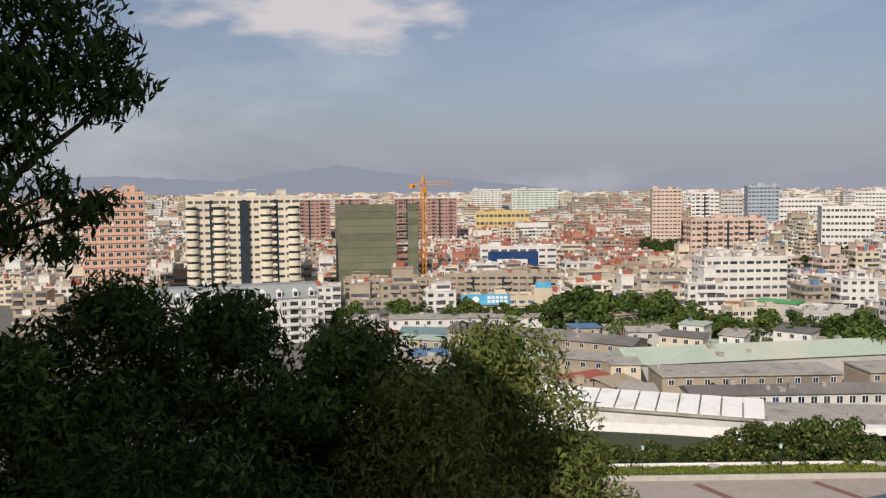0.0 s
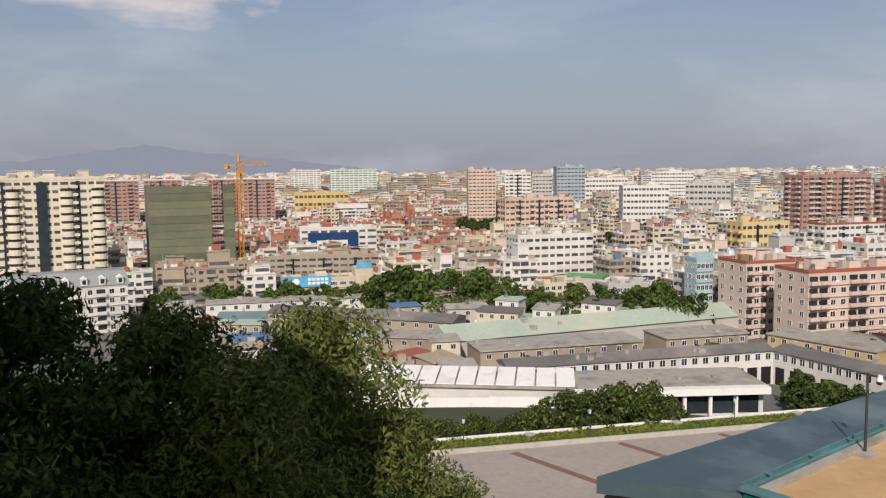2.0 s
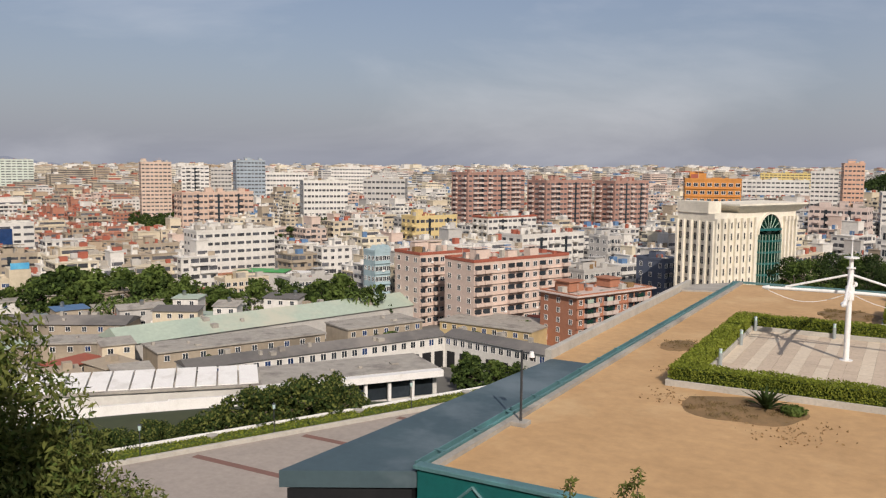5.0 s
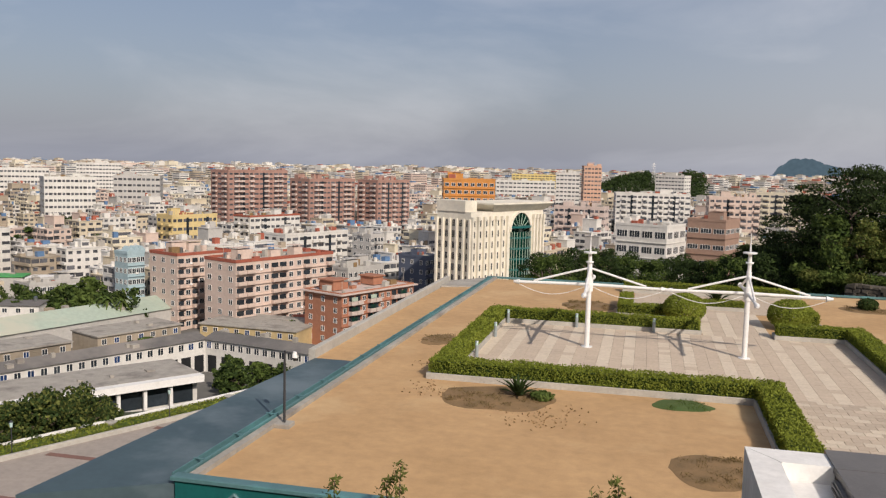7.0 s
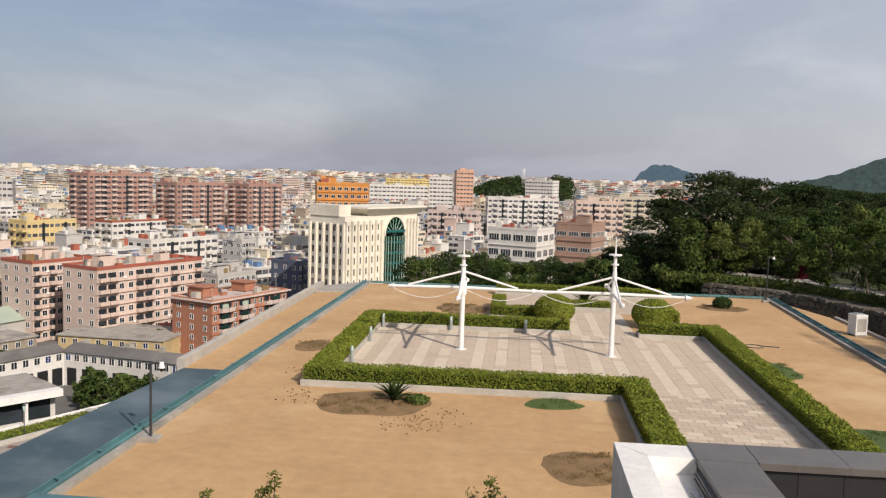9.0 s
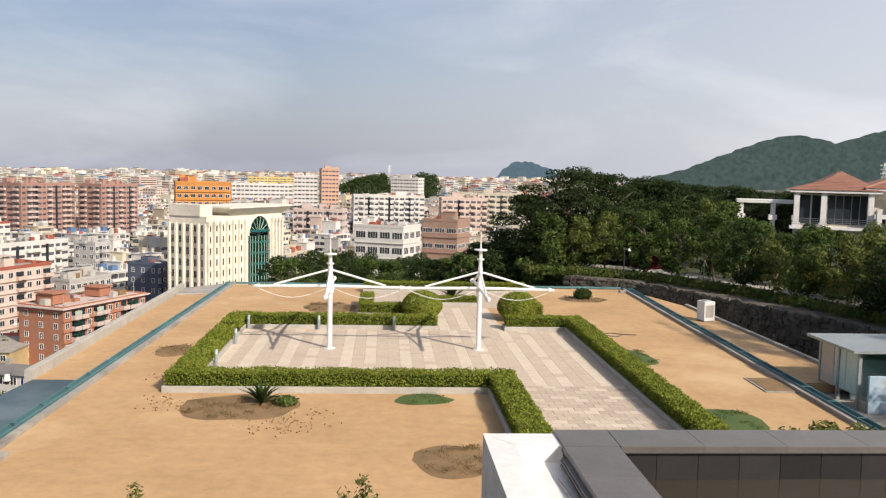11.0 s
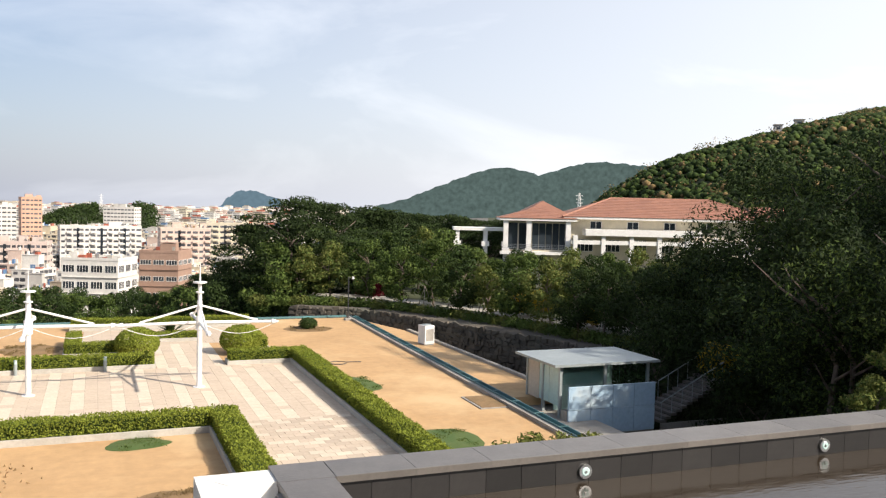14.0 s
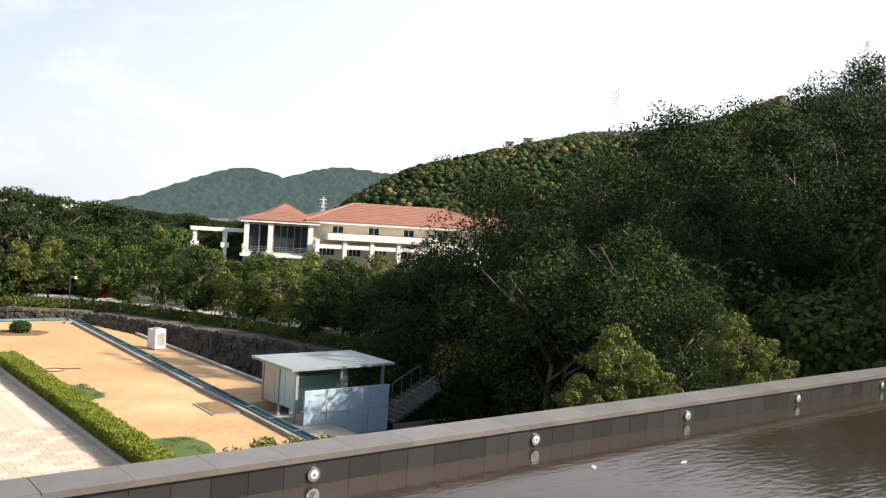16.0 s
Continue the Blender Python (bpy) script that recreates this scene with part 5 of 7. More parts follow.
def billboard_house():
    ob = apartment("low cream building with blue advertising board", -60.99, -55.4, 330, -32.6, 3, 9, CREAM, 12, 5, clutter=1, glass="pane_blue", win=(2.2, 1.2))
    part("tower", Shape().box(11.5, 18.5, -7.5, 3, 0, 13.0), CREAM, ob)
    sign = mat("blue_poster", (0.05, 0.30, 0.55), (0.12, 0.45, 0.66), 0.25, 0.5)
    part("board", Shape().box(-16.5, 2.0, -6.9, -6.4, 6.6, 10.6), sign, ob, "blue advertising board")
    for i in range(2):
        for j in range(5):
            part("lettering_bar", Shape().box(-6.5 + j * 1.6, -5.3 + j * 1.6, -6.95, -6.9, 7.4 + i * 1.5, 8.4 + i * 1.5), M["white"], ob)
    part("emblem", Shape().tube((-11, -6.97, 8.6), (-11, -6.9, 8.6), 1.3, 1.3, 18), M["white"], ob)
    part("roof_sign", Shape().box(12, 18, -7.6, -7.4, 13.0, 15.2), sign, ob)


billboard_house()
# middle distance in the north
pk = apartment("pink-beige six-storey flats with red tiled roof edge", -32.35, -27.2, 270, -19.2, 7, 8, PINK, 14, 16, balconies=(0, 2, 4, 6), roof=M["concrete"], trim=REDROOF, clutter=4)
apartment("pink-beige flats with long balconies and red roof edge", -28.92, -20.45, 256, -19.0, 7, 12, PINK, 14, 8, balconies=(0, 1, 4, 5, 8, 11), trim=REDROOF, clutter=5)
apartment("tall reddish-brown block with white balcony stacks", -28.52, -23.6, 520, 2.6, 15, 12, BROWN, 16, 6, balconies=(1, 2, 4, 7, 9, 10), clutter=6, rails=PALE)
apartment("tall reddish-brown block with pale balcony stacks", -23.5, -19.2, 500, -1.2, 14, 11, BROWN, 16, 0, balconies=(1, 2, 5, 8, 9), clutter=6, rails=PALE)
apartment("tall reddish-brown block with pale corner bays", -19.1, -15.6, 510, -1.3, 14, 9, BROWN, 16, -4, balconies=(1, 4, 7), clutter=6, rails=PALE)
rb = apartment("red-brown brick flats with green awnings on balconies", -22.5, -15.04, 234, -25.4, 6, 12, BRICK, 14, 12, balconies=(1, 2, 4, 5, 8, 9, 10), roof=M["concrete"], clutter=4, win=(1.1, 1.3), rails=PALE)
for f in range(1, 6):
    for i in (1, 4, 9):
        x = -15.0 + 2.5 * (i + 0.5)
        part("awning", Shape().box(x - 1.1, x + 1.1, -8.35, -8.28, f * 2.7 + 1.2, f * 2.7 + 2.3), M["pane_green"] if (i + f) % 3 else GREENROOF, rb, "green balcony glazing")
part("stair_tower", Shape().box(-13, -9, -2, 3, 17, 19.6).box(-13.5, -8.5, -2.5, 3.5, 19.6, 19.9), BRICK, rb)
part("stair_tower", Shape().box(3, 7, -2, 3, 17, 19.3).box(2.5, 7.5, -2.5, 3.5, 19.3, 19.6), BRICK, rb)
part("cornice", Shape().box(-15.9, 15.9, -7.9, 7.9, 16.4, 16.75), PALE, rb, "pale cornice below the parapet")
apartment("yellow school block with open galleries", -31.86, -28.1, 420, -17.4, 6, 9, paint(0.64, 0.50, 0.24), 12, 6, balconies=(-1,), clutter=2)
apartment("white flats with red window hoods", -27.1, -22.8, 430, -17.9, 7, 10, WHITE, 12, 4, clutter=4, trim=REDROOF, balconies=(2, 7))
apartment("white flats with wide terraces", -25.2, -19.6, 350, -19.6, 7, 10, WHITE, 13, 10, clutter=6, balconies=(1, 4, 5, 8))
apartment("grey-white flats with blue sheet roof", -19.4, -17.3, 325, -18.0, 8, 4, GREYW, 12, 10, roof=BLUEROOF, clutter=1, balconies=(1,))
apartment("grey and navy flats under dark roof", -16.3, -13.5, 290, -22.0, 6, 6, NAVY, 12, 0, clutter=2, balconies=(1, 3, 5))
apartment("pale two-storey house with arched hood and roof terrace", -21.4, -17.2, 285, -25.5, 5, 7, GREYW, 12, 12, clutter=3)
apartment("orange office block with rows of windows", -13.55, -9.95, 345, 3.5, 15, 8, ORANGE, 16, 4, clutter=3, win=(1.5, 1.2))


def hotel():
    """The cream tower: a lower window wing to the street, a finned front, a flared cornice and a green glass bow under an arch."""
    ob = thing("cream_tower", "cream tower with fins and arched green glass bow", "building", facing(-10.1, 264, CITY, 52))
    p = polar(-10.1, 264)
    SITES.append((p.x, p.y, 27))
    IV = paint(0.80, 0.745, 0.63)
    H, X, Y, fh = 40.6, 18.0, 6.5, 3.25
    part("wall", Shape().box(-X, X, -Y, Y, 0, H - 2.6), IV, ob)
    part("stair_head", Shape().box(-X - 0.3, -X + 5, -Y + 2, Y, H - 2.6, H + 0.6), IV, ob)
    part("cornice", Shape().add([(-8, -Y - 0.2, H - 2.6), (X + 0.2, -Y - 0.2, H - 2.6), (X + 0.2, Y, H - 2.6), (-8, Y, H - 2.6), (-11, -Y - 2.6, H - 0.5), (X + 2.2, -Y - 2.6, H - 0.5), (X + 2.2, Y, H - 0.5), (-11, Y, H - 0.5), (-11, -Y - 2.6, H), (X + 2.2, -Y - 2.6, H), (X + 2.2, Y, H), (-11, Y, H)],
                                [(0, 1, 5, 4), (1, 2, 6, 5), (2, 3, 7, 6), (3, 0, 4, 7), (4, 5, 9, 8), (5, 6, 10, 9), (6, 7, 11, 10), (7, 4, 8, 11), (8, 9, 10, 11)]), IV, ob, "flared cream cornice slab")
    wm, slim = window_mesh(1.0, 2.0, "pane", IV, 1), window_mesh(0.75, 1.9, "pane", IV, 0)
    for f in range(11):
        z = 1.2 + f * fh
        for y in (-5.3, -2.65, 0.0, 2.65, 5.3):
            part("window", wm, None, ob, at=pose(-X, y, z, 0, 0, -90))
        for x in (-16.4, -13.6, -10.8, -8.0, -5.2, -2.4):
            part("window", slim, None, ob, at=pose(x, -Y, z))
        for x in (13.4, 15.1, 16.8):
            part("window", slim, None, ob, at=pose(x, -Y, z))
    for x in (-17.7, -15.0, -12.2, -9.4, -6.6, -3.8, -1.0, 12.5, 14.25, 15.95, 17.7):
        part("fin", Shape().box(x - 0.32, x + 0.32, -Y - 0.75, -Y, 0, H - 5.2).box(x - 0.42, x + 0.42, -Y - 0.95, -Y, H - 5.2, H - 4.0), IV, ob)
    for y in (-6.3, -3.98, -1.32, 1.32, 3.98, 6.3):
        part("fin", Shape().box(-X - 0.7, -X, y - 0.32, y + 0.32, 0, H - 4.6), IV, ob)
    # bow of green glass between piers, under a half-round head
    cx, half, n, top = 5.9, 5.0, 12, H - 9.0
    ring = lambda r, q: [(cx + r * math.cos(math.pi * (1 + k / n)), -Y + q * math.sin(math.pi * (1 + k / n))) for k in range(n + 1)]
    arc = ring(half, 2.2)
    part("glass_bow", Shape().prism(arc, 0, top), M["pane_green"], ob, "green glass bow")
    for f in range(11):
        part("spandrel", Shape().prism(ring(half + 0.12, 2.32), f * fh + 0.2, f * fh + 0.75), M["teal_dark"], ob)
    for k in range(n + 1):
        part("mullion", Shape().tube((arc[k][0], arc[k][1] - 0.05, 0), (arc[k][0], arc[k][1] - 0.05, top), 0.09, n=5), GREENROOF, ob)
    head = lambda r: [(cx + r * math.cos(math.pi * k / 16), top + 1.15 * r * math.sin(math.pi * k / 16)) for k in range(17)]
    part("arched_window", Shape().add([(x, -Y - 0.06, z) for x, z in head(half)], [tuple(range(17))[::-1]]), M["pane_green"], ob)
    for k in range(1, 16, 2):
        x, z = head(half)[k]
        part("mullion", Shape().tube((cx, -Y - 0.1, top), (x, -Y - 0.1, z), 0.1, n=5), GREENROOF, ob)
    part("arch_trim", Shape().add([(x, -Y - 0.5, z) for x, z in head(half + 0.5)] + [(x, -Y - 0.5, z) for x, z in head(half)] + [(x, -Y - 0.02, z) for x, z in head(half + 0.5)],
                                  [(i, i + 1, 18 + i, 17 + i) for i in range(16)] + [(i + 1, i, 34 + i, 35 + i) for i in range(16)]), IV, ob)


hotel()
apartment("white modern villa block with wide dark windows", -1.95, 2.55, 300, -9.6, 6, 4, WHITE, 16, -24, win=(4.2, 2.2), clutter=2)
apartment("brown tiled modern block with ribbon window", 2.55, 5.8, 310, -7.6, 6, 3, paint(0.34, 0.22, 0.165), 14, -20, win=(4.4, 1.5), clutter=1)
apartment("pink and cream flats with stepped terraces", 3.6, 6.9, 470, -4.4, 11, 8, PINK, 14, 8, balconies=(1, 3, 5, 7), clutter=5)
apartment("cream flats with stacked balconies", 6.6, 9.6, 520, -2.6, 12, 7, IVORY, 14, -6, balconies=(1, 3, 5), clutter=4)
apartment("white high block with dark window strips", 0.43, 2.66, 760, 3.5, 15, 9, WHITE, 16, -20, clutter=3)
apartment("tan slim high-rise with small windows", -4.3, -3.0, 650, 10.0, 17, 5, SALMON, 14, 8, clutter=2)
apartment("white office block with dark glass", -5.95, -4.4, 700, 4.0, 14, 6, WHITE, 14, 0, clutter=2, win=(2.4, 1.6))
apartment("grey glass office tower with flat roof", -42.83, -40.75, 800, 8.0, 15, 8, BLUEG, 20, 10, glass="pane", win=(2.6, 1.8), clutter=3)
apartment("pale pink high-rise with small windows", -48.57, -46.6, 720, 6.2, 16, 7, paint(0.60, 0.46, 0.37), 18, 6, clutter=4)
apartment("white grid-fronted high-rise with balconies", -46.0, -44.3, 700, 3.6, 15, 6, WHITE, 16, 0, clutter=2, balconies=(1, 3))
apartment("grey curtain-walled office block", -44.2, -42.9, 720, 2.0, 14, 6, GREYW, 16, 0, clutter=2)
apartment("white slab block far in the city centre", -60.2, -58.2, 1300, 5.5, 15, 8, WHITE, 20, 4, clutter=2)
apartment("pale green office slab far in the city", -57.6, -54.5, 1250, 5.8, 14, 10, paint(0.56, 0.62, 0.55), 20, 4, clutter=2)
apartment("long yellow workshop with flat roof", -60.0, -56.4, 800, -13.5, 4, 12, YELLOW, 24, 2, clutter=3)
apartment("yellow and white long block", -8.9, -5.9, 1150, -2.8, 12, 12, paint(0.66, 0.52, 0.2), 18, 4, clutter=3)
apartment("white flats with wide stepped terraces", -2.2, 2.7, 560, -6.5, 10, 14, WHITE, 14, 8, balconies=(1, 3, 5, 8, 10, 12), clutter=6)
apartment("pale pink flats with long balconies", -6.0, -2.4, 470, -12.0, 8, 10, PALE, 13, -12, balconies=(1, 3, 6, 8), clutter=5)
apartment("long white works block with rows of windows", -10.0, -6.0, 850, -6.0, 9, 14, WHITE, 18, 5, clutter=3)
for k, (b0, b1) in enumerate(((-72.0, -69.6), (-69.3, -67.0), (-65.4, -63.4), (-63.2, -61.2))):
    apartment("red-brown and white high-rise with pointed gables", b0, b1, 700, 1.5, 15, 7, BROWN, 16, 0, balconies=(1, 5), clutter=0, gable=WHITE, trim=WHITE)
apartment("white factory block with ribbon windows", -38.6, -35.4, 640, -6.0, 8, 12, WHITE, 24, 8, win=(3.2, 1.5), clutter=3)
apartment("white factory hall with large grey side", -34.4, -31.4, 690, -5.5, 8, 10, GREYW, 26, -6, win=(3.4, 1.4), clutter=3)
apartment("long white works block with windows", -41, -38, 860, -4.0, 8, 14, WHITE, 26, 4, clutter=2, win=(3.0, 1.4))
apartment("pale slab block with ribbon windows", -36.5, -33.9, 900, 1.5, 12, 14, WHITE, 18, 0, clutter=4)
apartment("row of pink slab flats with balconies", -46.5, -41.5, 560, -11.5, 8, 14, paint(0.60, 0.44, 0.35), 14, 4, balconies=(2, 5, 8, 11), clutter=6)

# old works and sheds on the near edge of the plain
def shed(label, a, b, width, eave, ridge, wall, roof, n_win=0, win=(1.2, 1.3), name="shed", base=CITY, skylights=0, flat=False, win_z=None, arches=0):
    """A long building between two places on the ground: walls, windows along its front and a pitched or flat roof."""
    a, b = Vector((*a, base)), Vector((*b, base))
    d = b - a
    L = d.length
    rng2 = random.Random(int(L * 10))
    ob = thing(name, label, "building", Matrix.Translation(a) @ Matrix.Rotation(math.atan2(d.y, d.x), 4, "Z"))
    SITES.extend(((a + d * k).x, (a + d * k).y, width * 0.9 + 6) for k in (0.1, 0.3, 0.5, 0.7, 0.9))
    part("wall", Shape().box(0, L, 0, width, 0, eave), wall, ob)
    if flat:
        s = Shape().box(-0.3, L + 0.3, -0.5, width + 0.3, eave, eave + 0.35)
    else:
        s = Shape().add([(-0.4, -0.6, eave - 0.1), (L + 0.4, -0.6, eave - 0.1), (L + 0.4, width / 2, ridge), (-0.4, width / 2, ridge), (L + 0.4, width + 0.6, eave - 0.1), (-0.4, width + 0.6, eave - 0.1)],
                        [(0, 1, 2, 3), (3, 2, 4, 5), (0, 3, 5), (1, 4, 2)])
    rf = part("roof", s, roof, ob)
    if n_win:
        wm = window_mesh(win[0], win[1], "pane", "white", 1)
        rng = random.Random(n_win)
        wb = window_mesh(win[0], win[1], "pane_blue", "white", 1)
        for i in range(n_win):
            part("window", wb if rng.random() < 0.2 else wm, None, ob, at=pose(L * (i + 0.5) / n_win, 0, win_z or eave - win[1] - 0.7))
    for i in range(int(arches)):
        x = L * (i + 0.5) / arches
        # black slab on the solid wall paints the shade of an open arch
        part("opening", Shape().box(x - 1.3, x + 1.3, -0.04, 0.05, 0.1, 4.3), M["black"], ob)
    for i in range(int(L / 9)):
        x, y, q = rng2.uniform(1, L - 1), rng2.uniform(1, width - 1), rng2.uniform(0.3, 0.9)
        part("roof_vent", Shape().box(x - q, x + q, y - q, y + q, eave, (eave if flat else eave + (ridge - eave) * (1 - abs(y - width / 2) / (width / 2))) + rng2.uniform(0.5, 1.2)), M["concrete"], ob)
    for i in range(skylights):
        x = L * (i + 0.5) / skylights
        part("skylight", Shape().add([(x - 1.45, 0.2, eave + 0.5), (x + 1.45, 0.2, eave + 0.5), (x + 1.45, width * 0.9, eave + 1.5), (x - 1.45, width * 0.9, eave + 1.5), (x - 1.45, 0.2, eave + 0.36), (x + 1.45, 0.2, eave + 0.36), (x + 1.45, width * 0.9, eave + 0.36), (x - 1.45, width * 0.9, eave + 0.36)],
                                     [(0, 1, 2, 3), (0, 4, 5, 1), (1, 5, 6, 2), (2, 6, 7, 3), (3, 7, 4, 0)]), M["white"], ob)
    return ob


arc = shed("long white two-storey gallery building with dark roof", (-131.6, 127.7), (-102.8, 186.2), 8, 8.2, 9.4, WHITE, DARKROOF, 24, (1.3, 1.5), name="gallery_building", arches=18)
shed("white two-storey gallery wing with dark roof", (-102.8, 186.2), (-70, 178.5), 8, 8.2, 9.4, WHITE, DARKROOF, 14, (1.3, 1.5), name="gallery_building", arches=8)
shed("long shed with pale green corrugated roof", (-168, 142), (-135, 240), 15, 6.5, 9.5, GREYW, GREENROOF, 0)
shed("weathered beige workshop with flat stained roof", (-153, 139), (-134, 178), 12, 6.6, 7, OLD, M["concrete"], 10, flat=True)
shed("weathered workshop with flat concrete roof", (-131, 184), (-121, 206), 12, 6.8, 7, OLD, M["concrete"], 7, flat=True)
shed("ochre workshop with flat stained roof", (-117, 209), (-88, 207), 18, 6.8, 8, paint(0.55, 0.42, 0.22), M["concrete"], 9, flat=True)
shed("old two-storey row houses with patched roofs", (-240, 128), (-186, 158), 12, 7.0, 8.5, OLD, DARKROOF, 14)
shed("old low row houses with laundry and lean-tos", (-205, 122), (-172, 148), 10, 5.5, 6.8, OLD, M["concrete"], 10, flat=True)
shed("long white low hall with flat roof", (-272, 122), (-248, 172), 12, 6.0, 7, WHITE, M["concrete"], 14, flat=True)
shed("blue-green corrugated low shed", (-255, 118), (-222, 160), 10, 4.0, 5.5, GREYW, mat("bluegreen_sheet", (0.16, 0.24, 0.25), (0.12, 0.19, 0.2), 0.2, 0.6), 0)
shed("low white gatehouse building", (-196, 208), (-172, 232), 9, 6.0, 7, WHITE, M["concrete"], 6, flat=True)
shed("low red roofed hall", (-96, 224), (-80, 232), 8, 6.0, 7.5, BRICK, REDROOF, 6)

shed("market hall with bright green sheet roof", tuple(polar(-42.6, 350).xy), tuple(polar(-39.6, 344).xy), 9, 7.0, 8, GREYW, mat("bright_green_sheet", (0.07, 0.36, 0.10), (0.06, 0.30, 0.09), 0.2, 0.5), 0, flat=True)
shed("market hall with long white and red signboard", tuple(polar(-39.4, 344).xy), tuple(polar(-37.2, 340).xy), 8, 6.5, 8, BRICK, M["white"], 0, flat=True)


def shacks():
    """Small one- and two-storey houses, lean-tos and stores that fill the gaps of the old works."""
    rng = random.Random(31)
    walls = [OLD, TAN, GREYW, OLD, WHITE, CREAM]
    roofs = [M["concrete"], DARKROOF, OLD, GREYW, REDROOF, M["concrete"], DARKROOF, M["concrete"], OLD, GREENROOF, M["concrete"], BLUEROOF]
    made = []
    for _ in range(2600):
        b, r = rng.uniform(-69, -19), rng.uniform(172, 318)
        p = polar(b, r)
        w, d = rng.uniform(5, 13), rng.uniform(5, 8)
        if any((p.x - x) ** 2 + (p.y - y) ** 2 < (q * 0.62 + w * 0.45) ** 2 for x, y, q in SITES) or any((p.x - x) ** 2 + (p.y - y) ** 2 < 60 for x, y in made):
            continue
        if r < 228 and b > -46 or r < 196:
            continue
        if len(made) >= 130:
            break
        made.append((p.x, p.y))
        floors = rng.choice((1, 1, 2, 2, 3))
        h = floors * 2.9
        ob = thing("low_house", rng.choice(("weathered low house with patched flat roof", "small stained store with lean-to roof", "old low house with cluttered roof")), "building", facing(b, r, CITY, rng.choice((-18, 12, 8, 40)) + rng.uniform(-4, 4)), "low houses of the old works")
        hx, hy = w / 2, d / 2
        part("wall", Shape().box(-hx, hx, -hy, hy, 0, h), rng.choice(walls), ob)
        tilt = rng.uniform(0, 0.9)
        part("roof", Shape().add([(-hx - 0.4, -hy - 0.5, h), (hx + 0.4, -hy - 0.5, h), (hx + 0.4, hy + 0.4, h + tilt), (-hx - 0.4, hy + 0.4, h + tilt), (-hx - 0.4, -hy - 0.5, h + 0.2), (hx + 0.4, -hy - 0.5, h + 0.2), (hx + 0.4, hy + 0.4, h + tilt + 0.2), (-hx - 0.4, hy + 0.4, h + tilt + 0.2)],
                                    [(3, 2, 1, 0), (4, 5, 6, 7), (0, 1, 5, 4), (1, 2, 6, 5), (2, 3, 7, 6), (3, 0, 4, 7)]), rng.choice(roofs), ob)
        wm = window_mesh(1.2, 1.2, "pane", "white", 1)
        for f in range(floors):
            for i in range(max(1, int(w / 3.2))):
                part("window", wm, None, ob, at=pose(-hx + w * (i + 0.5) / max(1, int(w / 3.2)), -hy, f * 2.9 + 1.0))
        if rng.random() < 0.5:
            x = rng.uniform(-0.6, 0.6) * hx
            part("roof_store", Shape().box(x - 1, x + 1, -0.8, 1.2, h, h + 1.9), rng.choice(walls), ob)
        if rng.random() < 0.5:
            part("water_tank", TANK, None, ob, at=pose(rng.uniform(-0.6, 0.6) * hx, hy * 0.4, h + tilt * 0.6))
        if rng.random() < 0.4:
            x = rng.uniform(-0.5, 0.5) * hx
            part("washing", Shape().box(x - 1.2, x + 1.2, -hy - 0.75, -hy - 0.7, h * 0.5, h * 0.5 + 0.9), rng.choice((BRICK, M["white"], BLUEROOF, YELLOW)), ob)


shacks()

# ---- plaza with white hall ----
plaza = Shape().prism([(-90, 30), (-73.2, 64.8), (-66.5, 78.0), (-58.5, 93.6), (-50, 110), (-20, 110), (-20, 30)], -24.3, -23.98)
solid("pavement_plaza", plaza, M["plaza"], "wide pale paved plaza", "pavement")
for i in range(3):
    solid("pavement_band", Shape().prism([(-70 + i * 6, 68 + i * 12), (-50 + i * 6, 68 + i * 12), (-50 + i * 6, 69 + i * 12), (-70 + i * 6, 69 + i * 12)], -23.99, -23.97), M["plaza_red"], "dull red paving band across the plaza", "pavement")
KA, KB = Vector((-78, 55.5, -24)), Vector((-50, 109.5, -24))
KD = (KB - KA).normalized()
KN = Vector((-KD.y, KD.x, 0))
KM = Matrix.Translation(KA) @ Matrix.Rotation(math.atan2(KD.y, KD.x), 4, "Z")
KL = (KB - KA).length
solid("kerb_plaza", Shape().box(0, KL, 0, 0.5, 0, 0.55, bevel=0.05), M["kerb"], "pale stone kerb around the plaza", "kerb", at=KM)
solid("kerb_white", Shape().box(0, KL, 3.2, 3.5, 0, 0.95, bevel=0.03), M["white"], "white wall behind the plaza hedge", "wall", at=KM)
plz = leaf_cloud("leaves", [(k * 0.9, 1.8, 0.55, 0.95, 0.55) for k in range(int(KL / 0.9))], 16000, 0.26, M["leaf_hedge"], 8, 0, 0.6, 0.7, M["leaf_olive"])
ob = thing("hedge", "clipped yellow-green hedge along the plaza kerb", "hedge", KM)
part("leaves", plz, None, ob)
part("core", Shape().box(0, KL, 1.1, 2.5, 0.0, 0.8), M["leaf_mid"], ob)


def street_lamp(p, label="black street lamp with a white lantern"):
    ob = thing("street_lamp", label, "lamp", Matrix.Translation(p), "street lamps of the plaza")
    part("base", Shape().tube((0, 0, 0), (0, 0, 0.5), 0.16, 0.1, 10), M["pole"], ob)
    part("post", Shape().tube((0, 0, 0.5), (0, 0, 3.4), 0.06, 0.05, 8), M["pole"], ob)
    part("lantern", Shape().tube((0, 0, 3.4), (0, 0, 3.95), 0.14, 0.2, 8), M["frost"], ob)
    part("cap", Shape().tube((0, 0, 3.95), (0, 0, 4.15), 0.24, 0.04, 8), M["pole"], ob)


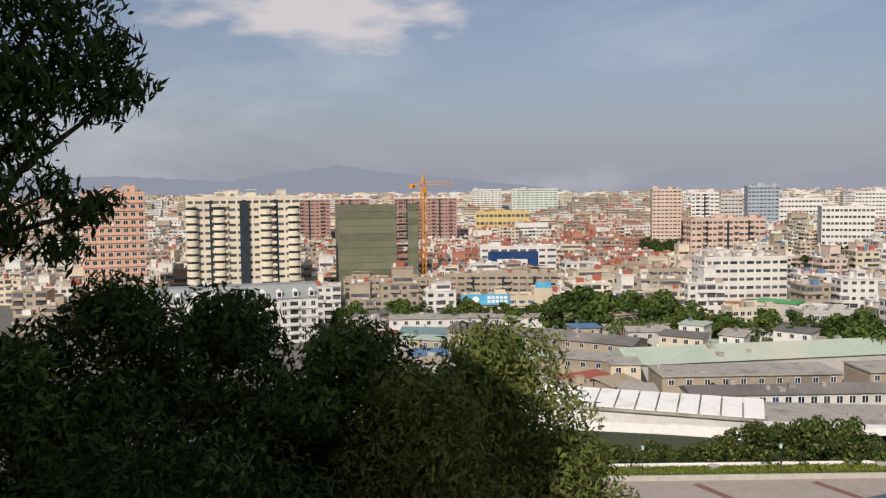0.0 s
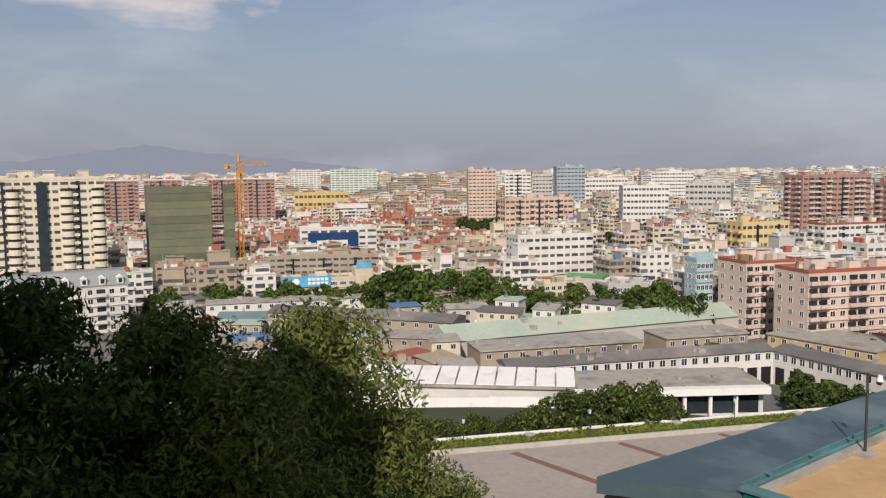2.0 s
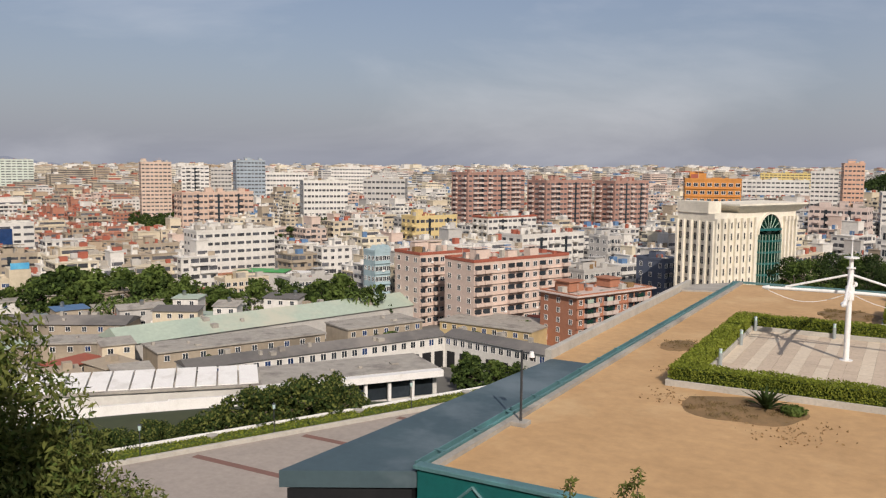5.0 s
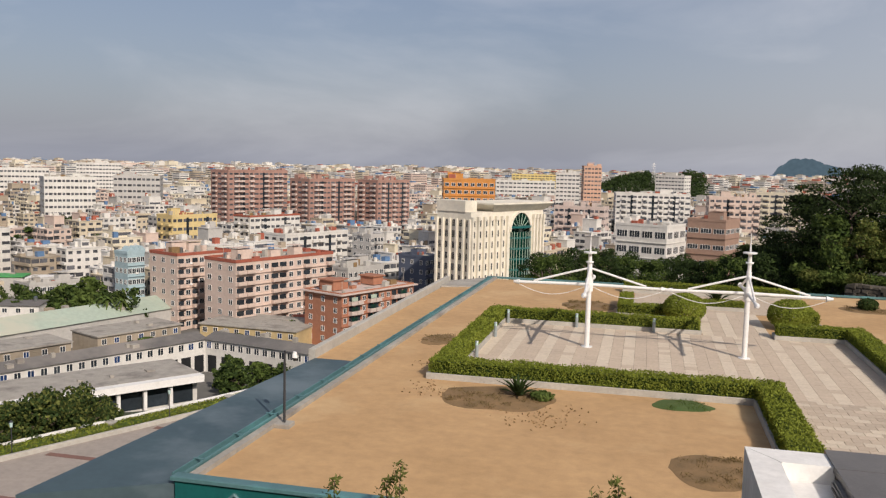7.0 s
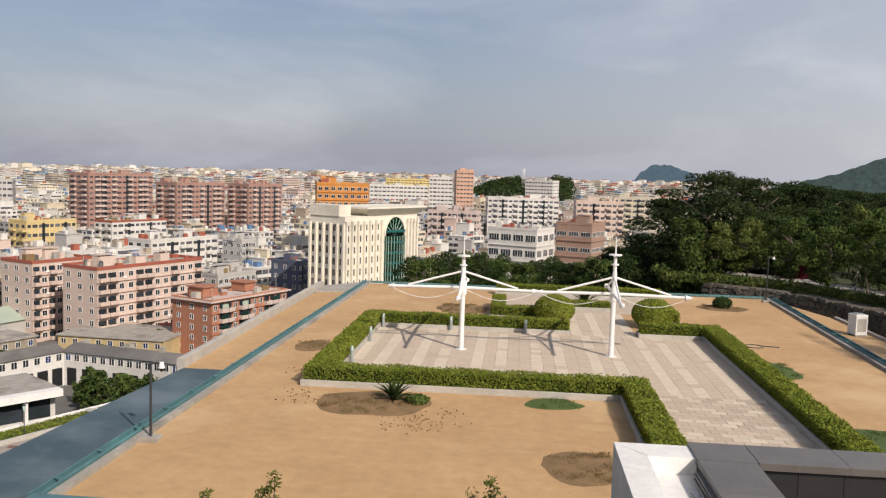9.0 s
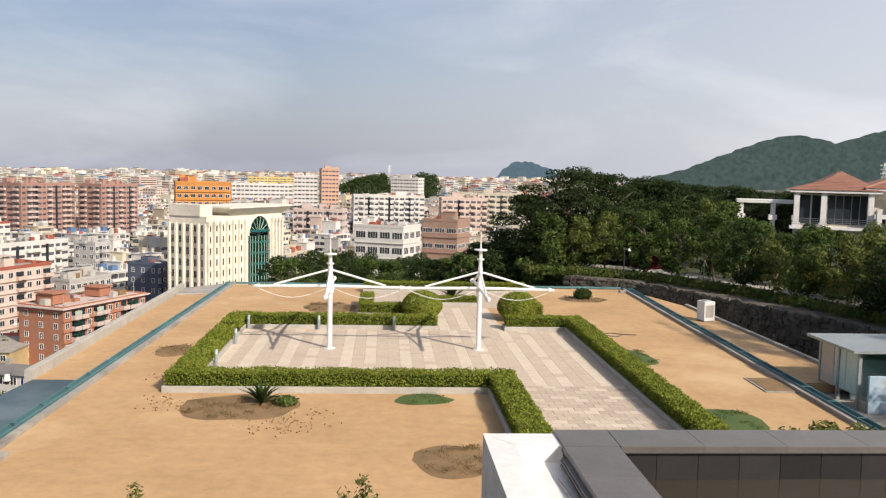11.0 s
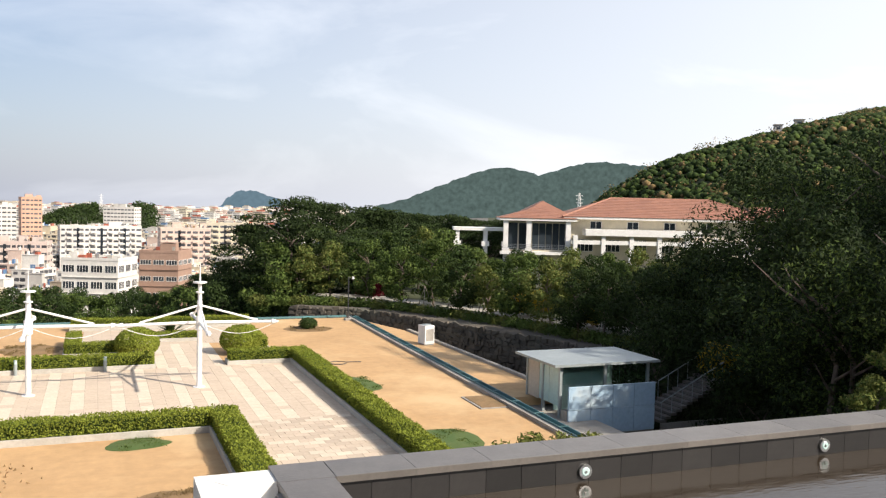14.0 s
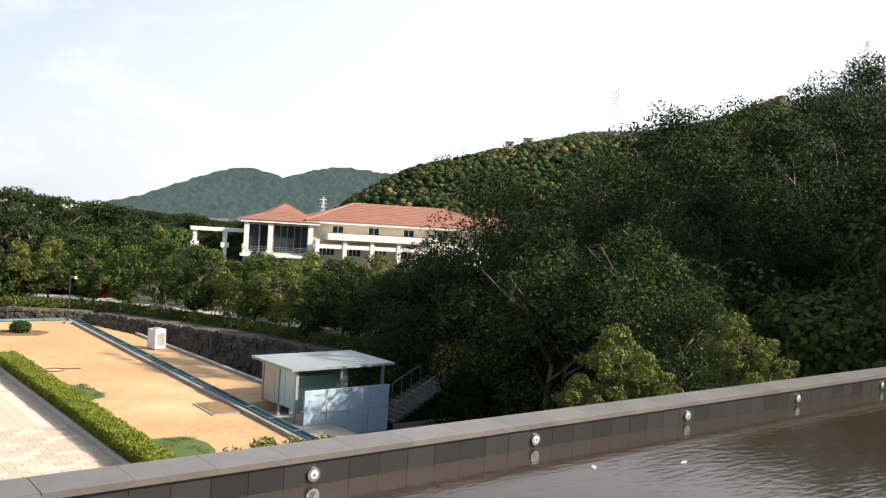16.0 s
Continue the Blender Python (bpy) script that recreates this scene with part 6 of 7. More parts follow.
for k in (0.16, 0.42, 0.74):
    street_lamp(KA + KD * KL * k + KN * 0.8)
for k in (0.3, 0.62, 0.9):
    p = KA + KD * KL * k + KN * 1.9
    ob = thing("planter", "low pale stone planter bowl on the kerb", "planter", Matrix.Translation(p), "planters")
    part("bowl", Shape().tube((0, 0, 0.5), (0, 0, 1.1), 0.35, 0.7, 14), M["kerb"], ob)
    part("foot", Shape().tube((0, 0, 0), (0, 0, 0.5), 0.45, 0.3, 12), M["kerb"], ob)

hall = shed("white curved hall with rows of roof lights", (-116, 74), (-88, 100), 9, 7.4, 8.5, WHITE, M["concrete"], 0, name="white_hall", base=-33.0, flat=True, skylights=12)
hall2 = shed("white curved hall wing with grey flat roof", (-88, 100), (-70, 124), 11, 6.8, 8, WHITE, M["concrete"], 0, name="white_hall", base=-32.5, flat=True, skylights=0)
part("fascia", Shape().box(-0.5, 30.3, -2.2, -0.5, 6.0, 7.1), M["white"], hall2)
for i in range(7):
    part("glazing", Shape().box(1.0 + i * 4.1, 4.6 + i * 4.1, -0.12, -0.02, 2.6, 5.6), M["pane"], hall2)
    part("pillar", Shape().box(0.2 + i * 4.1, 0.7 + i * 4.1, -1.6, -1.1, 0, 6.0), M["white"], hall2)
for k, (x, y) in enumerate(((-101, 68.5), (-95.1, 75.6), (-89.2, 82.6))):
    solid("wall_ramp", Shape().box(0, 9.3, 0, 0.5, -2, 4.2), M["white"], "white curved retaining wall of the hall", "wall", at=pose(x, y, -28.2 + 0.1 * k, 0, 0, 51 - 3 * k))

# ---- further city: seeded houses along two street grids ----
PARKS = [(-38.5, -33.6, 395, 450), (-49.0, -43.6, 575, 700), (-38.6, -33.4, 520, 670), (-57.2, -54.8, 820, 930), (-33.5, -30.5, 455, 480), (-52, -50, 455, 475)]


def in_park(b, r):
    return any(a < b < c and p < r < q for a, c, p, q in PARKS)


def house(rng, w, d, floors, wall, sheds, detail=True):
    """A small city house as three shapes: walls of one to three volumes, dark sheets for windows and shaded loggias,
    and ledges with roof clutter.
    """
    body, holes, junk = Shape(), Shape(), Shape()
    hx, hy, fh = w / 2, d / 2, 3.0
    h = floors * fh
    body.box(-hx, hx, -hy, hy, 0, h, wall)
    tops = [(-hx, hx, -hy, hy, h)]
    if rng.random() < 0.6:
        a, e = rng.uniform(-0.8, 0.1) * hx, rng.uniform(0.2, 0.9) * hx
        up = h + fh * rng.choice((1, 1, 2))
        body.box(a, e, -hy * 0.55, hy * 0.9, h, up, wall)
        tops.append((a, e, -hy * 0.55, hy * 0.9, up))
        holes.box(a + 0.4, e - 0.4, -hy * 0.55 - 0.04, -hy * 0.55, h + 0.9, h + 2.2, 7)
    for face, half in (("front", hx), ("side", hy)):
        n = max(2, int(2 * half / 3.1))
        for f in range(floors):
            z = f * fh
            for i in range(n):
                c, q = -half + 2 * half * (i + 0.5) / n, half / n
                if detail and rng.random() < 0.4:
                    # loggia: a wide flat dark sheet painting its shaded depth, with a parapet before it
                    q0, z0, z1, o = q * 0.92, z + 1.0, z + 2.6, 0.9
                else:
                    q0, z0, z1, o = q * rng.uniform(0.4, 0.62), z + 1.0, z + 2.2, 0.0
                if face == "front":
                    holes.add([(c - q0, -hy - 0.04, z0), (c + q0, -hy - 0.04, z0), (c + q0, -hy - 0.04, z1), (c - q0, -hy - 0.04, z1)], [(0, 1, 2, 3)], 7)
                    if o:
                        junk.box(c - q0 - 0.15, c + q0 + 0.15, -hy - o, -hy - 0.02, z - 0.1, z + 0.95, wall)
                    elif rng.random() < 0.3:
                        junk.box(c - q0 - 0.2, c + q0 + 0.2, -hy - 0.5, -hy - 0.02, z1 + 0.1, z1 + 0.22, sheds[0])
                else:
                    holes.add([(-hx - 0.04, c + q0, z0), (-hx - 0.04, c - q0, z0), (-hx - 0.04, c - q0, z1), (-hx - 0.04, c + q0, z1)], [(0, 1, 2, 3)], 7)
                    if o:
                        junk.box(-hx - o, -hx - 0.02, c - q0 - 0.15, c + q0 + 0.15, z - 0.1, z + 0.95, wall)
    for x0, x1, y0, y1, z in tops:
        junk.box(x0 - 0.25, x1 + 0.25, y0 - 0.25, y1 + 0.25, z, z + 0.25, wall)
        for _ in range(int((x1 - x0) * (y1 - y0) / 22) if detail else 1):
            x, y, q = rng.uniform(x0 + 1, x1 - 1), rng.uniform(y0 + 1, y1 - 1), rng.uniform(0.5, 1.7)
            junk.box(x - q, x + q, y - q * 0.7, y + q * 0.7, z + 0.25, z + rng.uniform(0.7, 2.7), rng.choice(sheds))
        if detail:
            x, y = rng.uniform(x0 + 1, x1 - 1), rng.uniform(y0 + 1, y1 - 1)
            junk.tube((x, y, z + 0.25), (x, y, z + rng.uniform(2, 3.6)), 0.08, n=4, k=1)
            junk.tube((y * 0 + x0 + 1.2, y, z + 0.25), (x0 + 1.2, y, z + 1.7), 0.65, n=7, k=0)
    return body, holes, junk


CITY_KINDS = [WHITE, GREYW, CREAM, OLD, PINK, paint(0.40, 0.18, 0.12), IVORY, M["pane_far"], M["concrete"], REDROOF, BLUEROOF, TAN]


def district(rng, b, r):
    """Wall colour, roof clutter colours and number of floors that go with a part of the city."""
    if -66 < b < -43 and 430 < r < 1000:
        return rng.choice((5, 5, 5, 4, 3, 0, 2, 11, 0)), (9, 5, 9, 0, 8, 3), rng.choice((2, 3, 3, 4))
    if b < -43:
        return rng.choice((0, 3, 3, 2, 11, 6, 0)), (8, 3, 9, 1, 0), rng.choice((3, 4, 4, 5, 5))
    return rng.choice((0, 0, 0, 1, 6, 2, 4, 3)), (1, 0, 8, 3, 10, 9, 0), rng.choice((3, 4, 5, 5, 6)) + (1 if b > -16 and r > 400 else 0)


def town():
    rng = random.Random(12)
    r, count = 300.0, 0
    while r < 425:
        b = -88.0 + rng.uniform(0, 2)
        while b < 12:
            w, d = rng.uniform(9, 17), rng.uniform(8, 13)
            if rng.random() < 0.3:
                w *= 1.6
            p = polar(b, r + rng.uniform(-4, 4))
            b += math.degrees((max(w * 0.75, d) + rng.uniform(0.5, 5)) / r)
            if any((p.x - x) ** 2 + (p.y - y) ** 2 < (q * 0.85 + w * 0.4) ** 2 for x, y, q in SITES) or (b > -4 and r < 380) or in_park(b, r) or (b < -32 and r < 322):
                continue
            wall, sheds, floors = district(rng, b, r)
            body, holes, junk = house(rng, w, d, floors, wall, sheds)
            ob = thing("town_house", ("red-brown" if wall in (5, 9) else "pale weathered") + " town house with cluttered flat roof", "building", pose(p.x, p.y, CITY, 0, 0, GRID + rng.uniform(-4, 4)), "town houses of the city")
            part("wall", body, CITY_KINDS, ob)
            part("window_band", holes, CITY_KINDS, ob)["kind"] = "stuff"
            part("roof_clutter", junk, CITY_KINDS, ob)["kind"] = "stuff"
            count += 1
        r += rng.uniform(15, 19)
    return count


def far_town():
    """The endless low blocks of the plain out to the horizon."""
    rng = random.Random(5)
    r = 440.0
    while r < 4300:
        s = Shape()
        b = -95.0 + rng.uniform(0, 2)
        while b < 15.5:
            grow = 0.85 + r / 2400
            w, d = rng.uniform(9, 20) * grow, rng.uniform(8, 14) * grow
            if rng.random() < 0.22:
                w *= 2.0
            p = polar(b, r + rng.uniform(-12, 12))
            b += math.degrees((max(w * 0.7, d) + rng.uniform(1, 7) * grow) / r)
            if any((p.x - x) ** 2 + (p.y - y) ** 2 < (q * 0.9 + w * 0.3) ** 2 for x, y, q in SITES) or ground_at(p.x, p.y) > CITY + 8 or in_park(b, r):
                continue
            wall, sheds, floors = district(rng, b, r)
            floors += rng.choice((0, 0, 1, 2)) if r > 700 else 0
            if r > 1200:
                floors += rng.choice((0, 0, 0, 1, 4))
            m = pose(p.x, p.y, CITY, 0, 0, GRID + rng.uniform(-5, 5))
            if r < 1100:
                shapes = house(rng, w, d, floors, wall, sheds, r < 800)
            else:
                one = Shape().box(-w / 2, w / 2, -d / 2, d / 2, 0, floors * 3.0, wall).box(-w * 0.2, w * 0.1, -d / 3, d / 3, floors * 3.0, floors * 3 + 2.4, rng.choice(sheds))
                for f in range(floors if r < 2200 else 0):
                    one.add([(-w * 0.46, -d / 2 - 0.06, f * 3 + 1), (w * 0.46, -d / 2 - 0.06, f * 3 + 1), (w * 0.46, -d / 2 - 0.06, f * 3 + 2.1), (-w * 0.46, -d / 2 - 0.06, f * 3 + 2.1)], [(0, 1, 2, 3)], 7)
                    one.add([(-w / 2 - 0.06, d * 0.4, f * 3 + 1), (-w / 2 - 0.06, -d * 0.4, f * 3 + 1), (-w / 2 - 0.06, -d * 0.4, f * 3 + 2.1), (-w / 2 - 0.06, d * 0.4, f * 3 + 2.1)], [(0, 1, 2, 3)], 7)
                shapes = (one,)
            for one in shapes:
                s.add([m @ Vector(v) for v in one.v], one.f)
                if one.f:
                    s.m[-len(one.f):] = one.m
        solid("far_city_blocks", s, CITY_KINDS, "pale low city blocks reaching to the horizon", "buildings", kind="stuff")
        r += rng.uniform(20, 30) * (0.5 + r / 1000)


town()
far_town()

# ---- lookout trees in the shade of the added block ----
TREE_TOP = 12.2
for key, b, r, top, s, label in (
        ("near0", -84.2, 26, 6.9, 1.0, "leafy tree in shade with shade-darkened leaves"), ("near1", -76.6, 28, 6.0, 1.0, "leafy tree in shade with shade-darkened leaves"),
        ("near2", -69.6, 27, 5.3, 1.0, "leafy tree in shade with shade-darkened leaves"), ("sunlit", -58.9, 30, 4.3, 1.05, "olive-green tree with drooping leaves, top in the sun"),
        ("sunlit", -64.0, 25, 3.9, 0.9, "olive-green tree with drooping leaves, half in shade"), ("near2", -90.5, 24, 6.0, 1.0, "leafy tree in shade with shade-darkened leaves"),
        ("slope0", -80.5, 20, 3.6, 0.95, "leafy tree in shade with shade-darkened leaves"), ("slope2", -72.5, 20, 2.6, 0.9, "leafy tree in shade with shade-darkened leaves"),
        ("slope1", -88.0, 17.5, 4.0, 0.8, "leafy tree in shade with shade-darkened leaves"), ("slope0", -66.5, 33, 3.6, 1.0, "leafy tree in shade with shade-darkened leaves"),
        ("sunlit", -53.8, 29, 0.0, 0.85, "olive-green tree with drooping leaves beside the plaza"), ("slope1", -62.5, 18.5, 1.5, 0.75, "leafy tree in shade with shade-darkened leaves"),
        ("sunlit", -49.5, 36, -4.6, 0.55, "small olive-green tree beside the plaza"), ("slope2", -58, 24, 0.6, 0.85, "leafy tree in shade with shade-darkened leaves"),
        ("slope0", -99, 24, 6.5, 1.0, "leafy tree in shade with shade-darkened leaves")):
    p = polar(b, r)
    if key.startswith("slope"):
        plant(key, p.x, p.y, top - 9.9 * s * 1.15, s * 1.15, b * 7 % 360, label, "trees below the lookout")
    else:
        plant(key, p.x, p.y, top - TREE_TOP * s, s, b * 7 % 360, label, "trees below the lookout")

# the tree whose branches hang into the western view
hang = thing("overhanging_tree", "dark eucalyptus with drooping branches beside the lookout", "tree", Matrix())
def reach_of(b, e, r=11.0):
    p = polar(b, r)
    return (p.x, p.y, 9.5 + r * math.tan(radians(e)))
HANG = [(-89.5, 13.5, 1.0), (-87, 10.5, 0.8), (-85.3, 7.5, 0.55), (-83.8, 8.8, 0.35), (-82.9, 6.6, 0.36), (-84.6, 5.2, 0.4), (-88.5, 6.5, 0.7), (-89.2, 3, 0.45), (-87.4, 0.2, 0.32), (-86.2, -1.2, 0.36), (-84.8, -0.8, 0.26),
        (-87.2, -3.4, 0.36), (-90.4, -2.5, 0.4), (-92, 6, 1.1), (-93, 0, 1.0), (-92, 16, 1.3), (-86.2, 13.5, 0.5), (-96, 9, 1.3)]
clumps = [(*reach_of(b, e), q, q * 0.8) for b, e, q in HANG]
part("crown", leaf_cloud("crown", clumps, 11000, 0.2, M["leaf_dark"], 91, 1.2, 0.24, 0.1), None, hang)
limbs = Shape()
foot, fork = polar(-99, 12.5, 0.5), polar(-96.5, 11.8, 7.5)
limbs.tube(foot, fork, 0.3, 0.2, 10)
limbs.tube(fork, polar(-93, 11.2, 12.5), 0.2, 0.1, 8)
part("trunk", limbs, M["bark"], hang)
for b, e, q in HANG[::2]:
    e3 = Vector(reach_of(b, e))
    mid = fork.lerp(e3, 0.55) + Vector((0, 0, 0.5))
    part("limb", Shape().tube(fork, mid, 0.07, 0.045, 6).tube(mid, e3, 0.045, 0.012, 6), M["bark"], hang)

# sprigs that rise before the garden's front
for bearing, reach, h in ((-16.1, 21.0, 1.8), (-17.0, 21.2, 1.35), (-20.6, 21.4, 1.3), (-1.2, 20.3, 1.9), (-2.5, 20.5, 1.55), (5.0, 19.8, 1.5), (-0.4, 20.4, 1.4)):
    ob = thing("sapling", "thin olive-green sapling before the garden front", "plant", Matrix.Translation(polar(bearing, reach, 0)), "saplings")
    part("stem", Shape().tube((0, 0, -3), (0.05, 0, h), 0.03, 0.01, 6), M["bark"], ob)
    part("crown", leaf_cloud("leaves", [(0.1 * math.sin(k * 2.3), 0.1 * math.cos(k * 3.1), h - 0.16 * k, 0.2, 0.16) for k in range(7)], 170, 0.17, M["leaf_olive"], int(h * 10), -0.5, 0.35, 0.2), None, ob)
for k in range(7):
    ob = thing("shrub", "olive-green shrub in front of the pool wall", "bush", pose(12.9 + k * 0.62, 26.0 - (k % 2) * 0.7, 0.0), "shrubs before the pool")
    part("crown", leaf_cloud("leaves", [(0, 0, 1.0 + 0.12 * (k % 3), 0.6, 0.55), (0.3, 0.2, 0.5, 0.55, 0.5)], 800, 0.2, M["leaf_olive"], 300 + k, 0, 0.4, 0.4), None, ob)

# ---- plaza and city trees ----
rng = random.Random(9)
for k in range(17):
    f, off = 0.30 + 0.022 * k, rng.uniform(6, 11)
    p = KA + KD * KL * f + KN * off
    plant("plaza_tree", p.x, p.y, -29.0 + rng.uniform(-0.3, 0.5), rng.uniform(1.6, 2.1) * (1.0 if 4 < k < 15 else 0.75), rng.uniform(0, 360), "dense dark green tree between hall and plaza", "trees behind the plaza hedge")
for k in range(18):
    f, off = 0.03 + 0.017 * k, rng.uniform(5, 10)
    p = KA + KD * KL * f + KN * off
    plant("plaza_tree", p.x, p.y, -28.3, rng.uniform(1.0, 1.35), rng.uniform(0, 360), "low dark green tree behind the plaza hedge", "trees behind the plaza hedge")


FAR_TREES = []


def grove(b0, b1, r0, r1, n, s0, s1, label, keys=("town0", "town1"), z=None, far=False):
    for _ in range(n):
        b, r = rng.uniform(b0, b1), rng.uniform(r0, r1)
        p = polar(b, r)
        gz = ground_at(p.x, p.y) if z is None else z
        if far:
            s = rng.uniform(s0, s1)
            FAR_TREES.append((rng.choice(keys), pose(p.x, p.y, gz - 0.3, 0, 0, rng.uniform(0, 360)) @ Matrix.Diagonal((s, s, s * rng.uniform(0.8, 1.1), 1))))
            continue
        plant(rng.choice(keys), p.x, p.y, gz - 0.3, rng.uniform(s0, s1), rng.uniform(0, 360), label, "trees of the city", flat=rng.uniform(0.8, 1.1))


grove(-55, -47.5, 290, 318, 24, 1.3, 1.7, "dense dark green street tree")
grove(-46.5, -40, 285, 310, 14, 0.95, 1.3, "dense green street tree")
grove(-40, -33.5, 266, 292, 14, 1.0, 1.45, "dense dark green tree by the works")
grove(-69, -56, 303, 322, 22, 0.9, 1.15, "green tree before old flats")
grove(-58, -49, 178, 188, 15, 0.55, 0.8, "dark green tree between sheds", ("town0",))
grove(-36.5, -35, 206, 214, 2, 0.95, 1.05, "single broad green tree among the sheds")
grove(-33.4, -32.3, 212, 220, 2, 0.9, 1.0, "broad dark green tree beside a shed")
grove(-40, -25, 480, 560, 16, 1.2, 1.6, "dark green trees between flats", far=True)
grove(-45, -44, 203, 208, 1, 0.55, 0.6, "small green tree among the sheds")
grove(-29, -24, 186, 196, 6, 0.7, 0.9, "dark green tree beside the gallery")
grove(-31, -24, 222, 234, 7, 0.55, 0.75, "small dark green tree between sheds and flats")
grove(-24, -20, 240, 255, 5, 0.7, 0.9, "green tree beside red flats")
for a, c, p0, q0 in PARKS:
    grove(a, c, p0, q0, max(6, int((c - a) * (q0 - p0) / 24)), 0.95, 1.45, "dark green tree in a city park", far=True)
grove(-13, -6, 195, 212, 7, 0.7, 0.9, "dark green tree before the cream tower")
grove(-30, -16, 440, 480, 10, 0.8, 1.1, "green trees between tall blocks", far=True)
for b0 in range(-64, 8, 3):
    grove(b0, b0 + 2.2, 400 + (b0 * 37) % 130, 420 + (b0 * 37) % 130, 2, 0.7, 1.05, "dark green trees between houses", far=True)
    grove(b0, b0 + 2.2, 560 + (b0 * 53) % 300, 590 + (b0 * 53) % 300, 2, 0.9, 1.3, "dark green trees between houses", far=True)
grove(-80, -70, 312, 330, 8, 0.8, 1.0, "green tree before high-rise flats")

verts, faces, slots = [], [], []
for key, m in FAR_TREES:
    for piece, me in enumerate(TREES[key]):
        co = np.empty(3 * len(me.vertices), dtype=np.float32)
        me.vertices.foreach_get("co", co)
        turned = co.reshape(-1, 3) @ np.array(m.to_3x3()).T + np.array(m.translation)
        first = sum(len(v) for v in verts)
        verts.append(turned)
        faces += [[first + i for i in f.vertices] for f in me.polygons]
        slots += [0 if piece == 0 else 1 + f.material_index for f in me.polygons]
parkland = bpy.data.meshes.new("city_park_wood")
parkland.from_pydata(np.concatenate(verts).tolist(), [], faces)
for key in ("bark", "leaf_dark", "leaf_mid"):
    parkland.materials.append(M[key])
parkland.polygons.foreach_set("material_index", np.array(slots, dtype=np.int32))
tagged(new("city_park_wood", parkland), "dark green park trees between far flats", "trees", kind="stuff")


def palm(b, r, h, label="tall palm with feathered crown"):
    p = polar(b, r, CITY)
    ob = thing("palm_tree", label, "tree", Matrix.Translation(p), "palms")
    part("trunk", Shape().tube((0, 0, 0), (0.2, 0, h), 0.28, 0.18, 8), M["bark_pale"], ob)
    s = Shape()
    for i in range(16):
        a, up = i * 2.4, 0.9 - 0.09 * i
        prev = Vector((0.2, 0, h))
        for k in range(4):
            cur = prev + Vector((math.cos(a) * 0.9, math.sin(a) * 0.9, math.sin(up - 0.55 * k) * 0.9))
            w = Vector((-math.sin(a), math.cos(a), 0)) * 0.45 * (1 - 0.2 * k)
            s.add([prev + w, prev - w, cur - w * 0.8, cur + w * 0.8], [(0, 1, 2, 3)])
            prev = cur
    part("crown", s, M["leaf_mid"], ob)


for i in range(12):
    palm(-51.2 + i * 0.32, 268 + (i % 3) * 5, 7.5 + (i % 4) * 0.6)
for i in range(5):
    palm(-35.6 + i * 0.4, 262 + (i % 2) * 6, 9.0 + (i % 3) * 0.7)

# ---- wooded bank, retaining wall and villa in the east ----
WALL = [(12, 78), (17, 76), (21, 71.5), (24, 68), (28, 63.5), (31, 60), (33.5, 57.5)]


def retaining_wall():
    ob = thing("retaining_wall", "rough grey-brown rubble stone retaining wall", "wall", Matrix(), kind="structure")
    pts = [polar(b, r - 2.0) for b, r in WALL]
    rng = random.Random(3)
    for a, b in zip(pts, pts[1:]):
        d = b - a
        n = Vector((d.y, -d.x, 0)).normalized()
        q = [a, b, b - n * 2.6, a - n * 2.6] if (a - n).length > a.length else [a, b, b + n * 2.6, a + n * 2.6]
        part("core", Shape().prism([(p.x, p.y) for p in q], -6.5, 0.35), M["stone"], ob)
        stones = Shape()
        front = n if (a + n).length < a.length else -n
        L = d.length
        z = -5.6
        while z < 0.3:
            h = rng.uniform(0.28, 0.5)
            x = rng.uniform(0, 0.4)
            while x < L - 0.3:
                w = rng.uniform(0.3, 0.8)
                o = rng.uniform(0.05, 0.2)
                base = a + d.normalized() * x
                u = d.normalized() * (w - 0.05)
                jit = lambda: Vector((0, 0, rng.uniform(-0.13, 0.13))) + d.normalized() * rng.uniform(-0.1, 0.1)
                c = [base + jit(), base + u + jit(), base + u + Vector((0, 0, h - 0.05)) + jit(), base + Vector((0, 0, h - 0.05)) + jit()]
                m = sum(c, Vector()) / 4
                inner = [p + front * o + (m - p) * 0.2 for p in c]
                stones.add([p + Vector((0, 0, z)) for p in c + inner], [(4, 5, 6, 7), (0, 1, 5, 4), (1, 2, 6, 5), (2, 3, 7, 6), (3, 0, 4, 7)])
                x += w
            z += h
        s = part("stones", stones, M["stone"], ob)
        s["kind"] = "stuff"


retaining_wall()
rng = random.Random(17)
wall_reach = lambda b: float(np.interp(b, [p[0] for p in WALL], [p[1] for p in WALL]))
# ivy-green hedge along the wall's crest
for k in range(34):
    b = 10 + k * 0.9
    p = polar(b, wall_reach(b) + 1.6, 0.3)
    ob = thing("shrub", "low dark hanging shrub on the wall's crest", "bush", Matrix.Translation(p), "shrubs on the retaining wall")
    part("crown", leaf_cloud("leaves", [(0, 0, 0.3, 1.0, 0.6), (0.5, 0.4, 0.2, 0.8, 0.5)], 520, 0.26, M["leaf_mid"] if k % 3 else M["leaf_olive"], 400 + k, 0.4, 0.4, 0.4), None, ob)
solid("road_bank", Shape().prism([tuple(polar(b, wall_reach(b) + 6.0).xy) for b in (13, 18, 24, 31, 37)] + [tuple(polar(b, wall_reach(b) + 9.5).xy) for b in (37, 31, 24, 18, 13)], 0.3, 0.62), M["kerb"], "pale concrete footpath on the wooded bank", "road")
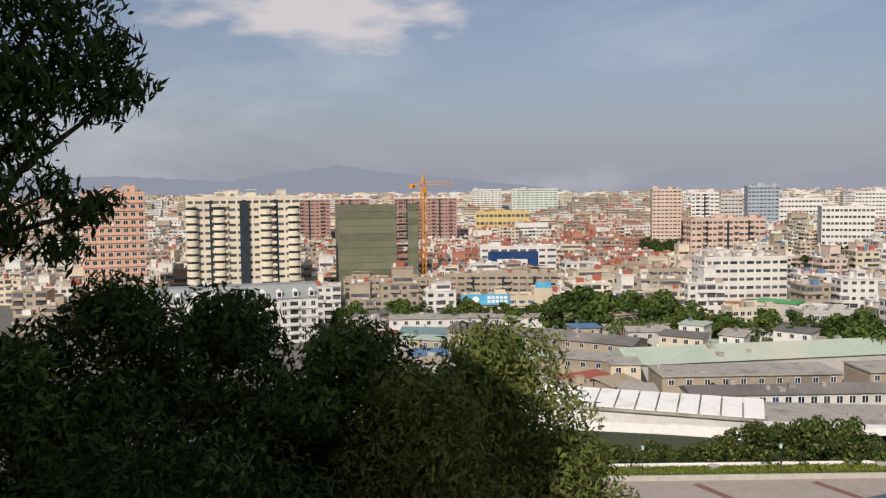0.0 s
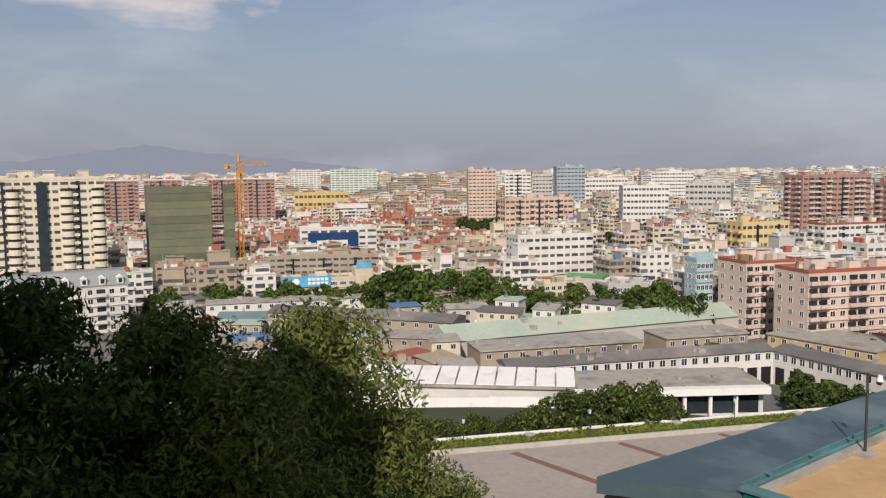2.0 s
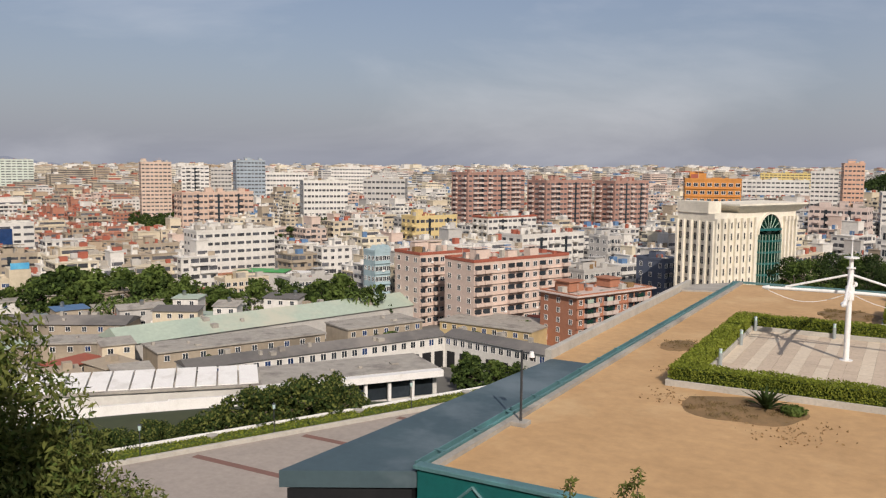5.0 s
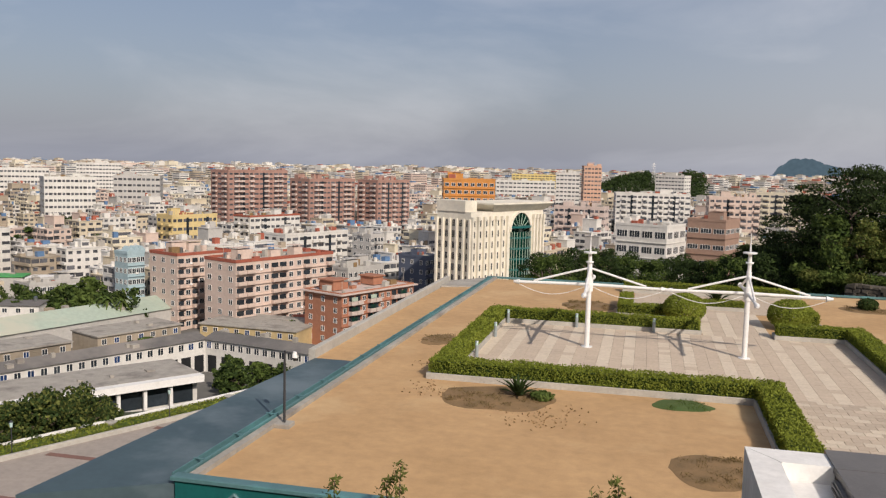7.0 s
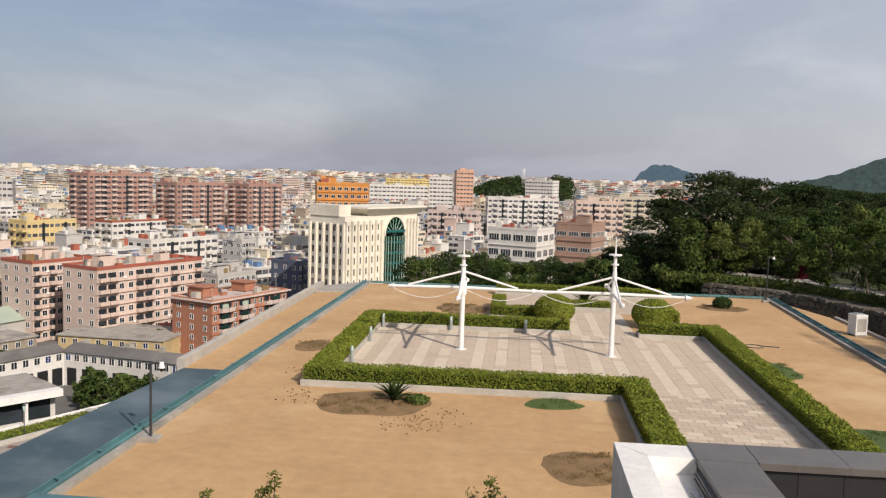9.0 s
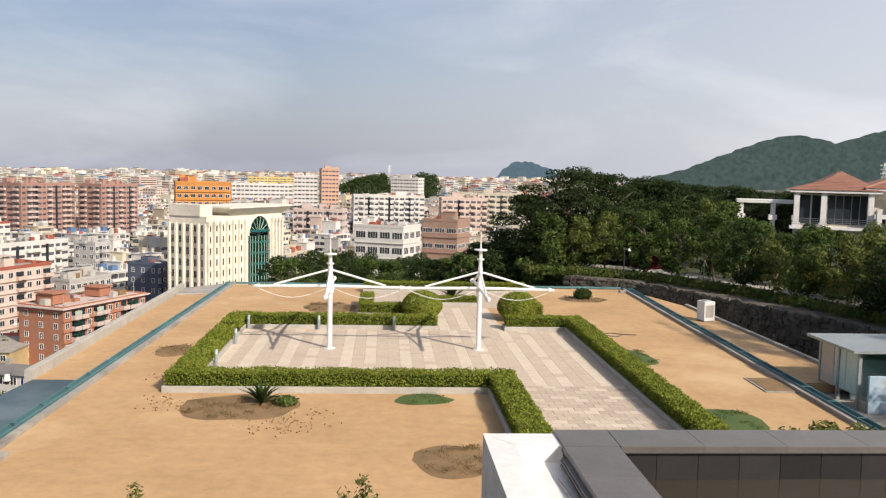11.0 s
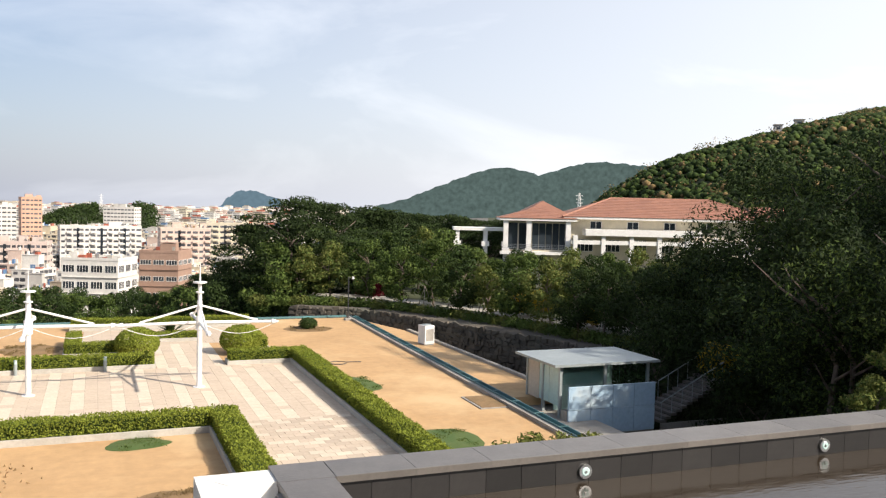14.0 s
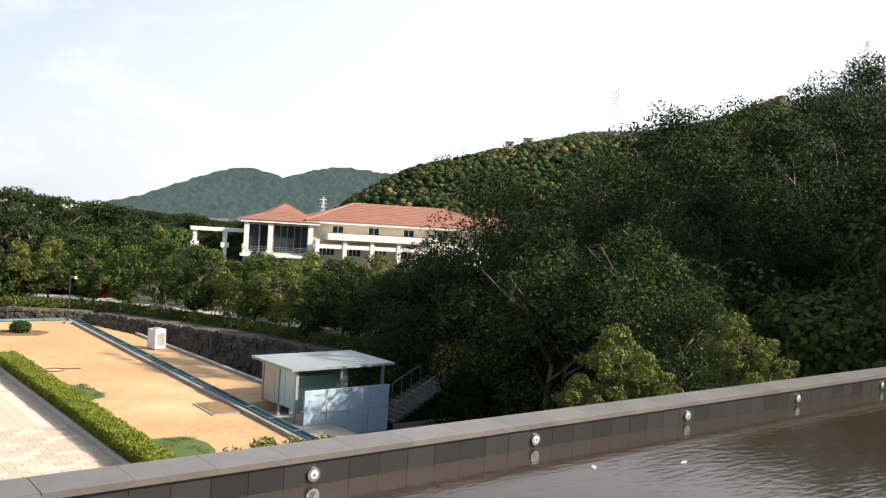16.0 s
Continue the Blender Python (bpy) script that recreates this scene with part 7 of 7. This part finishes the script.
for b, r, key, top, s in ((12.2, 86, "big0", 10.4, 0.95), (14.8, 90, "big1", 9.8, 0.9), (10.0, 88, "big1", 7.5, 0.8), (16.6, 98, "big0", 9.6, 0.85), (18.6, 100, "big1", 9.2, 0.8), (20.6, 104, "big0", 7.8, 0.7), (13.2, 84, "bank0", 5.0, 0.85),
                          (8.4, 96, "big0", 3.5, 0.7), (6.6, 100, "big1", 1.5, 0.65)):
    p = polar(b, r)
    plant(key, p.x, p.y, top - 13.6 * s, s, rng.uniform(0, 360), "large dark spreading tree on the wooded bank", "trees on the bank")
for k in range(46):
    b = 11 + k * 0.68 + rng.uniform(-0.4, 0.4)
    row = k % 3
    r = wall_reach(b) + (3.5, 11, 19)[row] + rng.uniform(-1.5, 1.5)
    want = -3.4 + 0.35 * row if b > 24 else -2.3 + 0.5 * row
    top = 9.45 + r * math.tan(radians(want + rng.uniform(-0.5, 0.35)))
    p = polar(b, r)
    g = ground_at(p.x, p.y)
    s = max(0.5, min(1.25, (top - g) / 7.4))
    plant(f"bank{rng.choice((0, 1, 1, 2))}", p.x, p.y, top - 7.4 * s, s, rng.uniform(0, 360), "slender garden tree with pale leaning trunk", "trees on the bank")
for k in range(30):
    b = -7 + k * 0.62 + rng.uniform(-0.3, 0.3)
    r = rng.uniform(82, 140)
    p = polar(b, r)
    want = -6.2 + 0.8 * (r - 82) / 58 + max(0, (b - 4) * 0.25)
    top = 9.45 + r * math.tan(radians(want))
    g = ground_at(p.x, p.y)
    s = max(0.6, min(1.3, (top - g) / 9.8))
    s *= 9.8 / 7.3
    plant(rng.choice(("bank0", "bank1")), p.x, p.y, top - 7.3 * s, s, rng.uniform(0, 360), "dense dark tree below the garden's far edge", "trees below the garden")
for b, r, z, mt, label, q in ((17.3, 84, 0.9, "leaf_red", "dark red-leaved shrub by the path", 1.5), (28.8, 70, 1.5, "leaf_yellow", "yellow-leaved shrub on the bank", 1.2), (27.4, 71, 1.2, "leaf_yellow", "yellow-green shrub on the bank", 1.0),
                              (32.0, 66, 1.0, "leaf_yellow", "yellow flowering shrub on the bank", 0.8), (40.3, 50, 0.8, "leaf_yellow", "bright yellow-green palm shrub by the stair", 1.3)):
    ob = thing("shrub", label, "bush", Matrix.Translation(polar(b, r, z)))
    part("crown", leaf_cloud("leaves", [(0, 0, 0.5, q, q * 0.8), (q * 0.6, 0, 0.2, q * 0.7, q * 0.6)], 1300, 0.24, M[mt], int(b * 10), 0, 0.45, 0.4), None, ob)
# props that hold young trees
for k in range(9):
    b = 21 + k * 2.0
    p = polar(b, wall_reach(b) + 3.6, 0.2)
    ob = thing("tree_props", "three pale bamboo props tied round a young trunk", "props", Matrix.Translation(p), "tree props")
    for i in range(3):
        a = i * 2.1 + k
        part("pole", Shape().tube((math.cos(a) * 1.0, math.sin(a) * 1.0, -0.2), (0, 0, 2.3), 0.045, 0.035, 6), M["bark_pale"], ob)


def hip_roof(x0, x1, y0, y1, z0, z1):
    """Four sloping sides over a rectangle, with a fascia."""
    inset = min(x1 - x0, y1 - y0) / 2
    s = Shape()
    if x1 - x0 >= y1 - y0:
        r0, r1 = (x0 + inset, (y0 + y1) / 2, z1), (x1 - inset, (y0 + y1) / 2, z1)
    else:
        r0, r1 = ((x0 + x1) / 2, y0 + inset, z1), ((x0 + x1) / 2, y1 - inset, z1)
    c = [(x0, y0, z0), (x1, y0, z0), (x1, y1, z0), (x0, y1, z0), r0, r1]
    f = [(0, 1, 5, 4), (1, 2, 5), (2, 3, 4, 5), (3, 0, 4), (3, 2, 1, 0)] if x1 - x0 >= y1 - y0 else [(0, 1, 4), (1, 2, 5, 4), (2, 3, 5), (3, 0, 4, 5), (3, 2, 1, 0)]
    return s.add(c, f), c


def tile_ribs(c, n, slope=(0, 1, 5, 4)):
    """Courses of roof tiles that step down one slope."""
    s = Shape()
    a, b, e, d = (Vector(c[i]) for i in slope)
    for k in range(n):
        p, q = a.lerp(d, k / n), b.lerp(e, k / n)
        p2, q2 = a.lerp(d, (k + 1) / n), b.lerp(e, (k + 1) / n)
        up = Vector((0, 0, 0.10))
        s.add([p + up, q + up, q2 + up * 0.3, p2 + up * 0.3, p, q], [(0, 1, 2, 3), (4, 5, 1, 0)])
    return s


def villa():
    ob = thing("villa", "cream two-storey villa with terracotta hip roofs", "house", facing(28.3, 128, 1.2, 6))
    V = IVORY
    # glazed corner pavilion
    part("wall", Shape().box(-4.3, 4.6, 0.4, 9, 0, 6.4), V, ob)
    r, c = hip_roof(-5.6, 5.9, -1.2, 10.4, 6.9, 8.5)
    rf = part("roof", r, M["rooftile"], ob)
    s = part("tile_course", tile_ribs([c[0], c[1], c[1], c[0], c[4], c[4]], 8, (0, 1, 4, 4)), M["rooftile"], rf)
    part("fascia", Shape().box(-5.5, 5.8, -1.1, 10.3, 6.55, 6.88), M["white"], ob)
    for x in (-4.6, -1.2, 4.6):
        part("column", Shape().box(x - 0.35, x + 0.35, -0.8, -0.1, 2.0, 6.55).box(x - 0.5, x + 0.5, -0.95, 0.05, 2.0, 2.5), M["white"], ob)
    for i in range(5):
        part("pane", Shape().box(-0.6 + i * 1.0, 0.3 + i * 1.0, 0.30, 0.38, 2.3, 6.2), M["pane"], ob)
    for i in range(2):
        part("pane", Shape().box(-4.2 + i * 1.6, -2.8 + i * 1.6, 0.30, 0.38, 2.3, 6.2), M["pane"], ob)
    part("floor_slab", Shape().box(-5.4, 5.6, -1.4, 0.3, 1.6, 2.0), M["white"], ob)
    for i in range(4):
        part("railing", Shape().tube((-5.2, -1.3, 2.3 + i * 0.25), (5.4, -1.3, 2.3 + i * 0.25), 0.03, n=6), M["steel"], ob)
    # main wing, turned a little
    ob2 = thing("villa", "long cream villa wing with terracotta hip roof", "house", facing(36.0, 132, 1.2, 14))
    part("wall", Shape().box(-13, 17, 0, 14, 0, 7.2), V, ob2)
    r, c = hip_roof(-14.2, 18.3, -1.6, 15.5, 7.3, 10.2)
    rf = part("roof", r, M["rooftile"], ob2)
    part("tile_course", tile_ribs(c, 12), M["rooftile"], rf)
    part("ridge_cap", Shape().tube(c[4], c[5], 0.2, n=8), M["rooftile"], rf)
    for i in (0, 1):
        part("hip_cap", Shape().tube(c[i], c[4 + i], 0.18, n=8), M["rooftile"], rf)
    part("fascia", Shape().box(-14.0, 18.1, -1.5, 15.3, 6.95, 7.28), M["white"], ob2)
    part("canopy", Shape().box(-11, 6, -3.2, 0, 4.6, 5.5), M["white"], ob2, "white projecting canopy")
    part("balcony_front", Shape().box(-13, 17, -2.8, -2.6, 3.3, 3.9), M["white"], ob2)
    for i in range(8):
        x = -12.4 + i * 4.1
        part("column", Shape().box(x - 0.3, x + 0.3, -2.9, -2.3, 0, 4.6), M["white"], ob2)
    wm = window_mesh(2.4, 1.7, "pane", "white", 3)
    for i in range(7):
        part("window", wm, None, ob2, at=pose(-10.6 + i * 4.0, 0, 2.2))
    for i in range(4):
        part("window", window_mesh(1.6, 1.0, "pane", "white", 1), None, ob2, at=pose(-9 + i * 5.5, 0, 5.6))
    r, c = hip_roof(-20.5, -12.0, 2, 14, 7.3, 9.6)
    part("link_roof", r, M["rooftile"], ob2)
    part("link_wall", Shape().box(-19.5, -13.0, 3, 13, 0, 7.2), V, ob2)
    part("link_window", Shape().box(-17.5, -16.2, 2.9, 2.98, 2.4, 5.0), M["pane"], ob2)
    # flat white pergola
    ob3 = thing("pergola", "flat white concrete pergola on square columns", "pergola", facing(24.6, 130, 1.2, 4))
    part("slab", Shape().box(-4.2, 4.0, -2, 3, 4.9, 5.35), M["white"], ob3)
    for x in (-3.6, 0.6, 3.6):
        part("column", Shape().box(x - 0.3, x + 0.3, -1.8, -1.2, 0, 4.9).box(x - 0.55, x + 0.55, -2.05, -0.95, 2.6, 3.3), M["white"], ob3)
    ob4 = thing("villa", "further villa roof behind the dark trees", "house", facing(43.5, 150, 3.0, 10))
    part("wall", Shape().box(-8, 8, 0, 10, 0, 5.2), V, ob4)
    r, c = hip_roof(-9.5, 9.5, -1.5, 11.5, 5.2, 7.6)
    part("roof", r, M["rooftile"], ob4)


villa()
# big trees behind the pergola
for k in range(15):
    b = 16.2 + k * 0.76
    r = 142 + 9 * (k % 3) + rng.uniform(-3, 3)
    p = polar(b, r)
    top = 9.45 + r * math.tan(radians(-0.35 - 0.05 * (k % 4) - max(0, b - 22) * 0.1))
    s = rng.uniform(0.75, 0.95)
    plant(f"big{k % 2}", p.x, p.y, top - 13.6 * s, s, rng.uniform(0, 360), "tall dense tree behind the villa's pergola", "trees on the bank")
for ob in bpy.data.objects:
    if ob.name.startswith("tile_course"):
        ob["kind"] = "stuff"
# dark growth in the ravine between garden and wall, with shade put into its leaf colour
for k in range(26):
    b = 17 + k * 0.95
    p = polar(b, wall_reach(min(b, 33.5)) - 5.5 - 2.0 * (k % 3), -6.2)
    ob = thing("shrub", "dark creeping shrub in the shady ravine", "bush", Matrix.Translation(p), "shrubs in the ravine")
    part("crown", leaf_cloud("leaves", [(0, 0, 1.0, 2.3, 1.3), (1.2, 0.8, 1.8, 1.6, 1.2)], 900, 0.34, M["leaf_shaded"], 700 + k, 0.3, 0.45, 0.3), None, ob)
for x, y, top, s in ((31.5, 41.5, 4.2, 0.95), (35.5, 41.0, 5.8, 1.05), (38.5, 45.5, 7.2, 1.1), (34.5, 47.0, 5.6, 1.05), (30.5, 23.5, 9.6, 0.78), (34.5, 25.5, 10.2, 0.8), (32.0, 34.5, 1.8, 0.75), (43.0, 43.0, 8.6, 1.15), (40, 50, 7.5, 1.1), (30.2, 27.6, 7.6, 0.8), (33.2, 30.5, 8.0, 0.85), (27.6, 20.4, 8.6, 0.7), (26.0, 18.2, 7.6, 0.55)):
    plant(f"slope{int(x) % 3}", x, y, top - 9.9 * s, s, x * 40, "dense dark tree beside the stair", "trees on the flank")

# ---- dark wooded flank beside the pool ----
rng = random.Random(23)
TOPS = ([39.8, 41.9, 42.8, 45.6, 48, 50, 52.5, 55, 56.7, 58.8, 65, 80, 110], [-1.6, 1.2, 3.4, 4.6, 6.2, 6.2, 7.4, 7.9, 8.7, 9.3, 11.2, 13, 12])
for y, share in ((28, 0.1), (32, 0.5), (38, 0.85), (46, 1.0)):
    x = y * math.tan(radians(42)) + 2.6 + rng.uniform(0, 2)
    while x < y * 2.5 + 4:
        b, r = math.degrees(math.atan2(x, y)), math.hypot(x, y)
        el = float(np.interp(b, *TOPS))
        want = -7 + (el + 7) * (share + 0.5) / 1.5 + rng.uniform(-0.8, 0.3)
        top = 9.45 + r * math.tan(radians(want))
        g = ground_at(x, y)
        s = max(0.55, min(1.6 if y > 24 else 1.0, (top - g) / 9.9))
        if y - 4.6 * s < 12.6:
            s = (y - 12.6) / 4.6
        plant(f"slope{rng.randrange(3)}", x, y + rng.uniform(0, 1.5), top - 9.9 * s, s, rng.uniform(0, 360), "dense dark tree on the steep wooded flank", "trees on the flank")
        x += 7.4 * s * rng.uniform(0.8, 1.15)
for b, r, top, s in ((51.6, 24.0, 6.9, 0.37), (49.4, 23.3, 5.6, 0.26), (58.4, 28.4, 7.1, 0.40), (60.2, 29, 6.3, 0.32), (53.2, 24.6, 6.2, 0.29)):
    p = polar(b, r)
    plant("bank2", p.x, p.y, top - 7.3 * s, s, b * 5, "light green young tree behind the pool edge", "young trees behind the pool")


# ---- far hills: forest, pylons, huts ----
def forest(name, label, n, b0, b1, r0, r1, size, leaf, count, seed, least=12, first="leaf_mid", second="leaf_dark", lumps=False):
    rng = np.random.default_rng(seed)
    b, r = rng.uniform(b0, b1, n * 3), np.sqrt(rng.uniform(r0**2, r1**2, n * 3))
    x, y = r * np.sin(np.radians(b)), r * np.cos(np.radians(b))
    z = ground_height(x, y)
    ok = np.flatnonzero(z > CITY + least)[:n]
    q = size * rng.uniform(0.5, 1.5, len(ok))
    clumps = np.stack([x[ok], y[ok], z[ok] + q * 0.75, q, q * 0.85], -1)
    me = leaf_cloud(name, clumps, count, leaf, M[first], seed, 0, 0.7, 0.75, M[second])
    tagged(new(name, me), label, "forest", kind="stuff")
    if lumps:
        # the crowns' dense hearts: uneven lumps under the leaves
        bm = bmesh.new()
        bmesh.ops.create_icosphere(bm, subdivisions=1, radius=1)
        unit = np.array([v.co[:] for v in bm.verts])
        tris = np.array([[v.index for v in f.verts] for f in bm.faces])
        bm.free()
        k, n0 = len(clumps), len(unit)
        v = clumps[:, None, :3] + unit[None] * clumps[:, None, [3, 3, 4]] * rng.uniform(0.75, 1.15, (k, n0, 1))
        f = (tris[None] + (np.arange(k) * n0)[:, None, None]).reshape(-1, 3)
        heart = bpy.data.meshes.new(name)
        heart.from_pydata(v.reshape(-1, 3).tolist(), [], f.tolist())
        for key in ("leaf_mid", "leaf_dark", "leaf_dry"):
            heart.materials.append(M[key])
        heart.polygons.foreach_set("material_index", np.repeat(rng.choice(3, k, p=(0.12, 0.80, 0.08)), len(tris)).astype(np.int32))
        heart.polygons.foreach_set("use_smooth", np.ones(k * len(tris), dtype=bool))
        heart.update()
        tagged(new(name, heart), label, "forest", kind="stuff")


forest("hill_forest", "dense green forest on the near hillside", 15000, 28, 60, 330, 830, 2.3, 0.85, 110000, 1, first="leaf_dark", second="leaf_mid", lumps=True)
forest("scrub_forest", "dry olive-brown scrub between the hill's trees", 900, 28, 60, 330, 760, 3.6, 1.3, 18000, 4, 12, "leaf_dry")
forest("knoll_forest", "dense dark trees on the unseen knoll added for shade", 260, 73, 104, 40, 90, 3.2, 1.1, 13000, 6, 3)
forest("knoll_edge_forest", "dark small-leaved trees at the knoll's edge", 110, 57, 73, 44, 90, 2.6, 0.42, 34000, 7, 3)
forest("low_hill_forest", "dark trees on a low hill in the city", 900, -4.0, 3.6, 980, 1200, 4, 2.4, 16000, 3, first="leaf_dark", second="leaf_shaded")


def pylon(b, r, h, label):
    p = polar(b, r)
    z = ground_at(p.x, p.y)
    ob = thing("pylon", label, "pylon", facing(b, r, z, 20), "power pylons on the hills")
    s = Shape()
    w = h * 0.09
    for x, y in ((-1, -1), (1, -1), (1, 1), (-1, 1)):
        s.tube((x * w, y * w, -3), (x * w * 0.15, y * w * 0.15, h), h * 0.005, n=4)
    for k in range(9):
        z0, z1 = h * k / 9, h * (k + 1) / 9
        a0, a1 = w * (1 - 0.85 * k / 9), w * (1 - 0.85 * (k + 1) / 9)
        s.tube((-a0, -a0, z0), (a1, -a1, z1), h * 0.003, n=4).tube((a0, -a0, z0), (-a1, -a1, z1), h * 0.003, n=4)
    part("lattice_mast", s, M["steel_white"], ob)
    for k in (0.72, 0.83, 0.93):
        part("cross_arm", Shape().tube((-h * 0.11, 0, h * k), (h * 0.11, 0, h * k), h * 0.006, n=5), M["steel_white"], ob)


for b, r, h in ((23.2, 1500, 34), (31.0, 1500, 60), (26.8, 620, 18), (39.4, 740, 26), (49.9, 700, 42), (64.5, 690, 40), (20.2, 1800, 40)):
    pylon(b, min(r, 900), h * min(r, 900) / r, "pale steel lattice pylon on the wooded hill")
pylon(0.3, 1120, 26, "lattice radio mast on the low city hill")
for b, r, w in ((49.6, 690, 9), (51.2, 690, 12), (44.3, 660, 6), (43.1, 640, 5)):
    p = polar(b, r)
    z = ground_at(p.x, p.y)
    ob = thing("hut", "small grey flat-roofed hut on the hill crest", "hut", facing(b, r, z, 8), "huts on the hill")
    part("wall", Shape().box(-w / 2, w / 2, -3, 3, -4, 7), GREYW, ob)
    part("roof", Shape().box(-w / 2 - 0.6, w / 2 + 0.6, -3.6, 3.6, 7, 7.6), M["concrete"], ob)
    part("window", Shape().box(-w / 4, w / 4, -3.06, -3.0, 4, 5.6), M["pane"], ob)

# ---- pieces of pavement and pool, last ----
paving()
pool_edge()
